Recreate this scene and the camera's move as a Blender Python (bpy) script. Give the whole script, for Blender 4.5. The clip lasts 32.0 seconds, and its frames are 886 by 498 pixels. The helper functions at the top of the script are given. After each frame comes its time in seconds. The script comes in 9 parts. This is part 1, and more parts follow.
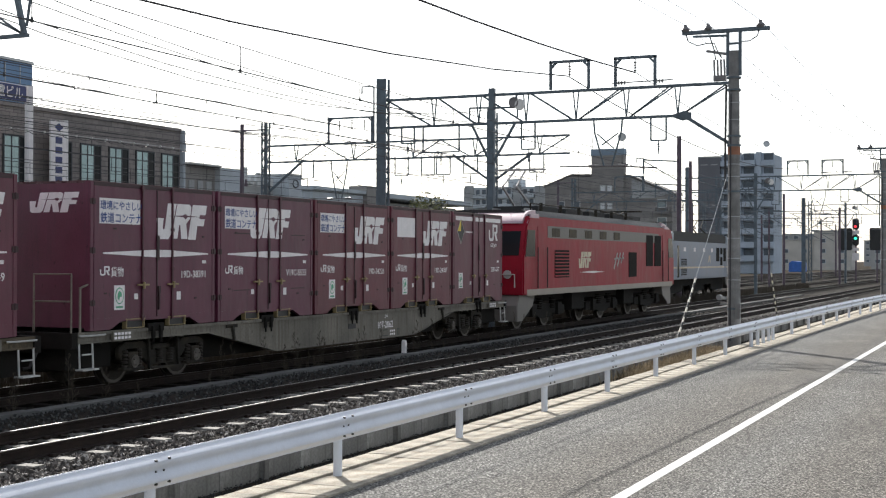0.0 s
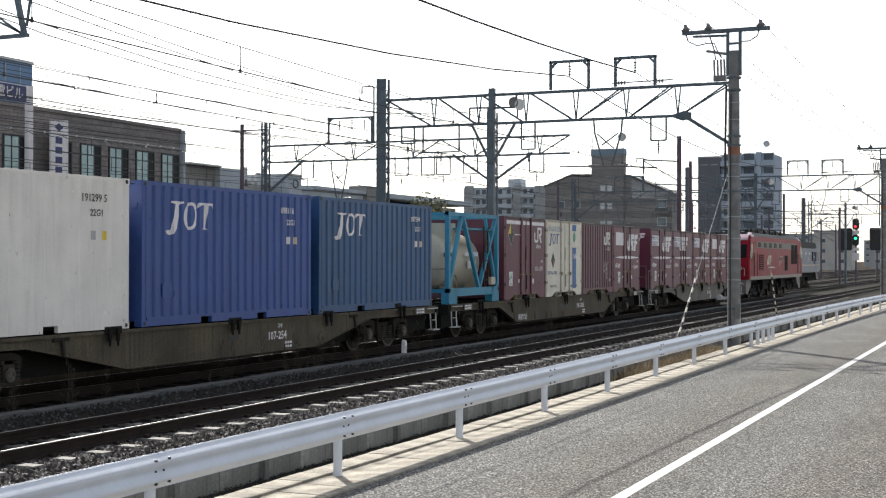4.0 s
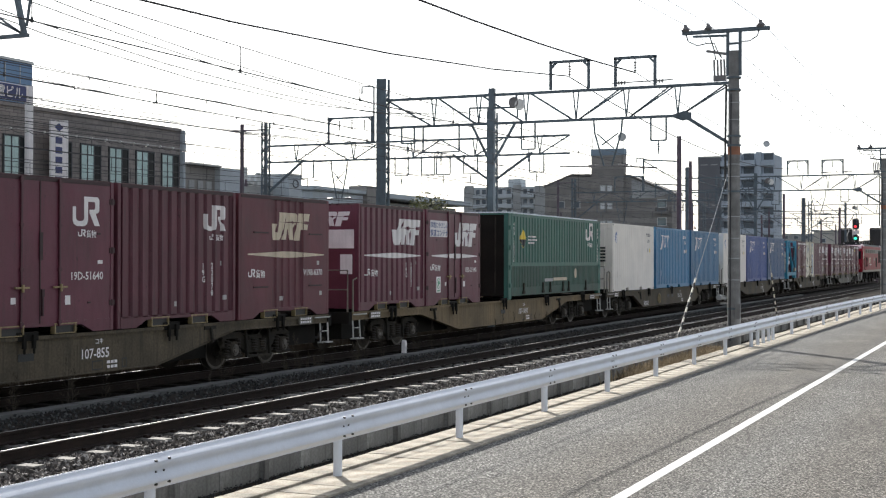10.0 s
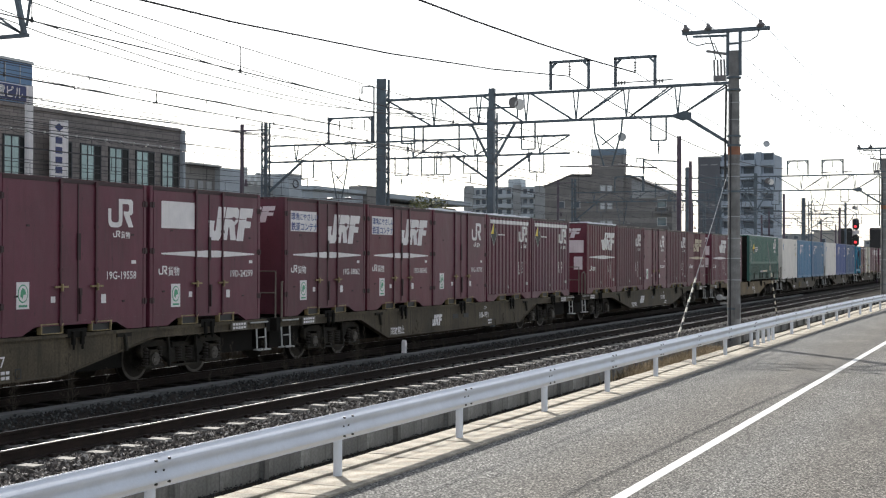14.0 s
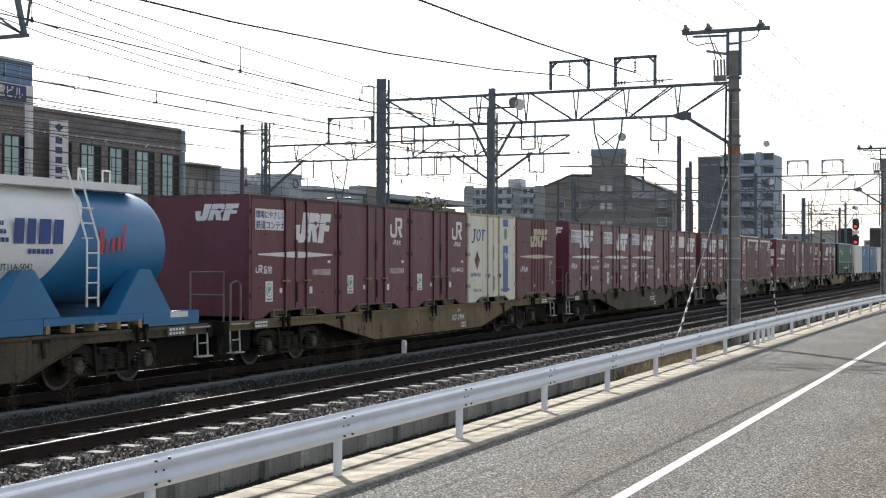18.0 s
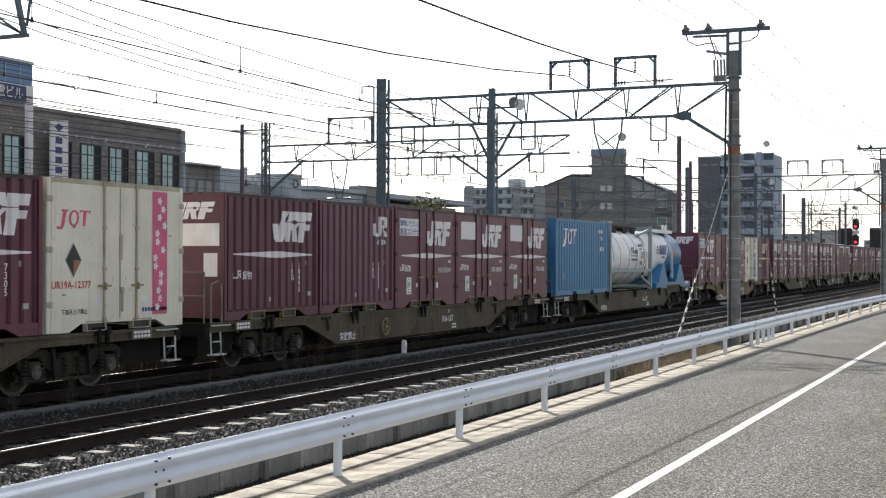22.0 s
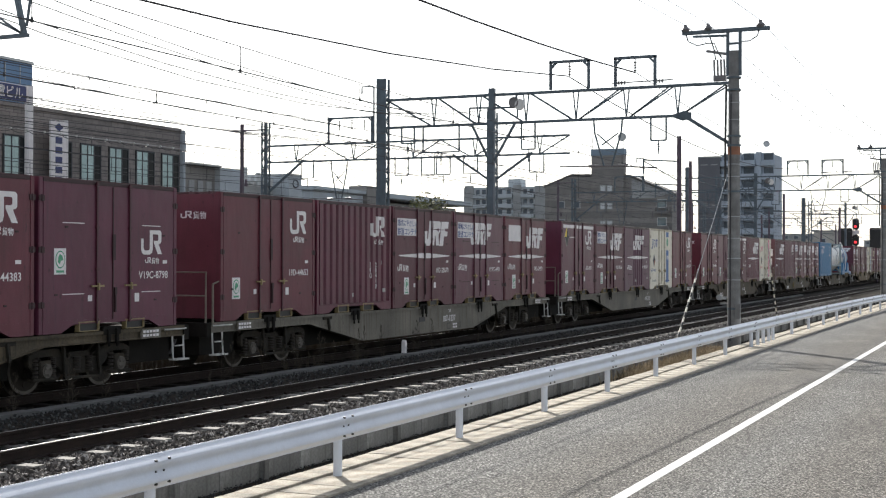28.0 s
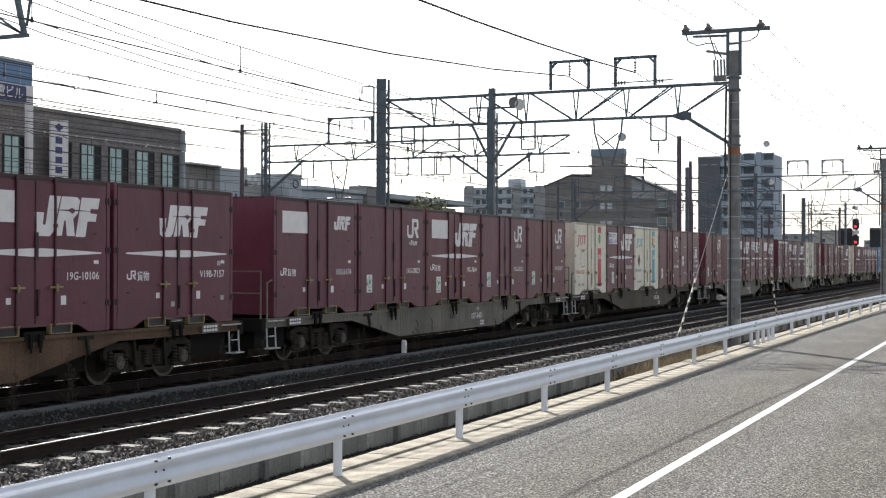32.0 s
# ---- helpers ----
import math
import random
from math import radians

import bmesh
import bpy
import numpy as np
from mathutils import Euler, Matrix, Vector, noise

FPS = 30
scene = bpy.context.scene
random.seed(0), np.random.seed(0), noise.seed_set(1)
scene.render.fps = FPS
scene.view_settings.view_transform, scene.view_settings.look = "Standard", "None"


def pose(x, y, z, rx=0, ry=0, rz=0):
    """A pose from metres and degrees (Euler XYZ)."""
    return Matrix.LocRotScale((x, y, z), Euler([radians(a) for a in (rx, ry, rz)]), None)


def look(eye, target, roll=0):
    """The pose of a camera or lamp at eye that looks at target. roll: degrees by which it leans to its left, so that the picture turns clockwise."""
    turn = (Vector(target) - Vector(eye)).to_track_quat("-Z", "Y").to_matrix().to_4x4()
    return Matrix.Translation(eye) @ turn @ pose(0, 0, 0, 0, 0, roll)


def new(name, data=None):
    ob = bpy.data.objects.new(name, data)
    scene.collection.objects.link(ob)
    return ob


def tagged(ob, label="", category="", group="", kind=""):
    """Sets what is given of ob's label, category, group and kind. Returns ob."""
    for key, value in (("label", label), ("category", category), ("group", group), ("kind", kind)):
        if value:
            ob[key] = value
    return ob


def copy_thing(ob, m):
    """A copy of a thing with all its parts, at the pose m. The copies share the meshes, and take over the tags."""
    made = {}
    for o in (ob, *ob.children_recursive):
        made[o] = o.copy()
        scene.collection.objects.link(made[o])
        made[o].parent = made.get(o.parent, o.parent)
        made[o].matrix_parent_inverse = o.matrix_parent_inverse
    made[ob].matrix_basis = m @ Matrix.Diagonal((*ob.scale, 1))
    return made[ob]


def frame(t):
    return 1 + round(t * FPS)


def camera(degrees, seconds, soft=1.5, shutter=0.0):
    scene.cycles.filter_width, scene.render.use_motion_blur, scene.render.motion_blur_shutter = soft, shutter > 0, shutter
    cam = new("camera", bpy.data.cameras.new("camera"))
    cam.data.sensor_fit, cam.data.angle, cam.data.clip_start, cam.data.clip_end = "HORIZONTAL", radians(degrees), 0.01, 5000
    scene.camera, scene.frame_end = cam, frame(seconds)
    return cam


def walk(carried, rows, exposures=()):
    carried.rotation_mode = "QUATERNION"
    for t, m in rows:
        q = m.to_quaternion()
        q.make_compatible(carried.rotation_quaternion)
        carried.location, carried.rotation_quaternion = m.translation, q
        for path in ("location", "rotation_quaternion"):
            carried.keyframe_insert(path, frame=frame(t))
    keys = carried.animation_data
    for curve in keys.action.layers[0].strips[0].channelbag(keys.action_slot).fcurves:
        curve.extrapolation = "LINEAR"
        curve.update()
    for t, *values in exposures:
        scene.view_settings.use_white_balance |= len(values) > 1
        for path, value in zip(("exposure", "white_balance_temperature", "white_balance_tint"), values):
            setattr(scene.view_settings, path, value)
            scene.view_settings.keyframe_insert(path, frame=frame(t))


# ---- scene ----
# ---- camera ----
cam = camera(36.8, 32.0, soft=1.2)
EYE = (0.0, 0.0, 2.2)
AIM = (0.9166, 0.4016, 0.0080)
TURN = look(EYE, tuple(e + 50 * a for e, a in zip(EYE, AIM)), roll=0.11)
walk(cam, [(0.0, TURN), (32.0, TURN)], exposures=[(0.0, 0.42), (32.0, 0.42)])

# ---- world and sun ----
SUN_AZ = (0.762, 0.648)
SUN_EL = radians(37.3)
world = bpy.data.worlds.new("sky")
scene.world = world
world.use_nodes = True
wn = world.node_tree.nodes
sky = wn.new("ShaderNodeTexSky")
sky.sky_type = 'NISHITA'
sky.sun_disc = False
sky.sun_elevation = SUN_EL
sky.sun_rotation = math.atan2(SUN_AZ[0], SUN_AZ[1])
sky.air_density, sky.dust_density, sky.ozone_density = 1.0, 1.6, 1.0
wn["Background"].inputs["Strength"].default_value = 0.15
haze = wn.new("ShaderNodeHueSaturation")
haze.inputs["Saturation"].default_value = 0.42
world.node_tree.links.new(sky.outputs[0], haze.inputs["Color"])
world.node_tree.links.new(haze.outputs[0], wn["Background"].inputs["Color"])
sun = new("sun", bpy.data.lights.new("sun", 'SUN'))
sun.data.energy, sun.data.angle, sun.data.color = 5.0, radians(0.42), (1.0, 0.965, 0.91)
sun.matrix_basis = look((60, 60, 60), (60 - SUN_AZ[0] * math.cos(SUN_EL), 60 - SUN_AZ[1] * math.cos(SUN_EL), 60 - math.sin(SUN_EL)))


# ---- materials ----
def mat(name, col, rough=0.6, metal=0.0, var=0.18, scale=1.5, bump=0.15, bscale=60.0, streak=0.0, dirt=None, dirt_amount=0.0, rand=0.0, glow=0.0, coat=0.0, gvar=None, spec=0.5, gspan=0.2):
    """A painted, metal or mineral surface: large stains, fine grain, optional vertical streaks and dirt."""
    m = bpy.data.materials.new(name)
    m.use_nodes = True
    nt = m.node_tree
    n, link = nt.nodes, nt.links.new
    b = n["Principled BSDF"]
    b.inputs["Roughness"].default_value, b.inputs["Metallic"].default_value = rough, metal
    b.inputs["Specular IOR Level"].default_value = spec
    if coat:
        b.inputs["Coat Weight"].default_value = coat
    tc = n.new("ShaderNodeTexCoord")
    big = n.new("ShaderNodeTexNoise")
    big.inputs["Scale"].default_value, big.inputs["Detail"].default_value = scale, 6
    link(tc.outputs["Object"], big.inputs["Vector"])
    fine = n.new("ShaderNodeTexNoise")
    fine.inputs["Scale"].default_value, fine.inputs["Detail"].default_value = bscale, 4
    link(tc.outputs["Object"], fine.inputs["Vector"])
    ramp = n.new("ShaderNodeMapRange")
    ramp.inputs[1].default_value, ramp.inputs[2].default_value = 0.3, 0.7
    ramp.inputs[3].default_value, ramp.inputs[4].default_value = 1 - var, 1 + var
    link(big.outputs["Fac"], ramp.inputs[0])
    grain = n.new("ShaderNodeMapRange")
    grain.inputs[1].default_value, grain.inputs[2].default_value = 0.5 - gspan, 0.5 + gspan
    gv = var * 0.6 if gvar is None else gvar
    grain.inputs[3].default_value, grain.inputs[4].default_value = 1 - gv, 1 + gv
    link(fine.outputs["Fac"], grain.inputs[0])
    mul = n.new("ShaderNodeMath")
    mul.operation = 'MULTIPLY'
    link(ramp.outputs[0], mul.inputs[0])
    link(grain.outputs[0], mul.inputs[1])
    level = mul.outputs[0]
    if rand:
        info = n.new("ShaderNodeObjectInfo")
        rr = n.new("ShaderNodeMapRange")
        rr.inputs[3].default_value, rr.inputs[4].default_value = 1 - rand, 1 + rand
        link(info.outputs["Random"], rr.inputs[0])
        m2 = n.new("ShaderNodeMath")
        m2.operation = 'MULTIPLY'
        link(level, m2.inputs[0])
        link(rr.outputs[0], m2.inputs[1])
        level = m2.outputs[0]
    base = n.new("ShaderNodeVectorMath")
    base.operation = 'SCALE'
    base.inputs[0].default_value = col
    link(level, base.inputs["Scale"])
    out = base.outputs[0]
    if streak or dirt:
        sm = n.new("ShaderNodeMapping")
        sm.inputs["Scale"].default_value = (9, 9, 0.5) if streak else (2, 2, 2)
        link(tc.outputs["Object"], sm.inputs["Vector"])
        sn = n.new("ShaderNodeTexNoise")
        sn.inputs["Scale"].default_value, sn.inputs["Detail"].default_value = 1.6, 5
        link(sm.outputs[0], sn.inputs["Vector"])
        sr = n.new("ShaderNodeMapRange")
        sr.inputs[1].default_value, sr.inputs[2].default_value = 0.52, 0.75
        sr.inputs[4].default_value = streak or dirt_amount
        link(sn.outputs["Fac"], sr.inputs[0])
        mix = n.new("ShaderNodeMix")
        mix.data_type = 'RGBA'
        link(sr.outputs[0], mix.inputs["Factor"])
        link(out, mix.inputs[6])
        mix.inputs[7].default_value = (*(dirt or tuple(c * 0.45 for c in col)), 1)
        out = mix.outputs[2]
    link(out, b.inputs["Base Color"])
    rv = n.new("ShaderNodeMapRange")
    rv.inputs[3].default_value, rv.inputs[4].default_value = max(0.03, rough - 0.1), min(1, rough + 0.1)
    link(big.outputs["Fac"], rv.inputs[0])
    link(rv.outputs[0], b.inputs["Roughness"])
    if bump:
        bp = n.new("ShaderNodeBump")
        bp.inputs["Strength"].default_value, bp.inputs["Distance"].default_value = bump, 0.02
        link(fine.outputs["Fac"], bp.inputs["Height"])
        link(bp.outputs[0], b.inputs["Normal"])
    if glow:
        b.inputs["Emission Color"].default_value = (*col, 1)
        b.inputs["Emission Strength"].default_value = glow
    return m


def glass(name, tint, rough=0.05, gloss=0.9):
    m = bpy.data.materials.new(name)
    m.use_nodes = True
    b = m.node_tree.nodes["Principled BSDF"]
    b.inputs["Base Color"].default_value = (*tint, 1)
    b.inputs["Roughness"].default_value = rough
    b.inputs["Specular IOR Level"].default_value = gloss
    return m


def multiply(m, colour):
    """Multiplies a material's base colour by another node's colour."""
    nt = m.node_tree
    socket = nt.nodes["Principled BSDF"].inputs["Base Color"]
    mix = nt.nodes.new("ShaderNodeMix")
    mix.data_type, mix.blend_type = 'RGBA', 'MULTIPLY'
    mix.inputs["Factor"].default_value = 1.0
    nt.links.new(socket.links[0].from_socket, mix.inputs[6])
    nt.links.new(colour, mix.inputs[7])
    nt.links.new(mix.outputs[2], socket)


def ramp_of(nt, value, stops):
    r = nt.nodes.new("ShaderNodeValToRGB")
    e = r.color_ramp.elements
    for i, (p, c) in enumerate(stops):
        k = e[0] if i == 0 else e[-1] if i == len(stops) - 1 else e.new(p)
        k.position, k.color = p, (*c, 1)
    nt.links.new(value, r.inputs["Fac"])
    return r.outputs["Color"]


def tiled(name, col, high, wide):
    """A wall of long tiles in staggered courses, each tile a little different."""
    m = mat(name, col, 0.75, 0, 0.12, 0.5, 0.0, 8)
    nt = m.node_tree
    n, link = nt.nodes, nt.links.new
    tc = n.new("ShaderNodeTexCoord")
    turn = n.new("ShaderNodeMapping")
    turn.inputs["Rotation"].default_value = (radians(-90), 0, 0)
    link(tc.outputs["Object"], turn.inputs["Vector"])
    tiles = n.new("ShaderNodeTexBrick")
    tiles.inputs["Scale"].default_value = 1.0
    tiles.inputs["Brick Width"].default_value, tiles.inputs["Row Height"].default_value = wide, high
    tiles.inputs["Mortar Size"].default_value = 0.02
    tiles.inputs["Color1"].default_value, tiles.inputs["Color2"].default_value = (1.15, 1.15, 1.15, 1), (0.85, 0.85, 0.86, 1)
    tiles.inputs["Mortar"].default_value = (0.5, 0.5, 0.5, 1)
    link(turn.outputs[0], tiles.inputs["Vector"])
    multiply(m, tiles.outputs["Color"])
    return m


def road_surface():
    """Worn asphalt: pale and dark aggregate, and brownish wheel paths along the road."""
    m = mat("asphalt", (0.128, 0.126, 0.120), 0.85, 0, 0.14, 0.5, 0.7, 34, 0, (0.145, 0.14, 0.13), 0.35, gvar=0.62, spec=0.12, gspan=0.09)
    nt = m.node_tree
    n, link = nt.nodes, nt.links.new
    tc = n.new("ShaderNodeTexCoord")
    grit = n.new("ShaderNodeTexVoronoi")
    grit.inputs["Scale"].default_value = 46
    link(tc.outputs["Object"], grit.inputs["Vector"])
    sep = n.new("ShaderNodeSeparateColor")
    link(grit.outputs["Color"], sep.inputs[0])
    multiply(m, ramp_of(nt, sep.outputs[0], ((0.0, (0.40, 0.40, 0.40)), (0.35, (0.78, 0.77, 0.75)), (0.75, (1.1, 1.1, 1.08)), (1.0, (2.1, 2.1, 2.05)))))
    wob = n.new("ShaderNodeTexNoise")
    wob.inputs["Scale"].default_value, wob.inputs["Detail"].default_value = 0.25, 3
    link(tc.outputs["Object"], wob.inputs["Vector"])
    pos = n.new("ShaderNodeSeparateXYZ")
    link(tc.outputs["Object"], pos.inputs[0])
    shift = n.new("ShaderNodeMath")
    shift.operation = 'MULTIPLY_ADD'
    shift.inputs[1].default_value = 1.3
    link(wob.outputs["Fac"], shift.inputs[0])
    link(pos.outputs["Y"], shift.inputs[2])
    across = n.new("ShaderNodeMapRange")
    across.inputs[1].default_value, across.inputs[2].default_value = -3.0, 8.2
    link(shift.outputs[0], across.inputs[0])
    pale, brown = (1.07, 1.07, 1.07), (0.94, 0.90, 0.86)
    multiply(m, ramp_of(nt, across.outputs[0], ((0.0, brown), (0.16, pale), (0.30, pale), (0.44, brown), (0.55, brown), (0.63, (1.05, 1.05, 1.05)), (0.72, (0.95, 0.92, 0.89)), (0.80, brown), (0.90, pale), (1.0, (1.12, 1.13, 1.15)))))
    return m


RUST = (0.10, 0.045, 0.022)
M = {
    "asphalt": road_surface(),
    "soil": mat("soil", (0.038, 0.031, 0.023), 0.95, 0, 0.35, 0.8, 0.8, 18, spec=0.03),
    "ballast": mat("ballast", (0.034, 0.030, 0.026), 0.9, 0, 0.45, 1.2, 1.0, 24, spec=0.05),
    "stone": mat("stone", (0.24, 0.225, 0.21), 0.85, 0, 0.45, 6, 0.4, 60),
    "gutter": mat("gutter_concrete", (0.36, 0.325, 0.26), 0.85, 0, 0.40, 2.2, 0.8, 45, 0, (0.20, 0.15, 0.10), 0.9, 0.05),
    "concrete": mat("concrete", (0.215, 0.21, 0.195), 0.85, 0, 0.3, 1.8, 0.4, 30, 0.8, (0.10, 0.095, 0.082), 0, 0.16),
    "sleeper": mat("sleeper_concrete", (0.26, 0.245, 0.22), 0.85, 0, 0.25, 3, 0.3, 50, 0, (0.2, 0.14, 0.09), 0.6, 0.12),
    # sleepers and ballast under the train: its shade is darkened into these colours
    "sleeper_dark": mat("shaded_sleeper", (0.022, 0.019, 0.016), 0.9, 0, 0.25, 3, 0.3, 50, spec=0.1),
    "ballast_dark": mat("shaded_ballast", (0.013, 0.0115, 0.0095), 0.95, 0, 0.5, 1.2, 1.0, 22, spec=0.05),
    "road_paint": mat("road_paint", (0.58, 0.58, 0.56), 0.7, 0, 0.14, 4, 0.4, 70, 0, (0.3, 0.3, 0.29), 0.5),
    "rail_side": mat("rail_rust", (0.021, 0.014, 0.011), 0.8, 0.0, 0.3, 4, 0.3, 60, spec=0.2),
    "rail_top": mat("rail_steel", (0.40, 0.39, 0.37), 0.40, 1.0, 0.1, 5, 0.05, 80),
    "guard": mat("guardrail_white", (0.68, 0.71, 0.77), 0.42, 0, 0.06, 2, 0.06, 50, 0.12, (0.45, 0.43, 0.4)),
    "bolt": mat("bolt", (0.06, 0.06, 0.06), 0.5, 0.6),
    "pole": mat("pole_concrete", (0.21, 0.207, 0.2), 0.85, 0, 0.3, 2.5, 0.25, 50, 0.4, (0.15, 0.13, 0.11)),
    "steel": mat("gantry_steel", (0.098, 0.128, 0.15), 0.55, 0.0, 0.3, 2.5, 0.2, 40, 0.3, (0.09, 0.06, 0.045)),
    "wire": mat("wire", (0.05, 0.05, 0.052), 0.6, 0.3, 0.1),
    "insulator": mat("insulator", (0.16, 0.15, 0.15), 0.3, 0, 0.1),
    "brownpole": mat("brown_steel", (0.10, 0.072, 0.095), 0.6, 0.0, 0.25, 2, 0.15, 40, 0.3, (0.07, 0.045, 0.04)),
    "maroon": mat("maroon_paint", (0.119, 0.0265, 0.046), 0.42, 0, 0.20, 1.1, 0.06, 40, 0.45, (0.062, 0.02, 0.030), 0, 0.03),
    "maroon_red": mat("maroon_red_paint", (0.125, 0.0265, 0.040), 0.44, 0, 0.20, 1.1, 0.06, 40, 0.45, (0.066, 0.02, 0.026), 0, 0.03),
    "maroon_plum": mat("maroon_plum_paint", (0.112, 0.0265, 0.051), 0.40, 0, 0.18, 1.1, 0.06, 40, 0.4, (0.057, 0.022, 0.038), 0, 0.03),
    "maroon_brown": mat("maroon_brown_paint", (0.104, 0.0285, 0.041), 0.48, 0, 0.20, 1.1, 0.06, 40, 0.5, (0.055, 0.026, 0.028), 0, 0.03),
    "maroon_dark": mat("maroon_trim", (0.036, 0.013, 0.016), 0.55, 0, 0.25, 3, 0.1, 40, 0.5, (0.06, 0.03, 0.018)),
    "maroon_rod": mat("maroon_lock_rod", (0.070, 0.017, 0.027), 0.42, 0, 0.2, 3, 0.1, 40, 0.4, (0.04, 0.015, 0.015)),
    "faded": mat("maroon_faded", (0.112, 0.027, 0.039), 0.5, 0, 0.25, 1.4, 0.06, 40, 0.5, (0.135, 0.028, 0.033), 0, 0.04),
    "violet": mat("violet_paint", (0.098, 0.031, 0.060), 0.45, 0, 0.16, 1.2, 0.06, 40, 0.4, (0.06, 0.024, 0.04)),
    "mark_white": mat("mark_white", (0.80, 0.76, 0.75), 0.6, 0, 0.08, 3, 0.03, 50, 0.18, (0.42, 0.36, 0.33)),
    "mark_cream": mat("mark_cream", (0.62, 0.53, 0.40), 0.65, 0, 0.15, 3, 0.03, 50, 0.3, (0.34, 0.25, 0.18)),
    "mark_grey": mat("mark_grey", (0.42, 0.40, 0.39), 0.65, 0, 0.15, 3),
    "mark_blue": mat("mark_blue", (0.028, 0.065, 0.24), 0.5),
    "mark_red": mat("mark_red", (0.55, 0.05, 0.06), 0.5),
    "mark_teal": mat("mark_teal", (0.10, 0.34, 0.40), 0.5),
    "mark_pink": mat("mark_pink", (0.62, 0.10, 0.20), 0.5),
    "mark_black": mat("mark_black", (0.02, 0.02, 0.02), 0.5),
    "mark_yellow": mat("mark_yellow", (0.75, 0.55, 0.05), 0.5),
    "mark_orange": mat("mark_orange", (0.32, 0.14, 0.08), 0.7),
    "mark_green": mat("mark_green", (0.10, 0.34, 0.20), 0.5),
    "stripe_blue": mat("stripe_blue", (0.06, 0.15, 0.36), 0.5, 0, 0.1, 3, 0.05, 40, 0.15),
    "brass": mat("latch_metal", (0.30, 0.23, 0.115), 0.55, 0.1, 0.3, 8, 0.15, 40, 0.5, (0.12, 0.07, 0.03)),
    "cream": mat("cream_paint", (0.76, 0.71, 0.59), 0.5, 0, 0.1, 1.2, 0.05, 40, 0.22, (0.40, 0.30, 0.19), 0, 0.02),
    "cream_trim": mat("cream_trim", (0.44, 0.38, 0.28), 0.55, 0, 0.2, 3, 0.1, 40, 0.55, (0.20, 0.11, 0.055)),
    "jot_blue": mat("sky_blue_paint", (0.036, 0.15, 0.29), 0.42, 0, 0.14, 1.2, 0.05, 40, 0.3, (0.025, 0.09, 0.18), 0, 0.03),
    "jot_royal": mat("royal_blue_paint", (0.04, 0.085, 0.28), 0.45, 0, 0.12, 1.2, 0.05, 40, 0.22, (0.03, 0.06, 0.16)),
    "jot_bright": mat("bright_blue_paint", (0.032, 0.185, 0.36), 0.42, 0, 0.12, 1.2, 0.05, 40, 0.25, (0.02, 0.1, 0.22)),
    "jot_deep": mat("deep_blue_paint", (0.027, 0.088, 0.205), 0.42, 0, 0.14, 1.2, 0.05, 40, 0.3, (0.018, 0.05, 0.12)),
    "white_box": mat("white_container_paint", (0.82, 0.765, 0.70), 0.5, 0, 0.08, 1.1, 0.04, 40, 0.2, (0.46, 0.38, 0.30)),
    "green_box": mat("green_paint", (0.030, 0.125, 0.098), 0.46, 0, 0.18, 1.0, 0.05, 40, 0.5, (0.035, 0.075, 0.062)),
    "green_flap": mat("stained_green_paint", (0.034, 0.085, 0.064), 0.55, 0, 0.3, 1.0, 0.08, 40, 0.75, (0.055, 0.050, 0.036)),
    "rail_tube": mat("worn_handrail", (0.19, 0.165, 0.13), 0.55, 0, 0.3, 4, 0.1, 40, 0.5, (0.07, 0.055, 0.04)),
    "sill_grey": mat("sill_grey", (0.165, 0.150, 0.122), 0.7, 0, 0.28, 1.4, 0.2, 24, 0.75, (0.062, 0.050, 0.037), spec=0.35),
    "sill_dark": mat("sill_dark", (0.084, 0.066, 0.042), 0.7, 0, 0.4, 1.4, 0.2, 24, 0.8, (0.030, 0.024, 0.017), spec=0.35),
    "sill_tan": mat("sill_tan", (0.185, 0.135, 0.075), 0.7, 0, 0.3, 1.4, 0.2, 24, 0.75, (0.07, 0.046, 0.028), spec=0.35),
    "sill_rust": mat("sill_rust", (0.115, 0.068, 0.040), 0.75, 0, 0.35, 1.5, 0.2, 24, 0.6, (0.06, 0.030, 0.018), spec=0.35),
    "under": mat("underframe", (0.012, 0.0105, 0.0085), 0.85, 0.0, 0.35, 2, 0.2, 30, spec=0.2),
    "bogie": mat("bogie_steel", (0.030, 0.026, 0.020), 0.8, 0.1, 0.45, 3, 0.3, 30, 0, (0.065, 0.048, 0.03), 0.5, spec=0.3),
    "wheel": mat("wheel_steel", (0.030, 0.024, 0.019), 0.65, 0.2, 0.4, 4, 0.15, 30, spec=0.3),
    "tread": mat("wheel_tread", (0.5, 0.48, 0.46), 0.3, 1.0, 0.1),
    "step": mat("step_paint", (0.50, 0.49, 0.46), 0.6, 0, 0.2, 6),
    "loco_red": mat("locomotive_red", (0.28, 0.010, 0.025), 0.42, 0, 0.14, 1.1, 0.03, 40, 0.35, (0.17, 0.022, 0.030), spec=0.18),
    "loco_silver": mat("locomotive_silver_blue", (0.165, 0.205, 0.275), 0.36, 0.0, 0.14, 1.1, 0.03, 40, 0.3, (0.12, 0.14, 0.18), spec=0.4),
    "loco_grey": mat("locomotive_grey", (0.17, 0.155, 0.14), 0.5, 0, 0.12, 1.2, 0.05, 40, 0.2),
    # red cab roof; the pale pink is sun glare put into the colour
    "loco_dome_glare": mat("cab_roof_sun_glare", (0.52, 0.38, 0.42), 0.35, 0, 0.12, 1.5, 0.03, 40, 0.3, (0.3, 0.12, 0.15)),
    "loco_band": mat("locomotive_band", (0.30, 0.26, 0.215), 0.5, 0, 0.1, 1.2),
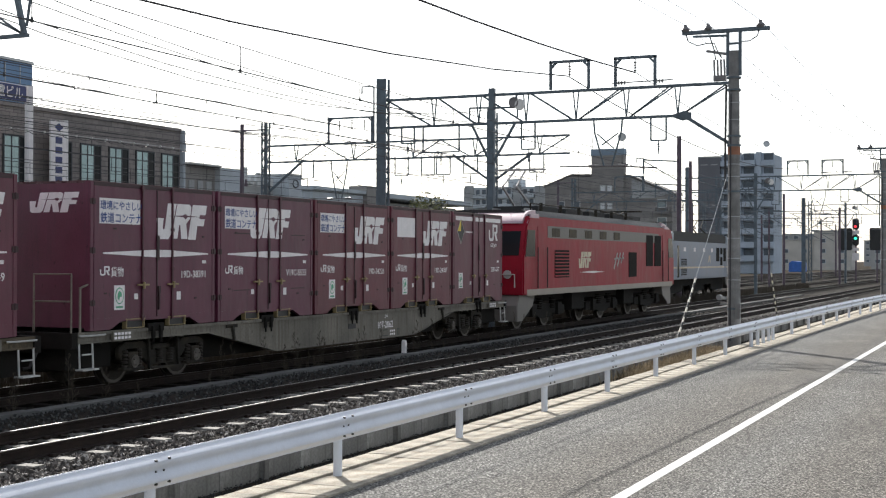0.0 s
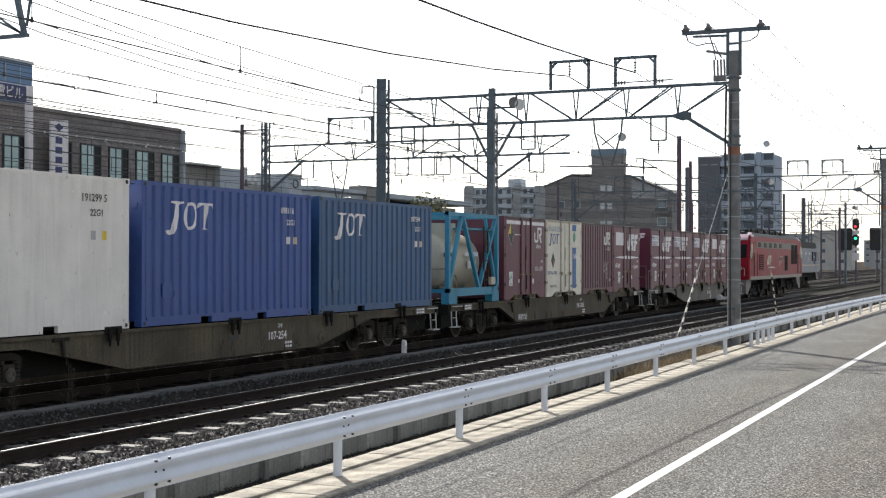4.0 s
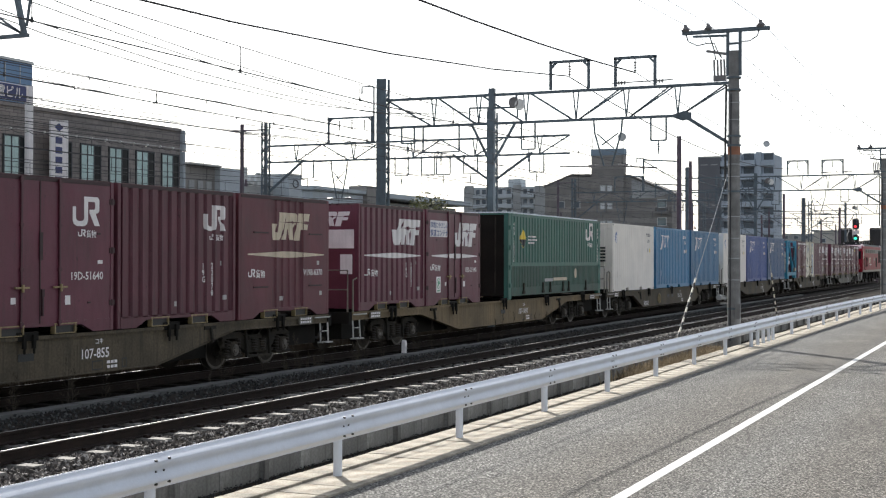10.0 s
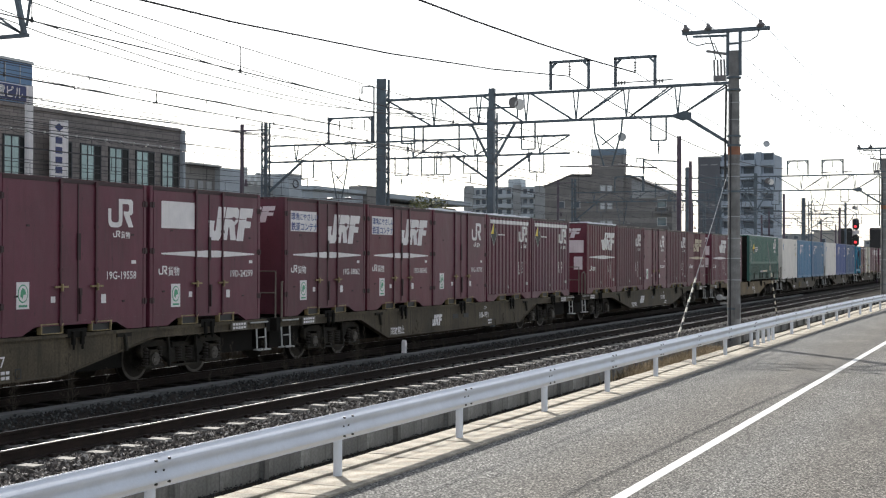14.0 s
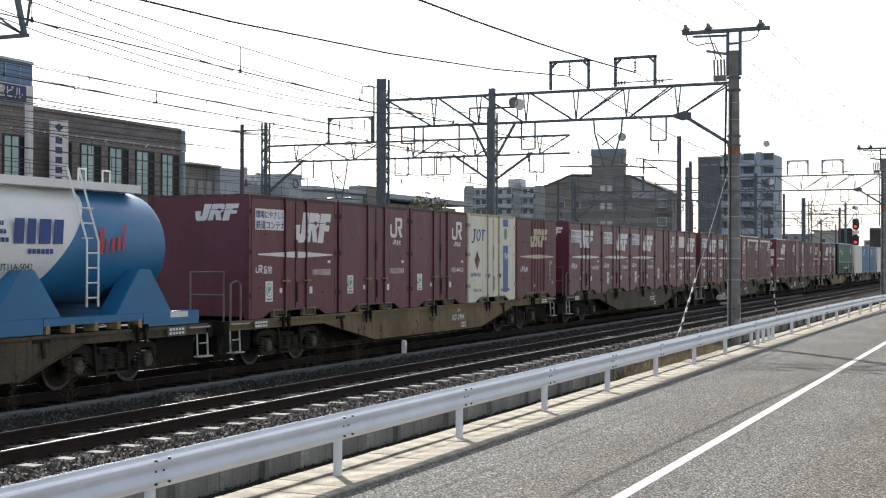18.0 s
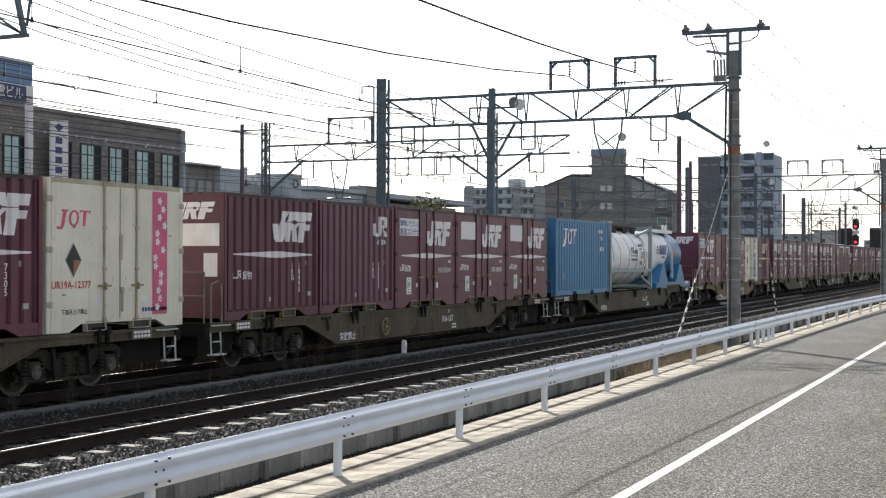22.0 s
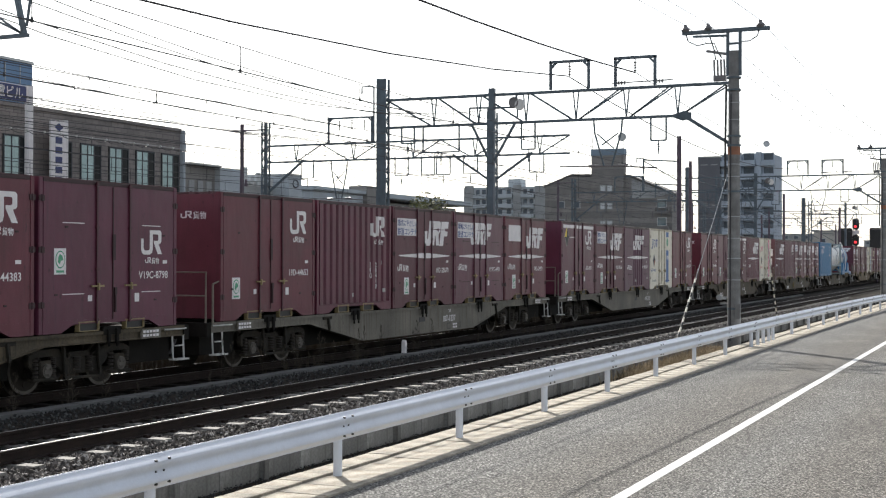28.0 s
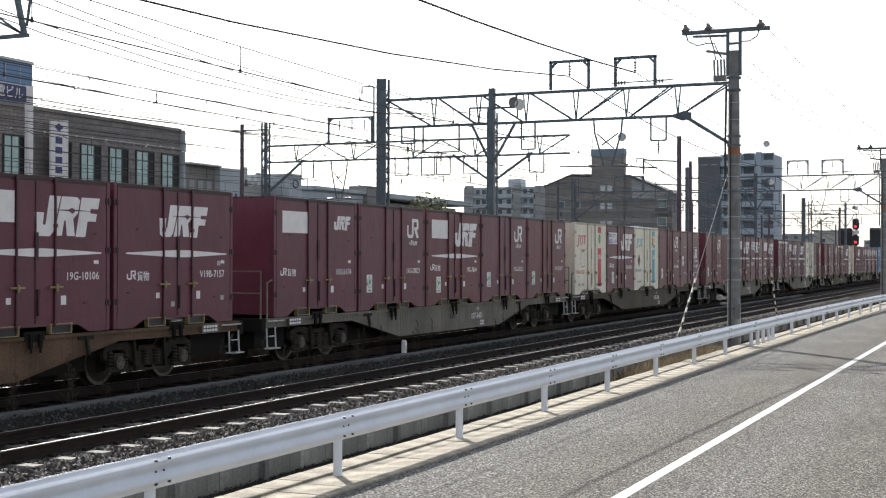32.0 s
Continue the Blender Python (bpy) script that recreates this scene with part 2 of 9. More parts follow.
    "loco_roof": mat("locomotive_roof", (0.035, 0.035, 0.035), 0.6, 0, 0.25, 1.5, spec=0.2),
    "glass_dark": glass("dark_glass", (0.012, 0.014, 0.017), 0.12, 0.10),
    "glass_blue": glass("bluish_glass", (0.10, 0.15, 0.17)),
    "teal": mat("teal_paint", (0.035, 0.24, 0.36), 0.5, 0, 0.12, 2, 0.05, 40, 0.2, (0.08, 0.13, 0.15)),
    "tank_cream": mat("tank_cream", (0.50, 0.44, 0.34), 0.38, 0, 0.1, 1.2, 0.04, 30, 0.25, (0.28, 0.22, 0.16)),
    "tank_white": mat("tank_white", (0.80, 0.79, 0.77), 0.35, 0, 0.06, 1.2, 0.03, 30, 0.1, (0.45, 0.42, 0.38)),
    "tank_frame": mat("tank_frame_blue_grey", (0.26, 0.32, 0.34), 0.5, 0, 0.12, 2, 0.05, 40, 0.3, (0.18, 0.15, 0.12)),
    "tank_blue": mat("tank_blue", (0.022, 0.155, 0.33), 0.38, 0, 0.1, 1.2),
    "snow": mat("snow", (0.85, 0.87, 0.9), 0.7, 0, 0.06, 3, 0.4, 20),
    "brick_grey": tiled("brown_grey_tile", (0.225, 0.20, 0.185), 0.33, 0.66),
    "tower_wall": mat("tower_blue_grey", (0.40, 0.46, 0.53), 0.75, 0, 0.12, 0.3, 0.1, 6, 0.25),
    "tower_recess": mat("balcony_recess", (0.085, 0.105, 0.125), 0.5, 0, 0.3, 0.8, 0.05, 6),
    "wall_beige": mat("beige_render_wall", (0.50, 0.475, 0.43), 0.85, 0, 0.15, 0.3, 0.1, 6, 0.3),
    "tarp_blue": mat("blue_tarpaulin", (0.03, 0.12, 0.42), 0.5, 0, 0.2, 1.0, 0.3, 6),
    "wall_grey": mat("grey_wall", (0.34, 0.35, 0.35), 0.8, 0, 0.12, 0.3, 0.1, 6, 0.25),
    "wall_light": mat("light_wall", (0.43, 0.47, 0.50), 0.8, 0, 0.12, 0.3, 0.1, 6, 0.25),
    "wall_tan": tiled("tan_tile_wall", (0.22, 0.208, 0.195), 1.1, 2.4),
    "wall_dark": mat("dark_tile_wall", (0.13, 0.135, 0.15), 0.75, 0, 0.1, 0.2, 0.1, 5),
    "wall_blue": mat("blue_cladding", (0.13, 0.23, 0.37), 0.55, 0, 0.1, 0.3, 0.05, 5),
    "roof_green": mat("green_grey_roof", (0.15, 0.20, 0.19), 0.6, 0, 0.12, 0.3, 0.05, 5),
    "wall_blue2": mat("slate_blue_cladding", (0.20, 0.27, 0.34), 0.6, 0, 0.1, 0.3, 0.05, 5),
    "frame_dark": mat("dark_frame", (0.03, 0.035, 0.04), 0.5, 0.2, 0.1),
    "curtain": mat("curtained_pane", (0.40, 0.54, 0.52), 0.25, 0, 0.16, 0.6, 0.0, 10, 0.4, (0.22, 0.30, 0.30)),
    "curtain_white": mat("bright_pane", (0.6, 0.62, 0.63), 0.3, 0, 0.08, 0.6, 0.0, 10),
    "frame_alu": mat("aluminium_frame", (0.42, 0.43, 0.43), 0.4, 0.5, 0.08),
    "sign_navy": mat("sign_navy", (0.03, 0.04, 0.14), 0.4),
    "leaf": mat("foliage", (0.10, 0.105, 0.03), 0.8, 0, 0.4, 3, 0.3, 20),
    "drygrass": mat("dry_grass", (0.30, 0.235, 0.15), 0.9, 0, 0.4, 5, 0.2, 30),
    "weed": mat("dead_weed", (0.050, 0.040, 0.027), 0.9, 0, 0.35, 5),
    # light grey puts the sunlight on the slung carrier wire into its colour
    "wire_pale": mat("lit_cable", (0.42, 0.41, 0.39), 0.4, 0.4, 0.1),
    "porcelain": mat("pale_porcelain", (0.72, 0.71, 0.68), 0.3, 0, 0.06),
    "roof_gloss": mat("container_roof", (0.10, 0.05, 0.055), 0.28, 0.3, 0.15, 2),
    "rim": mat("wheel_rim", (0.095, 0.083, 0.070), 0.5, 0.3, 0.3, 5),
    "trough": mat("trough_concrete", (0.092, 0.093, 0.09), 0.85, 0, 0.25, 1.6, 0.3, 40, 0, (0.07, 0.065, 0.055), 0.6, 0.12),
    "red_lamp": mat("signal_red_lens", (1.0, 0.05, 0.06), 0.4, 0, 0, 1, 0, 10, glow=1.3),
    "green_lamp": mat("signal_green_lens", (0.05, 1.0, 0.55), 0.4, 0, 0, 1, 0, 10, glow=1.6),
}


def worn(m, seed):
    """Chips, scuffs and slight dents on painted sheet metal."""
    nt = m.node_tree
    n, link = nt.nodes, nt.links.new
    tc = n.new("ShaderNodeTexCoord")
    place = n.new("ShaderNodeMapping")
    place.inputs["Location"].default_value = (seed * 7.3, seed * 3.1, seed * 1.7)
    place.inputs["Scale"].default_value = (1.0, 1.0, 0.55)
    link(tc.outputs["Object"], place.inputs["Vector"])
    chips = n.new("ShaderNodeTexNoise")
    chips.inputs["Scale"].default_value, chips.inputs["Detail"].default_value = 13, 5
    link(place.outputs[0], chips.inputs["Vector"])
    multiply(m, ramp_of(nt, chips.outputs["Fac"], ((0.0, (1.25, 1.22, 1.2)), (0.27, (1.2, 1.18, 1.17)), (0.33, (1, 1, 1)), (0.66, (1, 1, 1)), (0.72, (0.6, 0.6, 0.6)), (1.0, (0.4, 0.38, 0.36)))))
    dents = n.new("ShaderNodeTexNoise")
    dents.inputs["Scale"].default_value, dents.inputs["Detail"].default_value = 2.3, 2
    link(place.outputs[0], dents.inputs["Vector"])
    bump = n.new("ShaderNodeBump")
    bump.inputs["Strength"].default_value, bump.inputs["Distance"].default_value = 0.35, 0.05
    link(dents.outputs["Fac"], bump.inputs["Height"])
    b = n["Principled BSDF"]
    if b.inputs["Normal"].links:
        link(b.inputs["Normal"].links[0].from_socket, bump.inputs["Normal"])
    link(bump.outputs[0], b.inputs["Normal"])


for i, key in enumerate(("maroon", "maroon_red", "maroon_plum", "maroon_brown", "faded", "violet", "cream", "jot_blue", "jot_deep", "jot_royal", "jot_bright", "green_box", "green_flap", "white_box", "sill_grey", "sill_dark", "sill_tan", "sill_rust", "loco_red")):
    worn(M[key], i)


# ---- mesh helpers ----
def box(bm, x0, x1, y0, y1, z0, z1):
    v = [bm.verts.new((x, y, z)) for x in (x0, x1) for y in (y0, y1) for z in (z0, z1)]
    for f in ((0, 1, 3, 2), (4, 6, 7, 5), (0, 4, 5, 1), (2, 3, 7, 6), (0, 2, 6, 4), (1, 5, 7, 3)):
        bm.faces.new([v[i] for i in f])


def prism(bm, pts, a, b, axis="y"):
    """Extrudes a closed outline from a to b along one axis; pts are the other two coordinates in order."""
    def at(p, w):
        return {"x": (w, p[0], p[1]), "y": (p[0], w, p[1]), "z": (p[0], p[1], w)}[axis]
    lo, hi = [bm.verts.new(at(p, a)) for p in pts], [bm.verts.new(at(p, b)) for p in pts]
    bm.faces.new(lo)
    bm.faces.new(hi[::-1])
    for i in range(len(pts)):
        j = (i + 1) % len(pts)
        bm.faces.new((lo[j], lo[i], hi[i], hi[j]))


def tube(bm, p, q, r, n=8, r2=None):
    p, q = Vector(p), Vector(q)
    d = (q - p).normalized()
    a = d.orthogonal().normalized()
    c = d.cross(a)
    r2 = r if r2 is None else r2
    lo = [bm.verts.new(p + r * (math.cos(t) * a + math.sin(t) * c)) for t in (2 * math.pi * i / n for i in range(n))]
    hi = [bm.verts.new(q + r2 * (math.cos(t) * a + math.sin(t) * c)) for t in (2 * math.pi * i / n for i in range(n))]
    bm.faces.new(lo[::-1])
    bm.faces.new(hi)
    for i in range(n):
        j = (i + 1) % n
        bm.faces.new((lo[i], lo[j], hi[j], hi[i]))


def bar(bm, p, q, w, h=None):
    """A square bar from p to q."""
    p, q = Vector(p), Vector(q)
    d = (q - p).normalized()
    up = Vector((0, 0, 1)) if abs(d.z) < 0.95 else Vector((0, 1, 0))
    a = d.cross(up).normalized() * w / 2
    c = a.cross(d).normalized() * (h or w) / 2
    v = [bm.verts.new(e + s * a + t * c) for e in (p, q) for s, t in ((-1, -1), (1, -1), (1, 1), (-1, 1))]
    for f in ((3, 2, 1, 0), (4, 5, 6, 7), (0, 1, 5, 4), (1, 2, 6, 5), (2, 3, 7, 6), (3, 0, 4, 7)):
        bm.faces.new([v[i] for i in f])


def pipe(bm, pts, r, n=6):
    """One bent tube through pts, mitred at each bend; a first point given again at the end closes it."""
    pts = [Vector(p) for p in pts]
    loop = (pts[0] - pts[-1]).length < 1e-6
    if loop:
        pts = pts[:-1]
    m = len(pts)
    rings, side = [], None
    for i, c in enumerate(pts):
        before = (c - pts[i - 1]).normalized() if i or loop else None
        after = (pts[(i + 1) % m] - c).normalized() if i < m - 1 or loop else None
        d = ((before or after) + (after or before)).normalized()
        side = d.orthogonal().normalized() if side is None else (side - d * side.dot(d)).normalized()
        up = d.cross(side)
        rings.append([bm.verts.new(c + r * (math.cos(t) * side + math.sin(t) * up)) for t in (2 * math.pi * k / n for k in range(n))])
    for u, v in zip(rings, rings[1:] + rings[:1] if loop else rings[1:]):
        for k in range(n):
            bm.faces.new((u[k], u[(k + 1) % n], v[(k + 1) % n], v[k]))
    if not loop:
        bm.faces.new(rings[0][::-1])
        bm.faces.new(rings[-1])


def mesh_of(bm, name, material, bevel=0.0):
    bmesh.ops.recalc_face_normals(bm, faces=bm.faces)
    if bevel:
        bmesh.ops.bevel(bm, geom=[e for e in bm.edges if len(e.link_faces) == 2 and e.calc_face_angle(0) > 0.6], offset=bevel, segments=2, affect='EDGES', clamp_overlap=True)
    me = bpy.data.meshes.new(name)
    bm.to_mesh(me)
    bm.free()
    me.materials.append(M[material] if isinstance(material, str) else material)
    if len(me.polygons):
        me.shade_smooth()
        me.set_sharp_from_angle(angle=radians(32))
    return me


def part(name, bm, material, parent=None, label="", bevel=0.0, at=None):
    ob = new(name, mesh_of(bm, name, material, bevel))
    if parent is not None:
        ob.parent = parent
    if at is not None:
        ob.matrix_basis = at
    return tagged(ob, label)


def part_of(name, me, parent, at=None, label=""):
    ob = new(name, me)
    ob.parent = parent
    if at is not None:
        ob.matrix_basis = at
    return tagged(ob, label)


def thing(name, label, category, group="", kind="", at=None):
    ob = new(name)
    ob.empty_display_size = 0.2
    if at is not None:
        ob.matrix_basis = at
    return tagged(ob, label, category, group, kind)


def B():
    return bmesh.new()


TEXTS = {}


def text_mesh(body, size, material, stack=False):
    """Lettering as a thin mesh in the x-z plane, facing -y, its lower left corner at the origin."""
    key = (body, size, material, stack)
    if key not in TEXTS:
        cu = bpy.data.curves.new("lettering", 'FONT')
        cu.body = "\n".join(body) if stack else body
        cu.size, cu.resolution_u = size, 2
        cu.offset = size * 0.014
        cu.space_line = 0.8 if stack else 1.0
        ob = bpy.data.objects.new("lettering", cu)
        me = bpy.data.meshes.new_from_object(ob)
        bpy.data.objects.remove(ob)
        bpy.data.curves.remove(cu)
        me.name = "lettering"
        me.transform(Matrix.Rotation(radians(90), 4, 'X'))
        me.materials.clear()
        me.materials.append(M[material])
        TEXTS[key] = me
    return TEXTS[key]


# ---- ground, road, tracks ----
TRAIN_Y = 15.45
NEAR_Y = 11.33
ROAD_Z = -0.55


def sheet(name, label, category, material, xs, ys, zf, kind="structure"):
    """A ground sheet on a grid, its height given by zf(x, y)."""
    bm = B()
    rows = [[bm.verts.new((x, y, zf(x, y))) for y in ys] for x in xs]
    for i in range(len(xs) - 1):
        for j in range(len(ys) - 1):
            bm.faces.new((rows[i][j], rows[i + 1][j], rows[i + 1][j + 1], rows[i][j + 1]))
    ob = part(name, bm, material)
    return tagged(ob, label, category, kind=kind)


def ground():
    sheet("ground", "bare brown soil under the railway and the town", "ground", "soil", [-1500, -200, 0, 60, 200, 2600], [-1500, -100, 8.0, 8.2, 60, 2600], lambda x, y: -0.68)
    road = sheet("road", "worn grey asphalt road beside the railway", "road", "asphalt", [-60, -10, 10, 30, 60, 120, 400], [-9, -4, 0, 4, 7.37], lambda x, y: ROAD_Z)
    bm = B()
    for x0 in range(-10, 240, 10):
        box(bm, x0, x0 + 10, 4.24, 4.40, ROAD_Z - 0.01, ROAD_Z + 0.004)
    part("edge_line", bm, "road_paint", road, "white painted line along the road")
    gut = thing("gutter", "tan concrete gutter slabs with open joints along the road", "gutter", kind="structure")
    bm = B()
    prism(bm, [(-0.3, -0.12), (0.3, -0.12), (0.3, 0.012), (0.296, 0.02), (-0.296, 0.02), (-0.3, 0.012)], 7.38, 8.06)
    front = mesh_of(bm, "slab", "gutter")
    bm = B()
    prism(bm, [(-0.3, -0.12), (0.3, -0.12), (0.3, 0.04), (0.29, 0.05), (-0.29, 0.05), (-0.3, 0.04)], 8.075, 8.43)
    back = mesh_of(bm, "slab", "gutter")
    rng = random.Random(4)
    for i in range(140):
        x = 9.0 + i * 0.61
        for me in (front, back):
            part_of("slab", me, gut, pose(x, 0, ROAD_Z + rng.uniform(-0.006, 0.004), 0, rng.uniform(-0.2, 0.2), 0))
    wall = thing("retaining_wall", "low weathered concrete panel wall between road and ballast", "wall", kind="structure")
    bm = B()
    box(bm, -0.495, 0.495, 9.15, 9.21, -0.75, -0.17)
    panel = mesh_of(bm, "panel", "concrete", 0.008)
    bm = B()
    box(bm, -0.06, 0.06, 9.07, 9.15, -0.75, -0.16)
    post = mesh_of(bm, "post", "concrete", 0.008)
    for i in range(90):
        x = 8.5 + i
        part_of("panel", panel, wall, pose(x, 0, rng.uniform(-0.02, 0.01), 0, rng.uniform(-0.4, 0.4), 0))
        if i % 2 == 0:
            part_of("post", post, wall, pose(x + 0.5, 0, rng.uniform(-0.015, 0.01)))


def rail_mesh(name, x0, x1, material, head):
    bm = B()
    if head:
        prism(bm, [(-0.011, -0.006), (0.011, -0.006), (0.008, 0.0), (-0.008, 0.0)], x0, x1, "x")
    else:
        prism(bm, [(-0.064, -0.153), (0.064, -0.153), (0.064, -0.142), (0.012, -0.125), (0.010, -0.045), (0.032, -0.036), (0.032, -0.007), (0.022, -0.0015), (-0.022, -0.0015), (-0.032, -0.007), (-0.032, -0.036), (-0.010, -0.045), (-0.012, -0.125), (-0.064, -0.142)], x0, x1, "x")
    return mesh_of(bm, name, material)


def bed(name, y, z, seed, near, material="ballast", raised=False):
    """One ballast bed as an uneven sheet, its rails and its sleepers."""
    rng = random.Random(seed)
    xs = [-40 + 0.5 * i for i in range(0, 300)] if near else [-60, 0, 60, 150, 300, 700]
    if near:
        xs += [130, 200, 400, 800]
    prof = [(-2.35, -0.62), (-2.12, -0.30), (-1.6, -0.21), (-1.1, -0.20), (0, -0.20), (1.2, -0.17), (1.9, -0.20), (2.35, -0.30), (2.6, -0.45)]
    if raised:
        prof[:2] = [(-2.13, -0.62), (-2.12, -0.30)]
        prof[-4:] = [(1.2, -0.15), (1.6, -0.08), (2.12, -0.05), (2.30, -0.35), (2.6, -0.45)]
    sheet("ballast_bed", "grey-brown crushed stone ballast under the track", "ballast", material, xs, [y + p[0] for p in prof],
          lambda x, yy: z - 0.02 + np.interp(yy - y, [p[0] for p in prof], [p[1] for p in prof]) + (0.035 * noise.noise((x * 1.3, yy * 1.3, seed)) if near else 0))
    for side in (-1, 1):
        r = thing("rail", "rusty steel rail with a polished running surface", "rail", "rails of the tracks", at=pose(0, y + side * 0.573, z))
        part_of("rail_body", rail_mesh("rail_body", -60, 700, "rail_side", False), r)
        part_of("running_surface", rail_mesh("running_surface", -60, 700, "rail_top", True), r, label="bright polished rail head")


SLEEPER = []


def trough():
    t = thing("cable_trough", "grey concrete cable trough lids between the two tracks", "cable trough", kind="structure")
    bm = B()
    prism(bm, [(-0.493, -0.12), (0.493, -0.12), (0.493, -0.026), (0.487, -0.02), (-0.487, -0.02), (-0.493, -0.026)], NEAR_Y + 1.92, NEAR_Y + 2.2)
    lid = mesh_of(bm, "lid", "trough")
    bm = B()
    box(bm, 0, 80, NEAR_Y + 1.94, NEAR_Y + 2.18, -0.45, -0.10)
    part("channel", bm, "trough", t, at=pose(8.5, 0, 0))
    rng = random.Random(21)
    for i in range(80):
        part_of("lid", lid, t, pose(9.0 + i, rng.uniform(-0.008, 0.008), rng.uniform(-0.008, 0.008), 0, rng.uniform(-0.3, 0.3), 0))


def sleepers():
    bm = B()
    prism(bm, [(-0.12, -0.3), (0.12, -0.3), (0.095, -0.16), (-0.095, -0.16)], -1.0, 1.0)
    me = mesh_of(bm, "sleeper", "sleeper", 0.006)
    bm = B()
    for s in (-1, 1):
        for k in (-0.1, 0.1):
            box(bm, -0.05, 0.05, s * 0.573 + k - 0.035, s * 0.573 + k + 0.035, -0.165, -0.12)
    clip = mesh_of(bm, "rail_clip", "rail_side", 0.008)
    rng = random.Random(8)
    for i in range(130):
        s = tagged(new("sleeper", me), "pale concrete sleeper half sunk in the ballast", "sleeper", "sleepers of the near track")
        s.matrix_basis = pose(9.0 + i * 0.62, NEAR_Y, rng.uniform(-0.012, 0.012), 0, 0, rng.uniform(-1, 1))
        tagged(part_of("rail_clip", clip, s), kind="stuff")
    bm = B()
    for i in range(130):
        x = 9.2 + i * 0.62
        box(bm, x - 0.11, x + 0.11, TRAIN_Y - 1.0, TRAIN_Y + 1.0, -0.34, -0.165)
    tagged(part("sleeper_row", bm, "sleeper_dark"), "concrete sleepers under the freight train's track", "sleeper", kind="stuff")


def stones():
    rng = random.Random(11)
    ico = [Vector(v) for v in ((0, 0, 1), (0.9, 0, 0.2), (0.2, 0.9, 0.1), (-0.8, 0.4, 0), (-0.7, -0.6, 0.15), (0.3, -0.9, 0), (0, 0, -0.8))]
    tri = ((0, 1, 2), (0, 2, 3), (0, 3, 4), (0, 4, 5), (0, 5, 1), (6, 2, 1), (6, 3, 2), (6, 4, 3), (6, 5, 4), (6, 1, 5))

    def scatter(name, label, count, place, lo, hi, rock="stone_pile"):
        vs, fs = [], []
        for _ in range(count):
            x, y, z = place()
            s = rng.uniform(lo, hi)
            rot = Euler((rng.uniform(0, 6), rng.uniform(0, 6), rng.uniform(0, 6))).to_matrix()
            k = len(vs)
            for v in ico:
                w = rot @ Vector((v.x * s * rng.uniform(0.7, 1.3), v.y * s, v.z * s * 0.7))
                vs.append((x + w.x, y + w.y, z + w.z))
            fs += [(a + k, b + k, c + k) for a, b, c in tri]
        me = bpy.data.meshes.new(name)
        me.from_pydata(vs, [], fs)
        me.materials.append(M[rock])
        tagged(new(name, me), label, "ballast", kind="stuff")

    def shoulder():
        x = 9 + 70 * rng.random() ** 1.7
        y = NEAR_Y - rng.uniform(0.62, 2.15)
        if abs((x - 9.0 + 0.31) % 0.62 - 0.31) < 0.10 and y > NEAR_Y - 1.0 and rng.random() < 0.8:
            x += 0.25
        z = np.interp(y - NEAR_Y, [-2.35, -2.12, -1.6, -1.1, 0], [-0.62, -0.30, -0.21, -0.20, -0.20])
        return x, y, z + rng.uniform(-0.01, 0.02)

    def between():
        x = 9 + 70 * rng.random() ** 1.5
        y = NEAR_Y + rng.choice((rng.uniform(-0.5, 0.5), rng.uniform(0.65, 1.9), rng.uniform(0.65, 1.9)))
        z = np.interp(y - NEAR_Y, [-1, 0.7, 1.2, 1.6, 2.0], [-0.19, -0.19, -0.15, -0.08, -0.05])
        return x, y, z + rng.uniform(-0.01, 0.02)
    scatter("ballast_stones", "loose grey and brown ballast stones beside the near track", 21000, shoulder, 0.018, 0.042)
    scatter("ballast_stones", "loose grey ballast stones between the tracks", 16000, between, 0.016, 0.034, "stone_dark_shaded")

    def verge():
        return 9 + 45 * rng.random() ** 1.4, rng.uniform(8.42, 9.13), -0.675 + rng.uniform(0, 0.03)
    scatter("verge_gravel", "dark fine gravel between the gutter and the low wall", 16000, verge, 0.006, 0.017, "stone_dark_shaded")


def island_material(name, tones):
    m = mat(name, (0.26, 0.24, 0.22), 0.85, 0, 0.2, 8, 0.3, 60)
    nt = m.node_tree
    geo = nt.nodes.new("ShaderNodeNewGeometry")
    ramp = nt.nodes.new("ShaderNodeValToRGB")
    for p, c in zip((0.0, 0.45, 0.8, 1.0), tones):
        e = ramp.color_ramp.elements.new(p) if 0 < p < 1 else ramp.color_ramp.elements[0 if p == 0 else -1]
        e.position, e.color = p, (*c, 1)
    nt.links.new(geo.outputs["Random Per Island"], ramp.inputs["Fac"])
    nt.links.new(ramp.outputs["Color"], nt.nodes["Principled BSDF"].inputs["Base Color"])
    return m


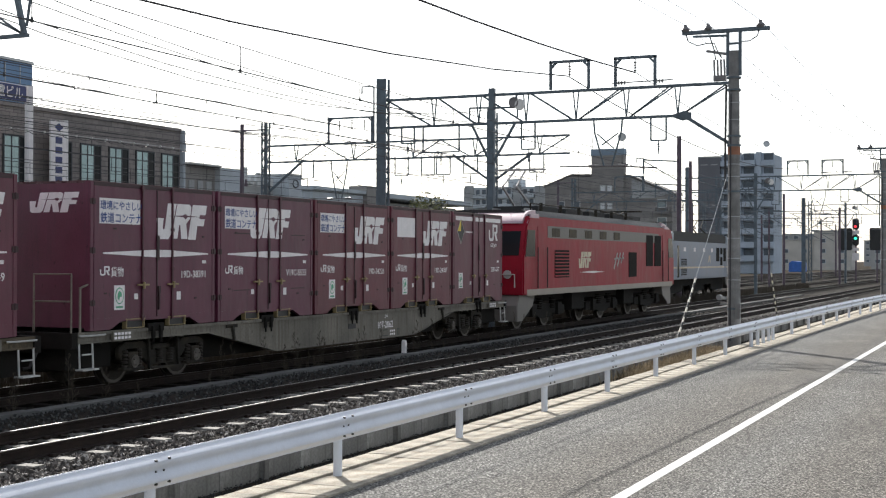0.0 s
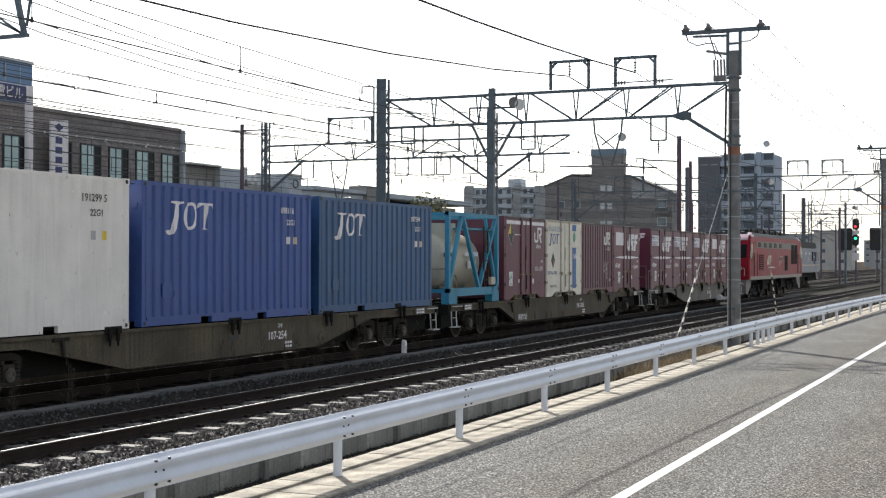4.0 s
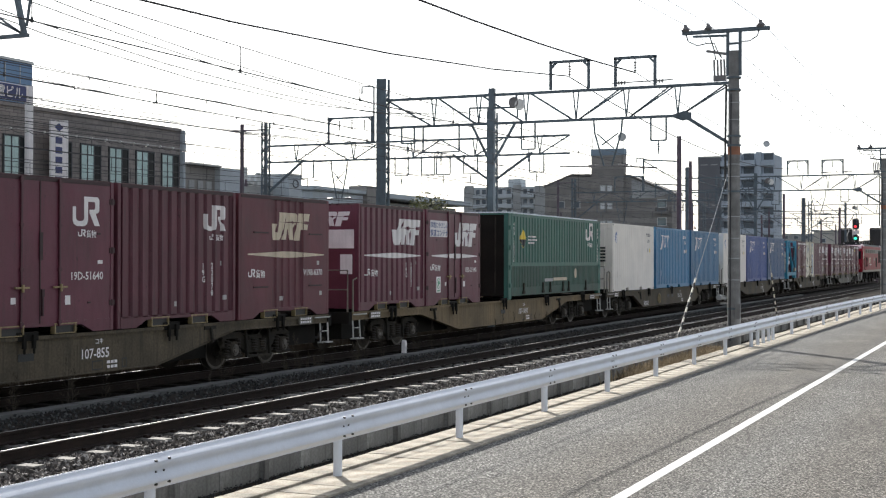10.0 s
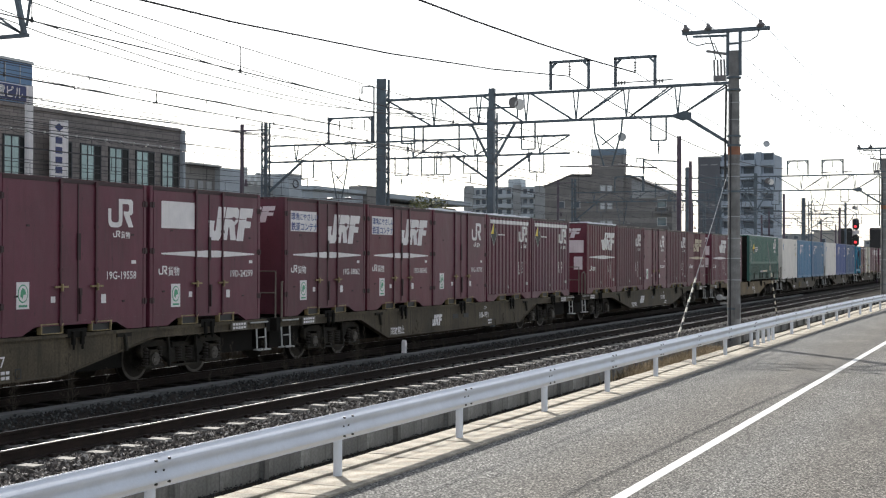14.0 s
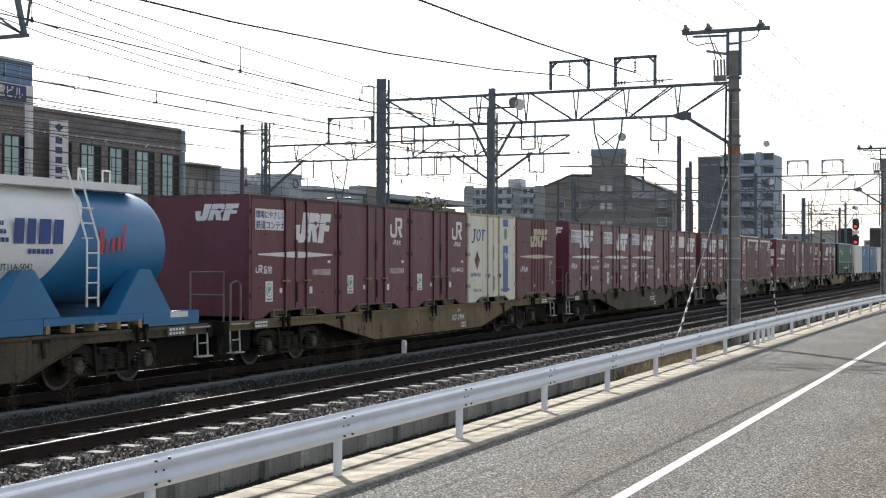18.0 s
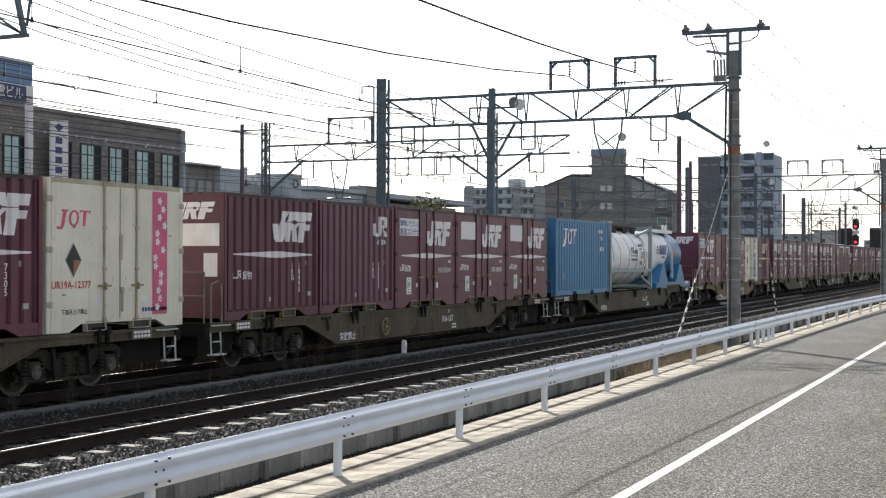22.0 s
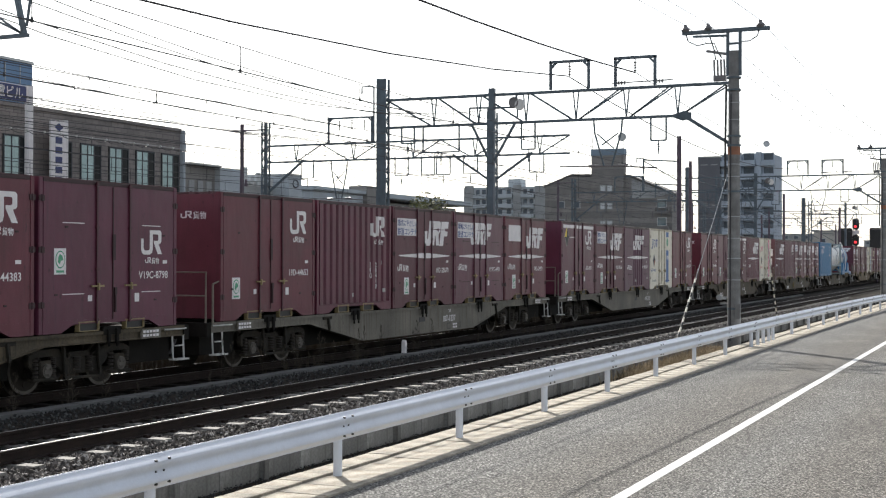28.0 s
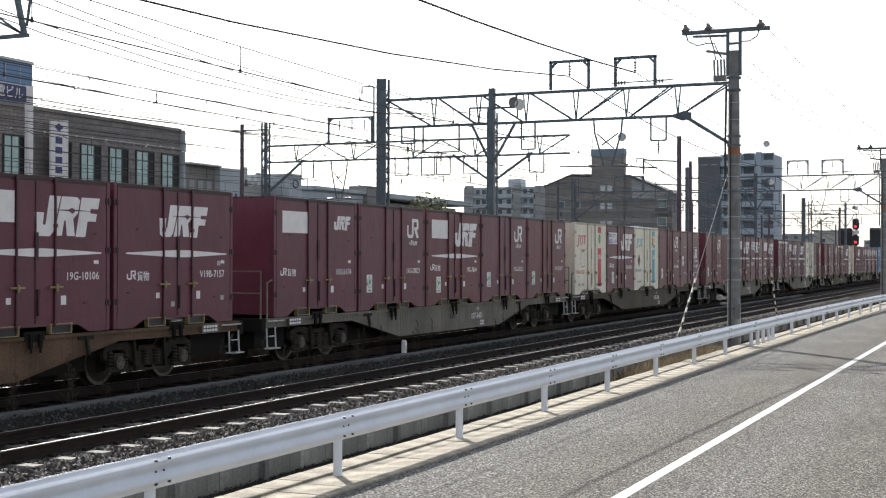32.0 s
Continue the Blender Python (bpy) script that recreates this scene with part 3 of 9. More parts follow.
def guardrail():
    g = thing("guardrail", "white steel crash barrier with bolted two-wave beam on round posts", "guardrail")
    # waved beam section: (offset towards the road, height)
    sec = [(0.004, 0.448), (0.0, 0.452)]
    for k in range(25):
        u = k / 24
        sec.append((0.012 + 0.070 * (1 - abs(math.cos(2 * math.pi * u)) ** 2.2 * (1.0 if u < 0.2 or u > 0.8 else 0.62)), 0.455 + 0.34 * u))
    sec += [(0.0, 0.798), (0.004, 0.802)]
    sec2 = [(o - 0.006, h) for o, h in sec[::-1]]
    y0, z0 = 7.90, ROAD_Z + 0.03

    def bend(x):
        return 0.0 if x < 45 else -0.00045 * (x - 45) ** 2
    for i in range(30):
        x = 7.02 + i * 3.94
        if x > 125:
            break
        bm = B()
        out = sec + sec2
        rings = [[bm.verts.new((x + 0.99 * k, y0 + bend(x + 0.99 * k) - o, z0 + h)) for o, h in out] for k in range(5)]
        for lo, hi in zip(rings, rings[1:]):
            for j in range(len(out)):
                q = (j + 1) % len(out)
                bm.faces.new((lo[j], lo[q], hi[q], hi[j]))
        beam = part("beam", bm, "guard", g)
        bm = B()
        yb = y0 + bend(x) + 0.075
        tube(bm, (x, yb, z0 - 0.12), (x, yb, z0 + 0.72), 0.057, 16)
        tube(bm, (x, yb, z0 + 0.72), (x, yb, z0 + 0.745), 0.057, 16, 0.03)
        part("post", bm, "guard", g)
        bm = B()
        box(bm, x - 0.035, x + 0.035, y0 + bend(x) - 0.03, yb - 0.03, z0 + 0.55, z0 + 0.70)
        part("bracket", bm, "guard", g)
        bm = B()
        for dx in (-0.11, 0.11):
            for o, h in ((0.078, 0.51), (0.036, 0.625), (0.078, 0.74)):
                tube(bm, (x + dx * (0.6 if h == 0.625 else 1), y0 + bend(x) - o + 0.012, z0 + h), (x + dx * (0.6 if h == 0.625 else 1), y0 + bend(x) - o - 0.014, z0 + h), 0.013, 8)
        part("bolt", bm, "bolt", beam, "dark bolt heads at the beam joint")
    bm = B()
    for x in (43.6, 44.6, 45.6):
        tube(bm, (x, y0 + 0.075, z0 - 0.12), (x, y0 + 0.075, z0 + 0.72), 0.057, 12)
    part("post", bm, "guard", g)


# ---- poles, gantries, wires ----
def truss(bm, y0, y1, x, z0, z1, w=0.09, step=1.35, deep=0.45):
    """A light lattice beam across the tracks with two chords and zigzag webs."""
    for z in (z0, z1):
        bar(bm, (x, y0, z), (x, y1, z), w * (1.5 if z == z1 else 1), w)
    n = max(2, int((y1 - y0) / (2 * step)))
    s = (y1 - y0) / n
    for i in range(n):
        a = y0 + i * s
        bar(bm, (x, a, z1), (x, a + s * 0.45, z0), w * 0.6)
        bar(bm, (x, a + s * 0.45, z0), (x, a + s * 0.45 + 0.12, z1), w * 0.5)
        bar(bm, (x, a + s * 0.45, z0), (x, a + s * 0.45 - 0.12, z1), w * 0.5)
        bar(bm, (x, a + s, z1), (x, a + s * 0.45 + 0.25, z0), w * 0.6) if i % 2 else None


def hoop(g, x, y, z, w, h, drop=True):
    bm = B()
    for s in (-1, 1):
        bar(bm, (x, y + s * w / 2, z), (x, y + s * w / 2, z + h), 0.09)
        bar(bm, (x, y + s * w / 2, z + h - 0.22), (x, y + s * (w / 2 - 0.22), z + h), 0.07)
    bar(bm, (x, y - w / 2 - 0.05, z + h), (x, y + w / 2 + 0.05, z + h), 0.09)
    f = part("wire_support_frame", bm, "steel", g)
    if drop:
        bm = B()
        tube(bm, (x, y, z + h), (x, y, z + h - 0.5), 0.018, 6)
        for k in range(4):
            tube(bm, (x, y, z + h - 0.16 - 0.09 * k), (x, y, z + h - 0.20 - 0.09 * k), 0.06, 10, 0.03)
        part("insulator", bm, "insulator", f, "hanging ribbed insulator")


def hanger(g, x, y, z, w, h):
    bm = B()
    for s in (-1, 1):
        bar(bm, (x, y + s * w / 2, z + 0.08), (x, y + s * w / 2, z - h), 0.05)
    bar(bm, (x, y - w / 2, z - h), (x, y + w / 2, z - h), 0.05)
    tube(bm, (x, y, z - h), (x, y, z - h - 0.45), 0.02, 6)
    for k in range(3):
        tube(bm, (x, y, z - h - 0.12 - 0.08 * k), (x, y, z - h - 0.15 - 0.08 * k), 0.055, 8, 0.03)
    part("hanger", bm, "steel", g)


def vdrop(g, x, y, z, w, h, arms=True):
    bm = B()
    for s in (-1, 1):
        bar(bm, (x, y + s * w / 2, z), (x, y + s * w * 0.46, z - h * 0.28), 0.05)
        bar(bm, (x, y + s * w * 0.46, z - h * 0.28), (x, y + s * 0.14, z - h), 0.05)
    bar(bm, (x, y - w / 2 * 0.7, z - h * 0.3), (x, y + w / 2 * 0.45, z - h * 0.55), 0.04)
    bar(bm, (x, y + w / 2 * 0.75, z - h * 0.3), (x, y - w / 2 * 0.4, z - h * 0.62), 0.04)
    part("drop_bracket", bm, "steel", g)
    if not arms:
        return
    bm = B()
    for s in (-1, 1):
        tube(bm, (x, y, z - h), (x, y + s * 1.7, z - h - 0.05 + 0.06 * s), 0.025, 6)
        for k in range(5):
            tube(bm, (x, y + s * (0.35 + 0.07 * k), z - h), (x, y + s * (0.39 + 0.07 * k), z - h), 0.055, 8)
    part("steady_arm", bm, "insulator", g)


def lattice_post(bm, x, y, z0, z1, w=0.34):
    for sx in (-1, 1):
        for sy in (-1, 1):
            bar(bm, (x + sx * w / 2, y + sy * w / 2, z0), (x + sx * w / 2, y + sy * w / 2, z1), 0.07)
    n = int((z1 - z0) / 0.45)
    for i in range(n):
        a, b = z0 + i * 0.45, z0 + (i + 1) * 0.45
        s = 1 if i % 2 else -1
        for q in (-1, 1):
            bar(bm, (x - s * w / 2, y + q * w / 2, a), (x + s * w / 2, y + q * w / 2, b), 0.035)
            bar(bm, (x + q * w / 2, y - s * w / 2, a), (x + q * w / 2, y + s * w / 2, b), 0.035)


def gantry_near(x, label, end=21.4):
    g = thing("catenary_gantry", label, "gantry", "catenary gantries", at=pose(0, 0, 0))
    bm = B()
    tube(bm, (x, 8.7, -0.6), (x, 8.7, 9.0), 0.215, 20, 0.17)
    pole = part("pole", bm, "pole", g, "grey spun-concrete pole")
    for z in (0.6, 4.4, 5.9, 6.2, 7.7, 8.1):
        bm = B()
        tube(bm, (x, 8.7, z), (x, 8.7, z + 0.06), 0.225, 20)
        part("band", bm, "steel", pole, "steel clamp band")
    for z in (1.55, 2.25, 2.9, 3.6, 4.9, 5.3, 6.75, 7.3):
        bm = B()
        tube(bm, (x, 8.7, z), (x, 8.7, z + 0.025), 0.218 - 0.0035 * z, 20)
        part("strap", bm, "frame_alu", pole, "thin bright steel strap")
    bm = B()
    pipe(bm, [(x - 0.21, 8.78, -0.4), (x - 0.20, 8.78, 2.5), (x - 0.19, 8.77, 5.5), (x - 0.18, 8.76, 7.6)], 0.022, 6)
    part("riser_cable", bm, "wire", pole)
    bm = B()
    tube(bm, (x, 8.7, 5.62), (x, 8.7, 5.88), 0.202, 20)
    part("colour_band", bm, "mark_orange", pole, "faded orange band")
    bm = B()
    for s in (-1, 1):
        bar(bm, (x, 8.7 + s * 0.2, 8.2), (x, 8.7 + s * 0.2, 9.7), 0.12, 0.09)
    for z in (8.5, 8.85, 9.25):
        bar(bm, (x, 8.5, z), (x, 8.9, z), 0.07)
    bar(bm, (x, 10.4, 9.68), (x, 7.55, 9.68), 0.13, 0.12)
    bar(bm, (x, 10.05, 9.55), (x, 8.9, 9.52), 0.07)
    part("cross_arm", bm, "steel", g)
    for y in (10.3, 9.55, 7.85):
        bm = B()
        tube(bm, (x, y, 9.72), (x, y, 9.8), 0.12, 10, 0.14)
        tube(bm, (x, y, 9.8), (x, y, 9.88), 0.15, 10, 0.08)
        tube(bm, (x, y, 9.88), (x, y, 9.95), 0.06, 8)
        part("insulator", bm, "insulator", g)
    bm = B()
    box(bm, x - 0.12, x + 0.12, 8.95, 9.35, 8.05, 8.22)
    for k in range(4):
        tube(bm, (x, 9.0 + 0.11 * k, 8.2), (x, 9.02 + 0.11 * k, 8.75), 0.035, 8)
    bar(bm, (x, 8.85, 8.9), (x, 9.6, 9.05), 0.08)
    part("cut_out_switch", bm, "insulator", g)
    bm = B()
    pipe(bm, [(x, 10.3, 9.7), (x, 10.2, 9.4), (x, 9.9, 9.25), (x, 9.6, 9.3), (x, 9.35, 9.3), (x, 9.2, 8.95), (x, 9.1, 8.8)], 0.02)
    pipe(bm, [(x, 9.55, 9.7), (x, 9.45, 9.4), (x, 9.35, 9.1), (x, 9.3, 8.75)], 0.02)
    pipe(bm, [(x, 7.85, 9.75), (x, 7.95, 9.45), (x, 8.2, 9.3), (x, 8.45, 9.3)], 0.02)
    pipe(bm, [(x, 8.95, 7.9), (x - 0.1, 8.96, 6.0), (x - 0.1, 8.96, 4.5)], 0.035)
    part("jumper_cable", bm, "wire", g)
    bm = B()
    web = (19.37, 17.65, 15.88, 14.07, 12.30, 10.55)
    bar(bm, (x, 8.8, 7.97), (x, end, 7.97), 0.135, 0.09)
    bar(bm, (x, 10.4, 6.97), (x, end, 6.97), 0.09, 0.09)
    for k, y in enumerate(web):
        for s in (-1, 1):
            bar(bm, (x, y, 6.97), (x, y + s * 0.10, 7.97), 0.04)
        if k < 4:
            bar(bm, (x, (21.2, 19.2, 17.5, 15.7)[k], 7.95), (x, y + 0.1, 6.98), 0.065)
        if k > 2:
            for s in (0.0, 0.16):
                bar(bm, (x, y - 0.12, 7.0), (x, (12.55, 10.85, 8.95)[k - 3] - s, 7.94), 0.045)
    prism(bm, [(10.85, 6.98), (10.4, 6.80), (10.1, 6.86), (10.1, 7.06), (10.35, 7.12)], x - 0.03, x + 0.03, "x")
    bar(bm, (x, 10.3, 6.93), (x, 8.85, 6.0), 0.11)
    part("beam", bm, "steel", g)
    bm = B()
    lattice_post(bm, x, end, -0.6, 8.75, 0.3)
    box(bm, x - 0.17, x - 0.14, end - 0.15, end + 0.15, -0.6, 8.75)
    part("far_post", bm, "steel", g)
    bm = B()
    box(bm, x - 0.10, x + 0.10, 17.05, 17.25, -0.6, 8.2)
    bar(bm, (x, 16.3, 6.93), (x, 17.1, 5.6), 0.08)
    bar(bm, (x, 17.9, 6.93), (x, 17.2, 5.6), 0.08)
    part("middle_post", bm, "steel", g)
    hoop(g, x, 14.3, 8.04, 1.36, 0.95)
    hoop(g, x, 12.0, 8.04, 1.36, 0.95)
    hanger(g, x, 11.2, 6.93, 0.52, 0.75)
    hanger(g, x, 20.4, 6.93, 0.5, 0.55)
    hanger(g, x, 19.1, 6.93, 1.4, 0.9)
    hanger(g, x, 15.8, 6.93, 0.5, 0.9)
    vdrop(g, x, 12.94, 6.93, 1.0, 1.55)
    bm = B()
    bar(bm, (x, 18.0, 7.55), (x, 16.2, 7.5), 0.06)
    for y in (18.0, 16.2, 17.3):
        bar(bm, (x, y, 7.55), (x, y, 7.1), 0.05)
    part("side_arm", bm, "steel", g)
    bm = B()
    tube(bm, (x, 12.8, 8.16), (x, 10.7, 8.18), 0.02, 6)
    for y in (12.55, 12.45, 12.35, 11.25, 11.15, 11.05):
        tube(bm, (x, y, 8.16), (x, y + 0.05, 8.16), 0.085, 10, 0.04)
    part("strain_insulator", bm, "insulator", g)
    for y, z, m in ((16.30, 7.66, "insulator"), (16.08, 7.58, "porcelain")):
        bm = B()
        pipe(bm, [(x - 0.1, y + 0.15 * math.cos(a), z + 0.16 * math.sin(a)) for a in (k * math.pi / 8 for k in range(17))], 0.045, 6)
        wheel = part("tension_wheel", bm, m, g, "round tensioning wheel hung from the beam")
        bm = B()
        tube(bm, (x - 0.13, y, z), (x - 0.06, y, z), 0.12, 14)
        part("hub", bm, m, wheel)
    bm = B()
    bar(bm, (x - 0.1, 16.2, 7.75), (x - 0.1, 16.2, 8.0), 0.06)
    part("wheel_hanger", bm, "steel", g)
    return g


def gantry_far(x, label):
    g = thing("catenary_gantry", label, "gantry", "catenary gantries")
    bm = B()
    lattice_post(bm, x, 35.2, -0.6, 9.1, 0.28)
    box(bm, x - 0.15, x - 0.12, 35.04, 35.14, -0.6, 9.1)
    part("far_post", bm, "steel", g)
    bm = B()
    bar(bm, (x, 36.6, -0.6), (x, 36.6, 9.05), 0.15)
    bar(bm, (x, 37.2, 8.75), (x, 35.2, 8.75), 0.07)
    for y, z in ((36.9, 3.4), (36.2, 4.4), (36.9, 5.2), (36.3, 5.9)):
        tube(bm, (x - 0.1, y, z), (x - 0.1, y, z + 0.35), 0.09, 8, 0.06)
    part("outer_post", bm, "brownpole", g, "brown post with cut-outs and insulators")
    bm = B()
    lattice_post(bm, x, 22.9, -0.6, 9.1, 0.34)
    part("near_post", bm, "steel", g)
    bm = B()
    truss(bm, 19.1, 35.2, x, 7.08, 7.9)
    bar(bm, (x, 24.9, 7.16), (x, 23.0, 5.9), 0.1)
    bar(bm, (x, 20.9, 7.16), (x, 22.8, 5.9), 0.1)
    bar(bm, (x, 33.0, 7.16), (x, 35.0, 5.6), 0.1)
    part("beam", bm, "steel", g)
    hoop(g, x, 30.4, 7.9, 2.4, 1.25, False)
    bm = B()
    pipe(bm, [(x, 29.1, 7.9), (x, 29.1, 10.55), (x, 29.2, 10.65), (x, 29.75, 10.65), (x, 29.75, 10.3)], 0.045, 6)
    part("bent_mast", bm, "steel", g)
    for y in (31.0, 30.3, 29.6):
        bm = B()
        tube(bm, (x, y, 9.05), (x, y, 8.55), 0.03, 6)
        part("drop_rod", bm, "insulator", g)
    for y in (32.8, 27.6, 26.2, 25.4, 24.0, 20.7):
        hanger(g, x, y, 7.1, 0.7, 0.85)
    vdrop(g, x, 31.0, 7.1, 0.9, 1.9)
    return g


def small_masts():
    for x, y, h, w in ((78.5, 19.0, 9.6, 0.32), (81.4, 19.0, 8.3, 0.24), (116.0, 19.0, 7.9, 0.24), (141.0, 17.5, 7.6, 0.26), (126.0, 22.0, 7.0, 0.2), (150.0, 27.0, 7.2, 0.24), (175.0, 24.0, 7.5, 0.24), (195.0, 17.3, 7.6, 0.26), (205.0, 26.0, 7.6, 0.26)):
        m = thing("trackside_mast", "slender brown painted steel mast beside the tracks", "mast", "trackside masts", at=pose(x, y, -0.6))
        bm = B()
        tube(bm, (0, 0, 0), (0, 0, h + 0.6), w / 2, 12, w / 2 * 0.85)
        part("shaft", bm, "brownpole", m)
        bm = B()
        bar(bm, (0, 0, h - 0.9), (0, 2.2, h - 0.75), 0.08)
        bar(bm, (0, 0, h - 2.1), (0, 2.2, h - 0.8), 0.06)
        bar(bm, (0, 2.2, h - 0.6), (0, 2.2, h - 1.6), 0.05)
        part("bracket", bm, "steel", m)


def cantilever_gantry():
    g = thing("catenary_gantry", "dark steel cantilever bracket over the near tracks", "gantry", "catenary gantries")
    x = 14.9
    bm = B()
    truss(bm, 12.2, 17.4, x, 6.93, 8.0)
    part("beam", bm, "steel", g)
    bm = B()
    box(bm, x - 0.12, x + 0.12, 17.3, 17.54, -0.6, 8.3)
    part("post", bm, "steel", g)
    bm = B()
    bar(bm, (x, 13.02, 5.39), (x, 13.42, 6.93), 0.065)
    bar(bm, (x, 12.98, 5.50), (x, 12.74, 6.93), 0.03)
    bar(bm, (x, 12.95, 5.37), (x, 17.4, 5.37), 0.055)
    bar(bm, (x, 13.06, 5.40), (x, 14.7, 6.4), 0.03)
    bar(bm, (x, 13.06, 5.40), (x, 15.2, 6.4), 0.03)
    part("end_bracket", bm, "steel", g)


def wire(group, pts, r=0.012, sag=0.0, label="thin dark overhead wire sagging between gantries"):
    """A wire through pts, sagging between each pair."""
    bm = B()
    line = []
    for p, q in zip(pts, pts[1:]):
        p, q = Vector(p), Vector(q)
        n = 10
        for i in range(n + 1):
            t = i / n
            line.append(p.lerp(q, t) - Vector((0, 0, 4 * sag * t * (1 - t))))
    k = 5
    rings = []
    for i, c in enumerate(line):
        d = (line[min(i + 1, len(line) - 1)] - line[max(i - 1, 0)]).normalized()
        a = d.cross(Vector((0, 0, 1))).normalized()
        b = a.cross(d)
        rings.append([bm.verts.new(c + r * (math.cos(t) * a + math.sin(t) * b)) for t in (2 * math.pi * j / k for j in range(k))])
    for u, v in zip(rings, rings[1:]):
        for j in range(k):
            bm.faces.new((u[j], u[(j + 1) % k], v[(j + 1) % k], v[j]))
    return tagged(part("overhead_wire", bm, "wire"), label, "wire", group)


def droppers(y, xs, zm, zc, sag):
    bm = B()
    for a, b in zip(xs, xs[1:]):
        for i in range(1, 9):
            t = i / 9
            tube(bm, (a + (b - a) * t, y, zc), (a + (b - a) * t, y, zm - 4 * sag * t * (1 - t)), 0.008, 4)
    tagged(part("dropper_wires", bm, "wire"), "thin vertical droppers between the contact and carrier wires", "wire", kind="stuff")


def saddle_cable():
    """A lit cable slung in shallow loops from clips on a carrier wire."""
    c = thing("slung_cable", "pale lit cable slung in loops from white clips", "cable")
    y, n = 24.0, 36
    at = [(12 + 0.65 * i, y, 5.56 + 0.0055 * (0.65 * i - 12)) for i in range(n)]
    bm = B()
    pipe(bm, at, 0.012, 5)
    part("carrier", bm, "wire_pale", c)
    bm = B()
    for p, q in zip(at, at[1:]):
        pipe(bm, [(p[0] + (q[0] - p[0]) * t, y - 0.03, p[2] - 0.03 - 0.28 * t * (1 - t)) for t in (0, 0.2, 0.4, 0.6, 0.8, 1.0)], 0.010, 4)
    tagged(part("loop", bm, "wire", c), kind="stuff")
    bm = B()
    box(bm, -0.02, 0.02, -0.04, 0.02, -0.035, 0.025)
    clip = mesh_of(bm, "clip", "porcelain", 0.01)
    for p in at:
        part_of("clip", clip, c, pose(*p))


def wire_clamp(x, y, z, d):
    k = thing("wire_clamp", "small dark clamp hanging from an overhead wire", "clamp", "clamps on the overhead wires", at=pose(x, y, z))
    bm = B()
    tube(bm, (0, 0, -0.03), (0, 0, 0.035), 0.022, 8, 0.016)
    tube(bm, (-0.035, 0, 0.0), (0.035, 0, 0.0), 0.012, 6)
    part("body", bm, "bolt", k)
    bm = B()
    tube(bm, (0, 0, 0.03), (0, 0, d), 0.008, 5)
    part("dropper", bm, "wire", k)


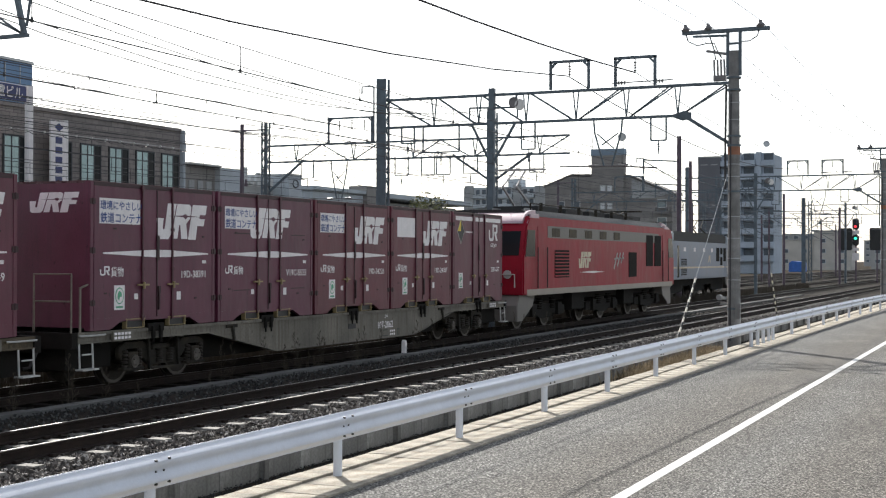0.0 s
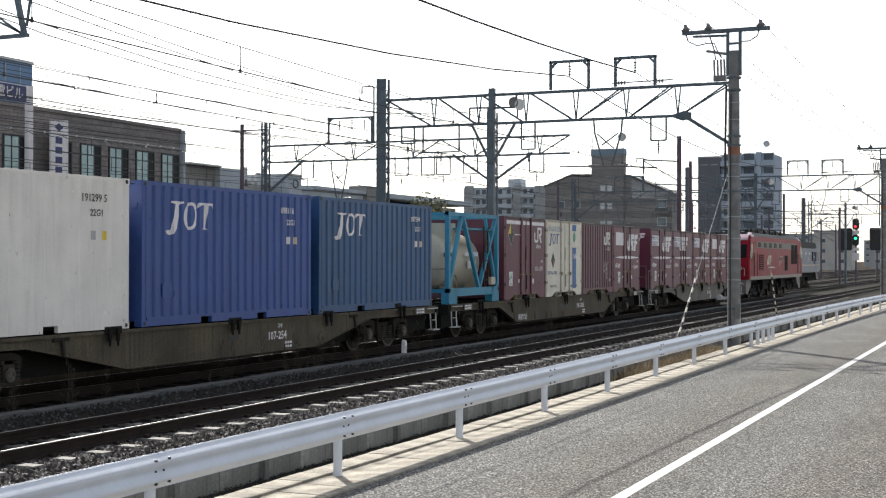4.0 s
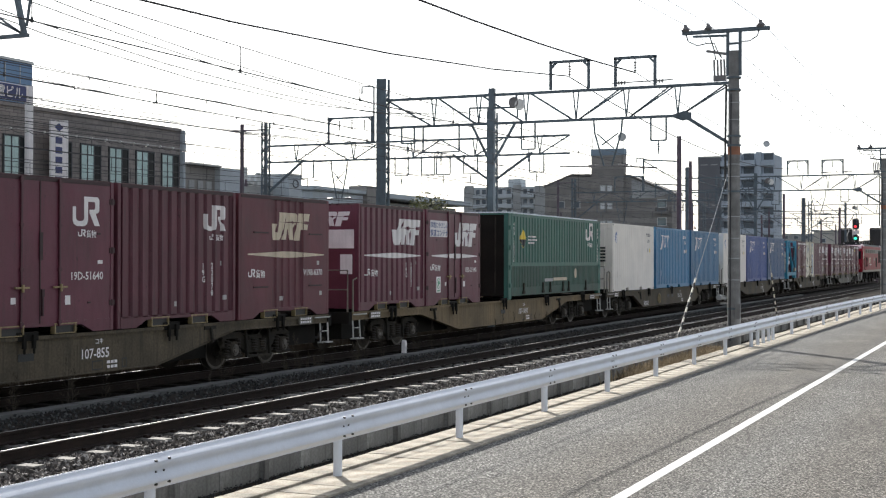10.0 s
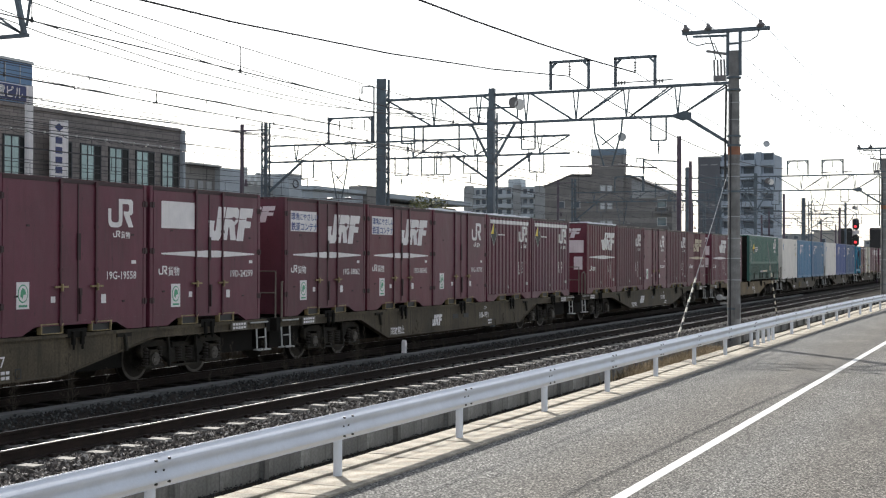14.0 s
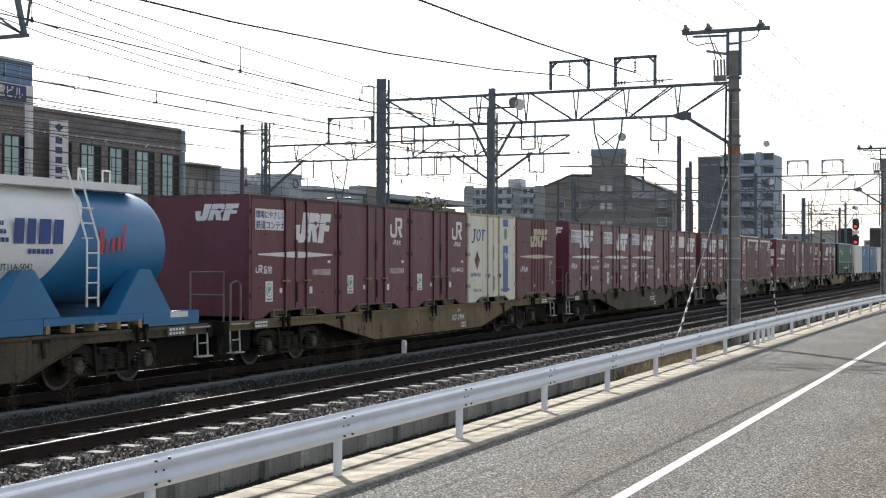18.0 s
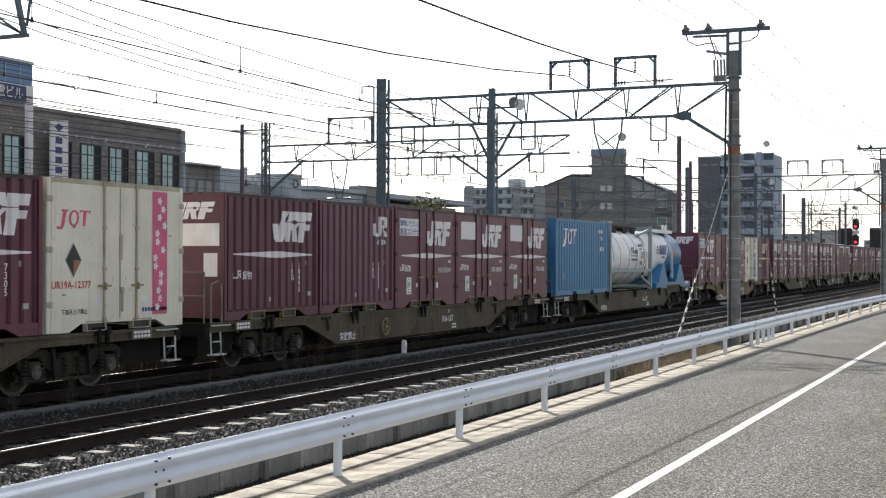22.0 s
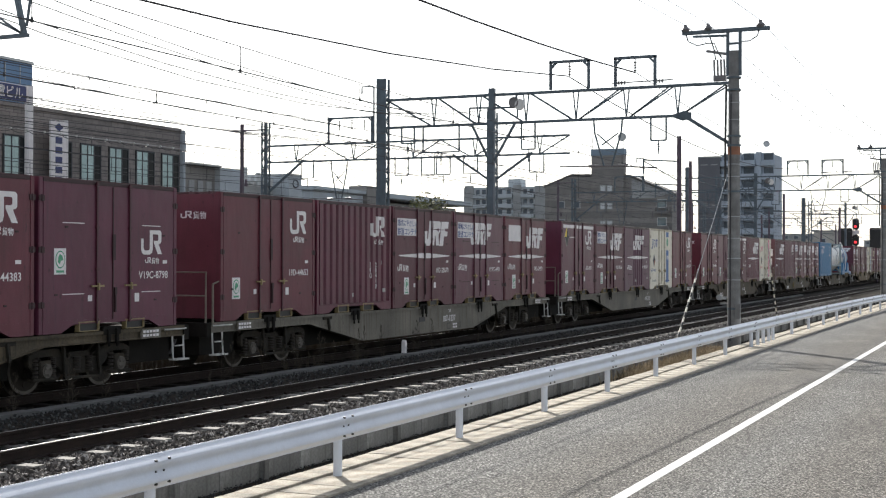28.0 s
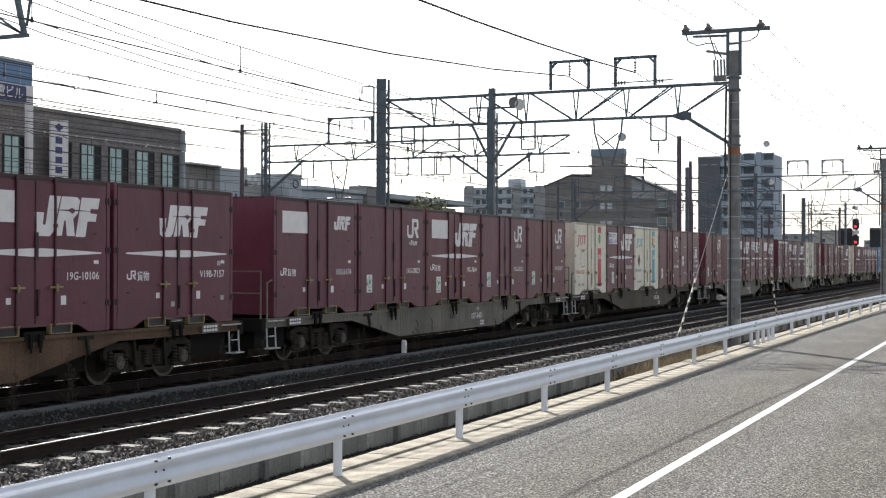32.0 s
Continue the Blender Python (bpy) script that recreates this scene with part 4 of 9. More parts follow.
def wires():
    xs = [-56.6, -6.6, 43.4, 93.0, 143.0, 193.0, 243.0]
    xc = [-35.0, 14.9, 43.4, 93.0, 143.0, 193.0, 243.0]
    for y, zm, zc, sg in ((NEAR_Y, 5.50, 5.16, 0.12), (TRAIN_Y, 5.52, 5.23, 0.06), (19.3, 6.95, 5.1, 0.5)):
        wire("contact wires", [(x, y, zc) for x in xc], 0.0105)
        wire("carrier wires", [(x, y, zm) for x in xc[2:]], 0.007, sg)
        droppers(y, [x for x in xc[2:] if x < 150], zm, zc, sg)
    wire("carrier wires", [(x, NEAR_Y, 0.00063 * x * x - 0.0408 * x + 6.07) for x in (-20, -5, 5, 10, 15, 20, 25, 30, 35, 40, 43.4)], 0.0085)
    wire("carrier wires", [(x, TRAIN_Y, 0.00011 * x * x - 0.0022 * x + 5.464) for x in (-20, 0, 10, 20, 30, 43.4)], 0.0095)
    for x in (9.0, 13.1, 17.9, 22.0, 26.4, 30.8, 35.2, 39.5):
        wire_clamp(x, NEAR_Y, 5.17, 0.00063 * x * x - 0.0408 * x + 6.07 - 5.17)
    for x in (17.2, 21.4, 25.8, 30.4, 34.9, 39.2):
        wire_clamp(x, TRAIN_Y, 5.24, 0.00011 * x * x - 0.0022 * x + 5.464 - 5.24)
    for y, z in ((17.0, 5.25), (20.2, 6.1)):
        wire("feeder wires", [(x, y, z) for x in xc], 0.006, 0.08)
    xf = [-42, 8, 58, 108, 158, 208]
    for y in (24.0, 27.6, 31.0, 34.0):
        wire("contact wires", [(x, y, 5.1) for x in xf], 0.010)
        wire("carrier wires", [(x, y, 6.05) for x in xf], 0.011, 0.5)
        droppers(y, xf[1:4], 6.05, 5.1, 0.5)
    # feeders on the frames above the near gantry
    wire("feeder wires", [(-27.0, 14.3, 8.48), (43.4, 14.3, 8.48)], 0.021, 1.92, "thick dark feeder cable sagging between gantries")
    wire("feeder wires", [(43.4, 14.3, 8.45), (93, 14.3, 8.45), (143, 14.3, 8.45)], 0.02, 0.9)
    wire("feeder wires", [(43.4, 12.0, 8.5), (93, 12.0, 8.45), (143, 12.0, 8.45)], 0.012, 0.7)
    # sagging lines over the yard: y, height curve, from x, to x, radius
    for y, c, x0, x1, r in ((19.5, (0.00272, -0.2059, 11.172), 14.9, 43.4, 0.0135), (18.6, (0.00247, -0.1796, 10.154), 14.9, 43.4, 0.0125),
                            (17.4, (0.00348, -0.2097, 9.559), 14.9, 43.4, 0.0125), (16.6, (0.00515, -0.2756, 9.768), 14.9, 43.4, 0.0115),
                            (20.4, (0.0, -0.0115, 6.52), 14.9, 43.4, 0.009),
                            (24.0, (0.00057, -0.0425, 8.051), 10, 58, 0.011), (24.1, (0.00005, -0.00285, 6.974), 10, 58, 0.010),
                            (27.6, (0.00048, -0.0312, 7.488), 10, 58, 0.009), (12.0, (0.00116, -0.04145, 8.094), 14.9, 43.4, 0.026)):
        wire("feeder wires", [(x0 + (x1 - x0) * i / 6, y, c[0] * (x0 + (x1 - x0) * i / 6) ** 2 + c[1] * (x0 + (x1 - x0) * i / 6) + c[2]) for i in range(7)], r)
    saddle_cable()
    rng = random.Random(31)
    for y, c, x0, x1 in ((24.0, (0.00057, -0.0425, 8.051), 20, 56), (24.1, (0.00005, -0.00285, 6.974), 20, 56), (27.6, (0.00048, -0.0312, 7.488), 22, 56)):
        x = x0 + rng.uniform(0, 3)
        while x < x1:
            wire_clamp(x, y, c[0] * x * x + c[1] * x + c[2] - 0.03, rng.choice((0.08, 0.08, 0.3)))
            x += rng.uniform(2.5, 6.0)
    for x, y, z, d in ((26.2, 24.1, 6.93, 0.34), (33.4, 24.1, 6.93, 0.30)):
        wire_clamp(x, y, z, d)
    for y, z in ((20.9, 6.3), (18.2, 5.9), (22.0, 5.9), (25.4, 6.6), (22.6, 6.75)):
        wire("feeder wires", [(x, y, z) for x in xs], 0.010, 0.6)
    for y, z in ((29.5, 8.9), (30.3, 8.9), (31.3, 8.9), (36.0, 8.5), (26.5, 7.4), (33.0, 7.6)):
        wire("feeder wires", [(x, y, z) for x in xf], 0.011, 0.55)
    for y in (10.3, 9.55, 7.85):
        wire("power lines", [(-6.6, y, 9.95), (43.4, y, 9.95), (93.0, y, 9.95), (143.0, y, 9.95)], 0.009, 0.5)


def stay(p, q, z_guard):
    g = thing("stay_wire", "steel stay wire with a yellow and black striped guard", "stay wire", "stay wires")
    p, q = Vector(p), Vector(q)
    bm = B()
    tube(bm, p, q, 0.010, 6)
    part("cable", bm, "frame_alu", g)
    n = 14
    for k in range(n):
        t0, t1 = 1 - z_guard * (k + 1) / n, 1 - z_guard * k / n
        bm = B()
        tube(bm, p.lerp(q, t0), p.lerp(q, t1), 0.03, 8)
        part("stripe", bm, "cream" if k % 2 else "mark_black", g)


ground()
M["stone_pile"] = island_material("loose_stone", ((0.03, 0.026, 0.024), (0.075, 0.065, 0.056), (0.16, 0.14, 0.125), (0.50, 0.47, 0.43)))
# dark gravel tones; between the tracks they also carry the train's shade
M["stone_dark_shaded"] = island_material("dark_shaded_stone", ((0.010, 0.010, 0.010), (0.024, 0.025, 0.024), (0.048, 0.050, 0.048), (0.11, 0.11, 0.105)))
bed("ballast", NEAR_Y, 0.0, 1, True, raised=True)
trough()
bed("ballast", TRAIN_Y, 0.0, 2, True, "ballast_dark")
for i, y in enumerate((19.4, 23.9, 27.6, 31.2, 35.0)):
    bed("ballast", y, -0.02, 5 + i, False)
sleepers()
stones()
guardrail()
gantry_near(43.4, "dark green steel gantry on a grey concrete pole")
gantry_near(93.0, "dark steel gantry on a concrete pole further along the tracks", 21.85)
gantry_near(143.0, "distant dark steel gantry over the near tracks")
gantry_far(58.0, "dark lattice gantry over the main line tracks")
gantry_far(108.0, "distant lattice gantry over the main line tracks")
gantry_far(158.0, "far lattice gantry over the main line tracks")
cantilever_gantry()
small_masts()
wires()
stay((43.2, 8.9, 4.9), (38.1, 9.35, -0.35), 0.38)
stay((54.6, 9.6, 2.9), (57.0, 9.6, -0.35), 0.62)


# ---- buildings ----
def block(b, x0, x1, y0, y1, z0, z1, material, name="wall", bevel=0.0):
    bm = B()
    box(bm, x0, x1, y0, y1, z0, z1)
    return part(name, bm, material, b, bevel=bevel)


def frame_ring(bm, u0, u1, z0, z1, t, a, b, axis):
    """A rectangular frame of one piece, t thick all round, from a to b along its axis."""
    def at(u, z, w):
        return (u, w, z) if axis == "y" else (w, u, z)
    loops = []
    for w in (a, b):
        for d in (0.0, t):
            loops.append([bm.verts.new(at(u, z, w)) for u, z in ((u0 + d, z0 + d), (u1 - d, z0 + d), (u1 - d, z1 - d), (u0 + d, z1 - d))])
    for p, q in ((0, 1), (3, 2), (2, 0), (1, 3)):
        for k in range(4):
            m = (k + 1) % 4
            bm.faces.new((loops[p][k], loops[p][m], loops[q][m], loops[q][k]))


def window_y(b, x, y, z, w, h, panes=2, pane="curtain", frame="frame_dark"):
    """A window in a wall that faces -y: a frame, its mullions and panes, the last dark as reveal shadow."""
    bm = B()
    frame_ring(bm, x - w / 2 - 0.06, x + w / 2 + 0.06, z - 0.06, z + h + 0.06, 0.1, y - 0.08, y, "y")
    f = part("window", bm, frame, b)
    for k in range(1, panes):
        q = x - w / 2 + w * k / panes
        bm = B()
        box(bm, q - 0.04, q + 0.04, y - 0.075, y, z + 0.03, z + h - 0.03)
        part("mullion", bm, frame, f)
    for k in range(panes):
        a = x - w / 2 + w * k / panes + 0.05
        bm = B()
        box(bm, a, a + w / panes - 0.1, y - 0.05, y - 0.03, z + 0.02, z + h - 0.02)
        # of several panes the last is dark glass, standing in for the reveal's shadow
        part("pane", bm, pane if k < panes - 1 or panes == 1 else "glass_dark", f)


def window_x(b, x, y, z, w, h, pane="glass_blue", frame="frame_alu"):
    """A window in a wall that faces -x."""
    bm = B()
    frame_ring(bm, y - w / 2 - 0.08, y + w / 2 + 0.08, z - 0.08, z + h + 0.08, 0.14, x - 0.12, x, "x")
    f = part("window", bm, frame, b)
    bm = B()
    box(bm, x - 0.05, x - 0.02, y - w / 2 + 0.05, y + w / 2 - 0.05, z, z + h)
    part("pane", bm, pane, f)


def office():
    b = thing("office_building", "brown-grey tiled office block with tall curtained windows", "building")
    block(b, 36, 79.0, 55, 70, -0.7, 11.2, "brick_grey")
    block(b, 35.9, 79.1, 54.9, 70.1, 11.2, 11.45, "brick_grey", "parapet", 0.03)
    block(b, 79.0, 79.3, 54.7, 55.3, -0.7, 11.35, "wall_light", "downpipe", 0.05)
    block(b, 79.1, 79.8, 55.0, 55.6, 9.9, 10.5, "wall_light", "rain_box", 0.04)
    for z in (6.55, 2.9):
        for i in range(8):
            window_y(b, 77.75 - 2.88 * i - (1.2 if i > 4 else 0), 55, z, 1.95, 2.95, 3)
    t = thing("office_tower", "blue clad building with ribbed upper storeys", "building")
    block(t, 60, 81, 70, 88, -0.7, 17.1, "wall_blue")
    block(t, 59.9, 81.1, 69.9, 88.1, 17.1, 17.35, "frame_alu", "parapet", 0.04)
    for k in range(12):
        block(t, 62 + k * 1.6, 62.06 + k * 1.6, 69.96, 70.0, 11, 17.0, "frame_alu", "panel_joint")
    s = thing("roof_sign", "navy sign board with white characters on a white post", "sign")
    block(s, 59.75, 60.2, 51.9, 52.2, -0.7, 12.05, "mark_white", "post", 0.04)
    block(s, 55.0, 59.6, 51.9, 52.05, 11.05, 12.0, "mark_white", "board_edge", 0.02)
    block(s, 55.05, 59.55, 51.87, 51.9, 11.1, 11.95, "sign_navy", "board")
    part_of("lettering", text_mesh("電ビル", 0.72, "mark_white"), s, pose(57.1, 51.85, 11.25))
    v = thing("vertical_sign", "white upright sign with navy bars of lettering", "sign")
    block(v, 64.0, 65.45, 53.85, 54.0, 4.5, 10.6, "mark_white", "board", 0.02)
    block(v, 65.45, 65.6, 53.85, 54.9, 4.5, 10.7, "mark_white", "side_board", 0.02)
    bm = B()
    prism(bm, [(64.3, 10.2), (64.7, 9.95), (65.1, 10.2), (64.7, 10.45)], 53.83, 53.85)
    part("emblem", bm, "sign_navy", v)
    for k in range(8):
        block(v, 64.4, 65.0, 53.83, 53.85, 9.2 - k * 0.6, 9.6 - k * 0.6, "sign_navy", "lettering_bar")


def workshop():
    b = thing("workshop", "low grey industrial buildings with ducts on the roof", "building")
    block(b, 86.8, 91.0, 60, 72, -0.7, 9.55, "wall_tan")
    block(b, 91.0, 94.0, 59.5, 72, -0.7, 9.6, "wall_light")
    block(b, 94.0, 101.8, 61, 72, -0.7, 8.9, "wall_grey")
    block(b, 101.8, 104.0, 59.4, 72, -0.7, 9.65, "wall_light")
    for x in (86.7, 101.7):
        block(b, x, x + (4.4 if x < 90 else 2.4), 59.3, 72.1, 9.6, 9.75, "frame_alu", "parapet", 0.03)
    bm = B()
    pipe(bm, [(102.4, 59.35, 8.9), (102.6, 59.35, 9.2), (103.0, 59.35, 9.25), (103.35, 59.35, 9.0), (103.3, 59.35, 8.7), (102.9, 59.35, 8.55), (102.5, 59.35, 8.7), (102.4, 59.35, 8.9)], 0.05)
    part("wall_emblem", bm, "wall_dark", b)
    for k in range(7):
        x = 94.4 + k * 1.05
        bm = B()
        tube(bm, (x, 60.6, 8.5), (x, 60.6, 9.3 + 0.35 * (k % 3)), 0.22, 10)
        part("vent_stack", bm, "frame_alu", b)
    for k in range(6):
        window_y(b, 95.0 + k * 1.2, 61, 6.2, 0.8, 1.2, 1, "glass_blue", "frame_alu")
    for k in range(3):
        block(b, 87.3 + k * 1.2, 88.0 + k * 1.2, 59.9, 60, 6.5, 8.4, "wall_grey", "louvre")


def hall():
    b = thing("long_hall", "long pale hall with a flat overhanging roof", "building")
    block(b, 134, 152, 75, 95, -0.7, 10.2, "wall_light")
    block(b, 152, 178, 76, 95, -0.7, 9.6, "wall_grey")
    block(b, 133.5, 152.5, 74.5, 95, 10.2, 10.65, "wall_light", "roof", 0.05)
    block(b, 152, 179.5, 74.0, 95, 9.9, 10.6, "wall_light", "roof", 0.05)
    block(b, 146.5, 149.0, 74.4, 77, 8.9, 11.3, "wall_tan", "stair_box", 0.05)
    for k in range(13):
        window_y(b, 153.2 + k * 1.95, 76, 7.4, 1.7, 1.9, 1, "glass_dark", "frame_alu")
    for k in range(8):
        block(b, 135.0 + k * 1.4, 136.0 + k * 1.4, 74.97, 75, 8.1, 8.7, "wall_grey", "louvre")


def apartments():
    b = thing("apartment_block", "pale blue-grey apartment block with rows of balconies", "building")
    x = 380
    block(b, x, x + 20, 132, 159.5, -0.7, 24.4, "wall_light")
    for k, (y0, y1) in enumerate(((132.5, 136), (140.5, 143), (149, 151.5), (156, 159))):
        block(b, x - 0.6, x, y0, y1, -0.7, 25.0 if k % 2 else 24.6, "wall_grey", "stair_tower")
    for z in range(1, 8):
        for y0, y1 in ((136.2, 140.3), (143.2, 148.8), (151.7, 155.8)):
            block(b, x - 1.3, x - 0.1, y0, y1, z * 3.05 - 0.3, z * 3.05 + 0.85, "wall_light", "balcony")
            n = int((y1 - y0) / 1.9)
            for i in range(n):
                window_x(b, x, y0 + (i + 0.5) * (y1 - y0) / n, z * 3.05 + 0.9, 1.4, 1.5, "tower_recess")
    block(b, x + 3, x + 8, 142, 146, 24.4, 27.0, "wall_light", "water_tank")


def gabled():
    b = thing("gabled_building", "tan tiled block with hipped roof line and stair tower", "building")
    x = 235
    bm = B()
    prism(bm, [(58.2, -0.7), (82.2, -0.7), (82.2, 15.8), (77.1, 17.7), (73.0, 17.4), (66.0, 17.3), (58.2, 14.1)], x, x + 6, "x")
    part("wall", bm, "wall_tan", b)
    bm = B()
    for (y0, z0), (y1, z1) in (((82.6, 15.7), (77.0, 17.85)), ((77.0, 17.85), (65.9, 17.45)), ((65.9, 17.45), (57.6, 14.0))):
        prism(bm, [(y0, z0), (y1, z1), (y1, z1 + 0.22), (y0, z0 + 0.22)], x - 0.3, x + 6.2, "x")
    part("roof", bm, "wall_tan", b)
    block(b, x - 0.4, x + 1.2, 67.0, 73.1, -0.7, 21.3, "wall_tan", "stair_tower")
    block(b, x - 0.5, x + 1.3, 66.9, 73.2, 21.3, 22.5, "wall_blue2", "tower_crown", 0.05)
    bm = B()
    tube(bm, (x, 73.0, 22.4), (x, 73.0, 24.6), 0.06, 6)
    tube(bm, (x, 67.2, 22.4), (x, 67.2, 24.0), 0.06, 6)
    part("antenna", bm, "steel", b)
    bm = B()
    tube(bm, (x + 0.2, 67.4, 24.6), (x - 0.2, 67.4, 24.6), 0.75, 16)
    part("dish", bm, "frame_alu", b)
    for z in (4.9, 8.2, 11.5, 14.7):
        for y in (70.9, 69.6):
            window_x(b, x - 0.4, y, z, 0.95, 1.1, "curtain_white", "wall_grey")
        if z < 14:
            block(b, x - 1.0, x, 58.6, 61.0, z - 1.0, z + 0.1, "wall_tan", "balcony")
            window_x(b, x, 60.0, z + 0.2, 1.6, 1.4, "glass_blue")
    bm = B()
    prism(bm, [(58.6, 14.2), (65.6, 16.9), (65.6, 13.4), (61.5, 13.4)], x - 0.12, x, "x")
    part("render_panel", bm, "wall_grey", b)
    for y in (76.0, 79.0):
        for z in (5.2, 8.5, 11.8):
            window_x(b, x, y, z, 1.2, 1.2, "tower_recess", "wall_grey")


def tower():
    b = thing("apartment_tower", "dark tower block with pale balconies on its open side", "building")
    x = 290
    block(b, x, x + 14, 61.2, 66.0, -0.7, 24.6, "wall_dark")
    block(b, x + 1.6, x + 14, 50.2, 61.2, -0.7, 25.3, "tower_wall")
    block(b, x + 0.6, x + 5, 52.5, 53.6, -0.7, 25.6, "tower_wall", "stair_tower")
    block(b, x - 0.1, x + 14.1, 61.1, 66.1, 24.6, 24.9, "wall_grey", "parapet")
    for f in range(8):
        z = 2.2 + f * 2.95
        block(b, x, x + 1.6, 53.7, 61.1, z - 0.25, z + 1.0, "tower_wall", "balcony")
        block(b, x + 0.5, x + 1.6, 49.6, 52.4, z - 0.25, z + 0.9, "tower_wall", "balcony")
        window_x(b, x + 1.6, 51.0, z + 1.0, 2.2, 1.5, "tower_recess", "tower_wall")
        for y, wd in ((55.2, 2.4), (58.9, 3.6)):
            window_x(b, x + 1.6, y, z + 1.0, wd, 1.55, "tower_recess", "tower_wall")
        block(b, x + 0.2, x + 1.6, 56.75, 56.95, z + 1.0, z + 2.7, "tower_wall", "balcony_screen")
        for k in range(2):
            block(b, x - 0.06, x, 61.7 + k * 2.2, 63.2 + k * 2.2, z + 0.1, z + 0.3, "wall_grey", "tile_band")
    bm = B()
    tube(bm, (x + 5, 52.0, 27.6), (x + 4.5, 52.0, 27.7), 0.7, 16)
    part("dish", bm, "frame_alu", b)
    for i, (y0, y1, h, xx) in enumerate(((46.5, 57, 10.6, 400), (57.3, 68, 8.2, 402), (36, 44, 8.0, 430), (30, 35, 14.0, 520), (24, 29, 11.0, 560), (16, 22, 9.0, 600), (60, 90, 12.0, 520), (8, 15, 10.0, 640), (38, 75, 12.0, 700), (14, 36, 15.0, 760))):
        s = thing("town_house", "pale distant town building beside the tracks", "building", "distant town buildings")
        block(s, xx, xx + 12, y0, y1, -0.7, h, "wall_beige" if i < 2 else "wall_light" if i % 2 else "wall_grey")
        block(s, xx - 0.3, xx + 12.3, y0 - 0.3, y1 + 0.3, h, h + 0.35, "wall_grey", "parapet")
        for f in range(int(h // 3)):
            n = max(2, int((y1 - y0) / 3.6))
            for k in range(n):
                window_x(s, xx, y0 + (k + 0.5) * (y1 - y0) / n, 1.4 + f * 3.0, 1.5, 1.1, "tower_recess", "wall_light")


LENS_COVERS = []


def yard_clutter():
    t = thing("tarpaulin_stack", "stack of goods under a bright blue tarpaulin in the yard", "tarpaulin", at=pose(335, 51.5, -0.7))
    bm = B()
    prism(bm, [(-1.9, 0), (1.9, 0), (1.85, 2.3), (1.2, 2.75), (-0.4, 2.6), (-1.8, 2.45)], -2.0, 2.0, "x")
    part("cover", bm, "tarp_blue", t, bevel=0.15)
    h = thing("trackside_hut", "small pale grey equipment hut in the yard", "hut", at=pose(300, 57.5, -0.7))
    block(h, -1.6, 1.6, -1.4, 1.4, 0, 2.5, "wall_grey")
    block(h, -1.9, 1.9, -1.7, 1.7, 2.5, 2.75, "wall_light", "roof", 0.04)
    block(h, -1.63, -1.6, -0.5, 0.4, 0, 2.0, "wall_dark", "door")


def signals():
    x, y = 150.0, 16.95
    s = thing("railway_signal", "slim railway signal mast with two black heads and glowing lenses", "signal", "railway signals")
    for z0, z1, lamps in ((5.55, 6.75, ((5.87, "red_lamp"),)), (3.82, 4.95, ((4.59, "green_lamp"), (4.18, "red_lamp")))):
        bm = B()
        box(bm, x, x + 0.3, y - 0.34, y + 0.34, z0, z1)
        head = part("housing", bm, "mark_black", s, bevel=0.1)
        for z, lens in lamps:
            bm = B()
            tube(bm, (x - 0.004, y, z), (x - 0.03, y, z), 0.135, 16)
            part("lens", bm, lens, head, "glowing green lens" if lens == "green_lamp" else "glowing red lens")
            bm = B()
            prism(bm, [(y + 0.17 * math.cos(t), z + 0.17 * math.sin(t)) for t in (k * math.pi / 8 for k in range(9))] + [(y + 0.15 * math.cos(t), z + 0.15 * math.sin(t)) for t in (k * math.pi / 8 for k in range(8, -1, -1))], x - 0.25, x, "x")
            part("hood", bm, "mark_black", head)
    # added disc that hides whichever lower lens is off; no part of the signal
    bm = B()
    tube(bm, (x - 0.055, y, 0), (x - 0.07, y, 0), 0.15, 16)
    LENS_COVERS.append(part("shutter", bm, "mark_black", s, "black disc added to hide one lens of the lower head"))
    bm = B()
    tube(bm, (x + 0.36, y, -0.7), (x + 0.36, y, 6.6), 0.09, 10)
    part("shaft", bm, "brownpole", s)
    for z0, z1 in ((2.2, 3.0), (3.25, 3.6), (5.05, 5.45)):
        bm = B()
        box(bm, x + 0.2, x + 0.27, y - 0.36, y + 0.36, z0, z1)
        part("board", bm, "mark_white", s, "white number board")
    for y in (18.05, 14.75):
        s = thing("railway_signal", "large dark signal back board on a mast", "signal", "railway signals")
        bm = B()
        box(bm, 150.0, 150.15, y - 0.75, y + 0.75, 3.3, 5.7)
        part("back_board", bm, "mark_black", s, bevel=0.1)
        bm = B()
        tube(bm, (150.3, y, -0.6), (150.3, y, 5.6), 0.08, 10)
        part("shaft", bm, "brownpole", s)


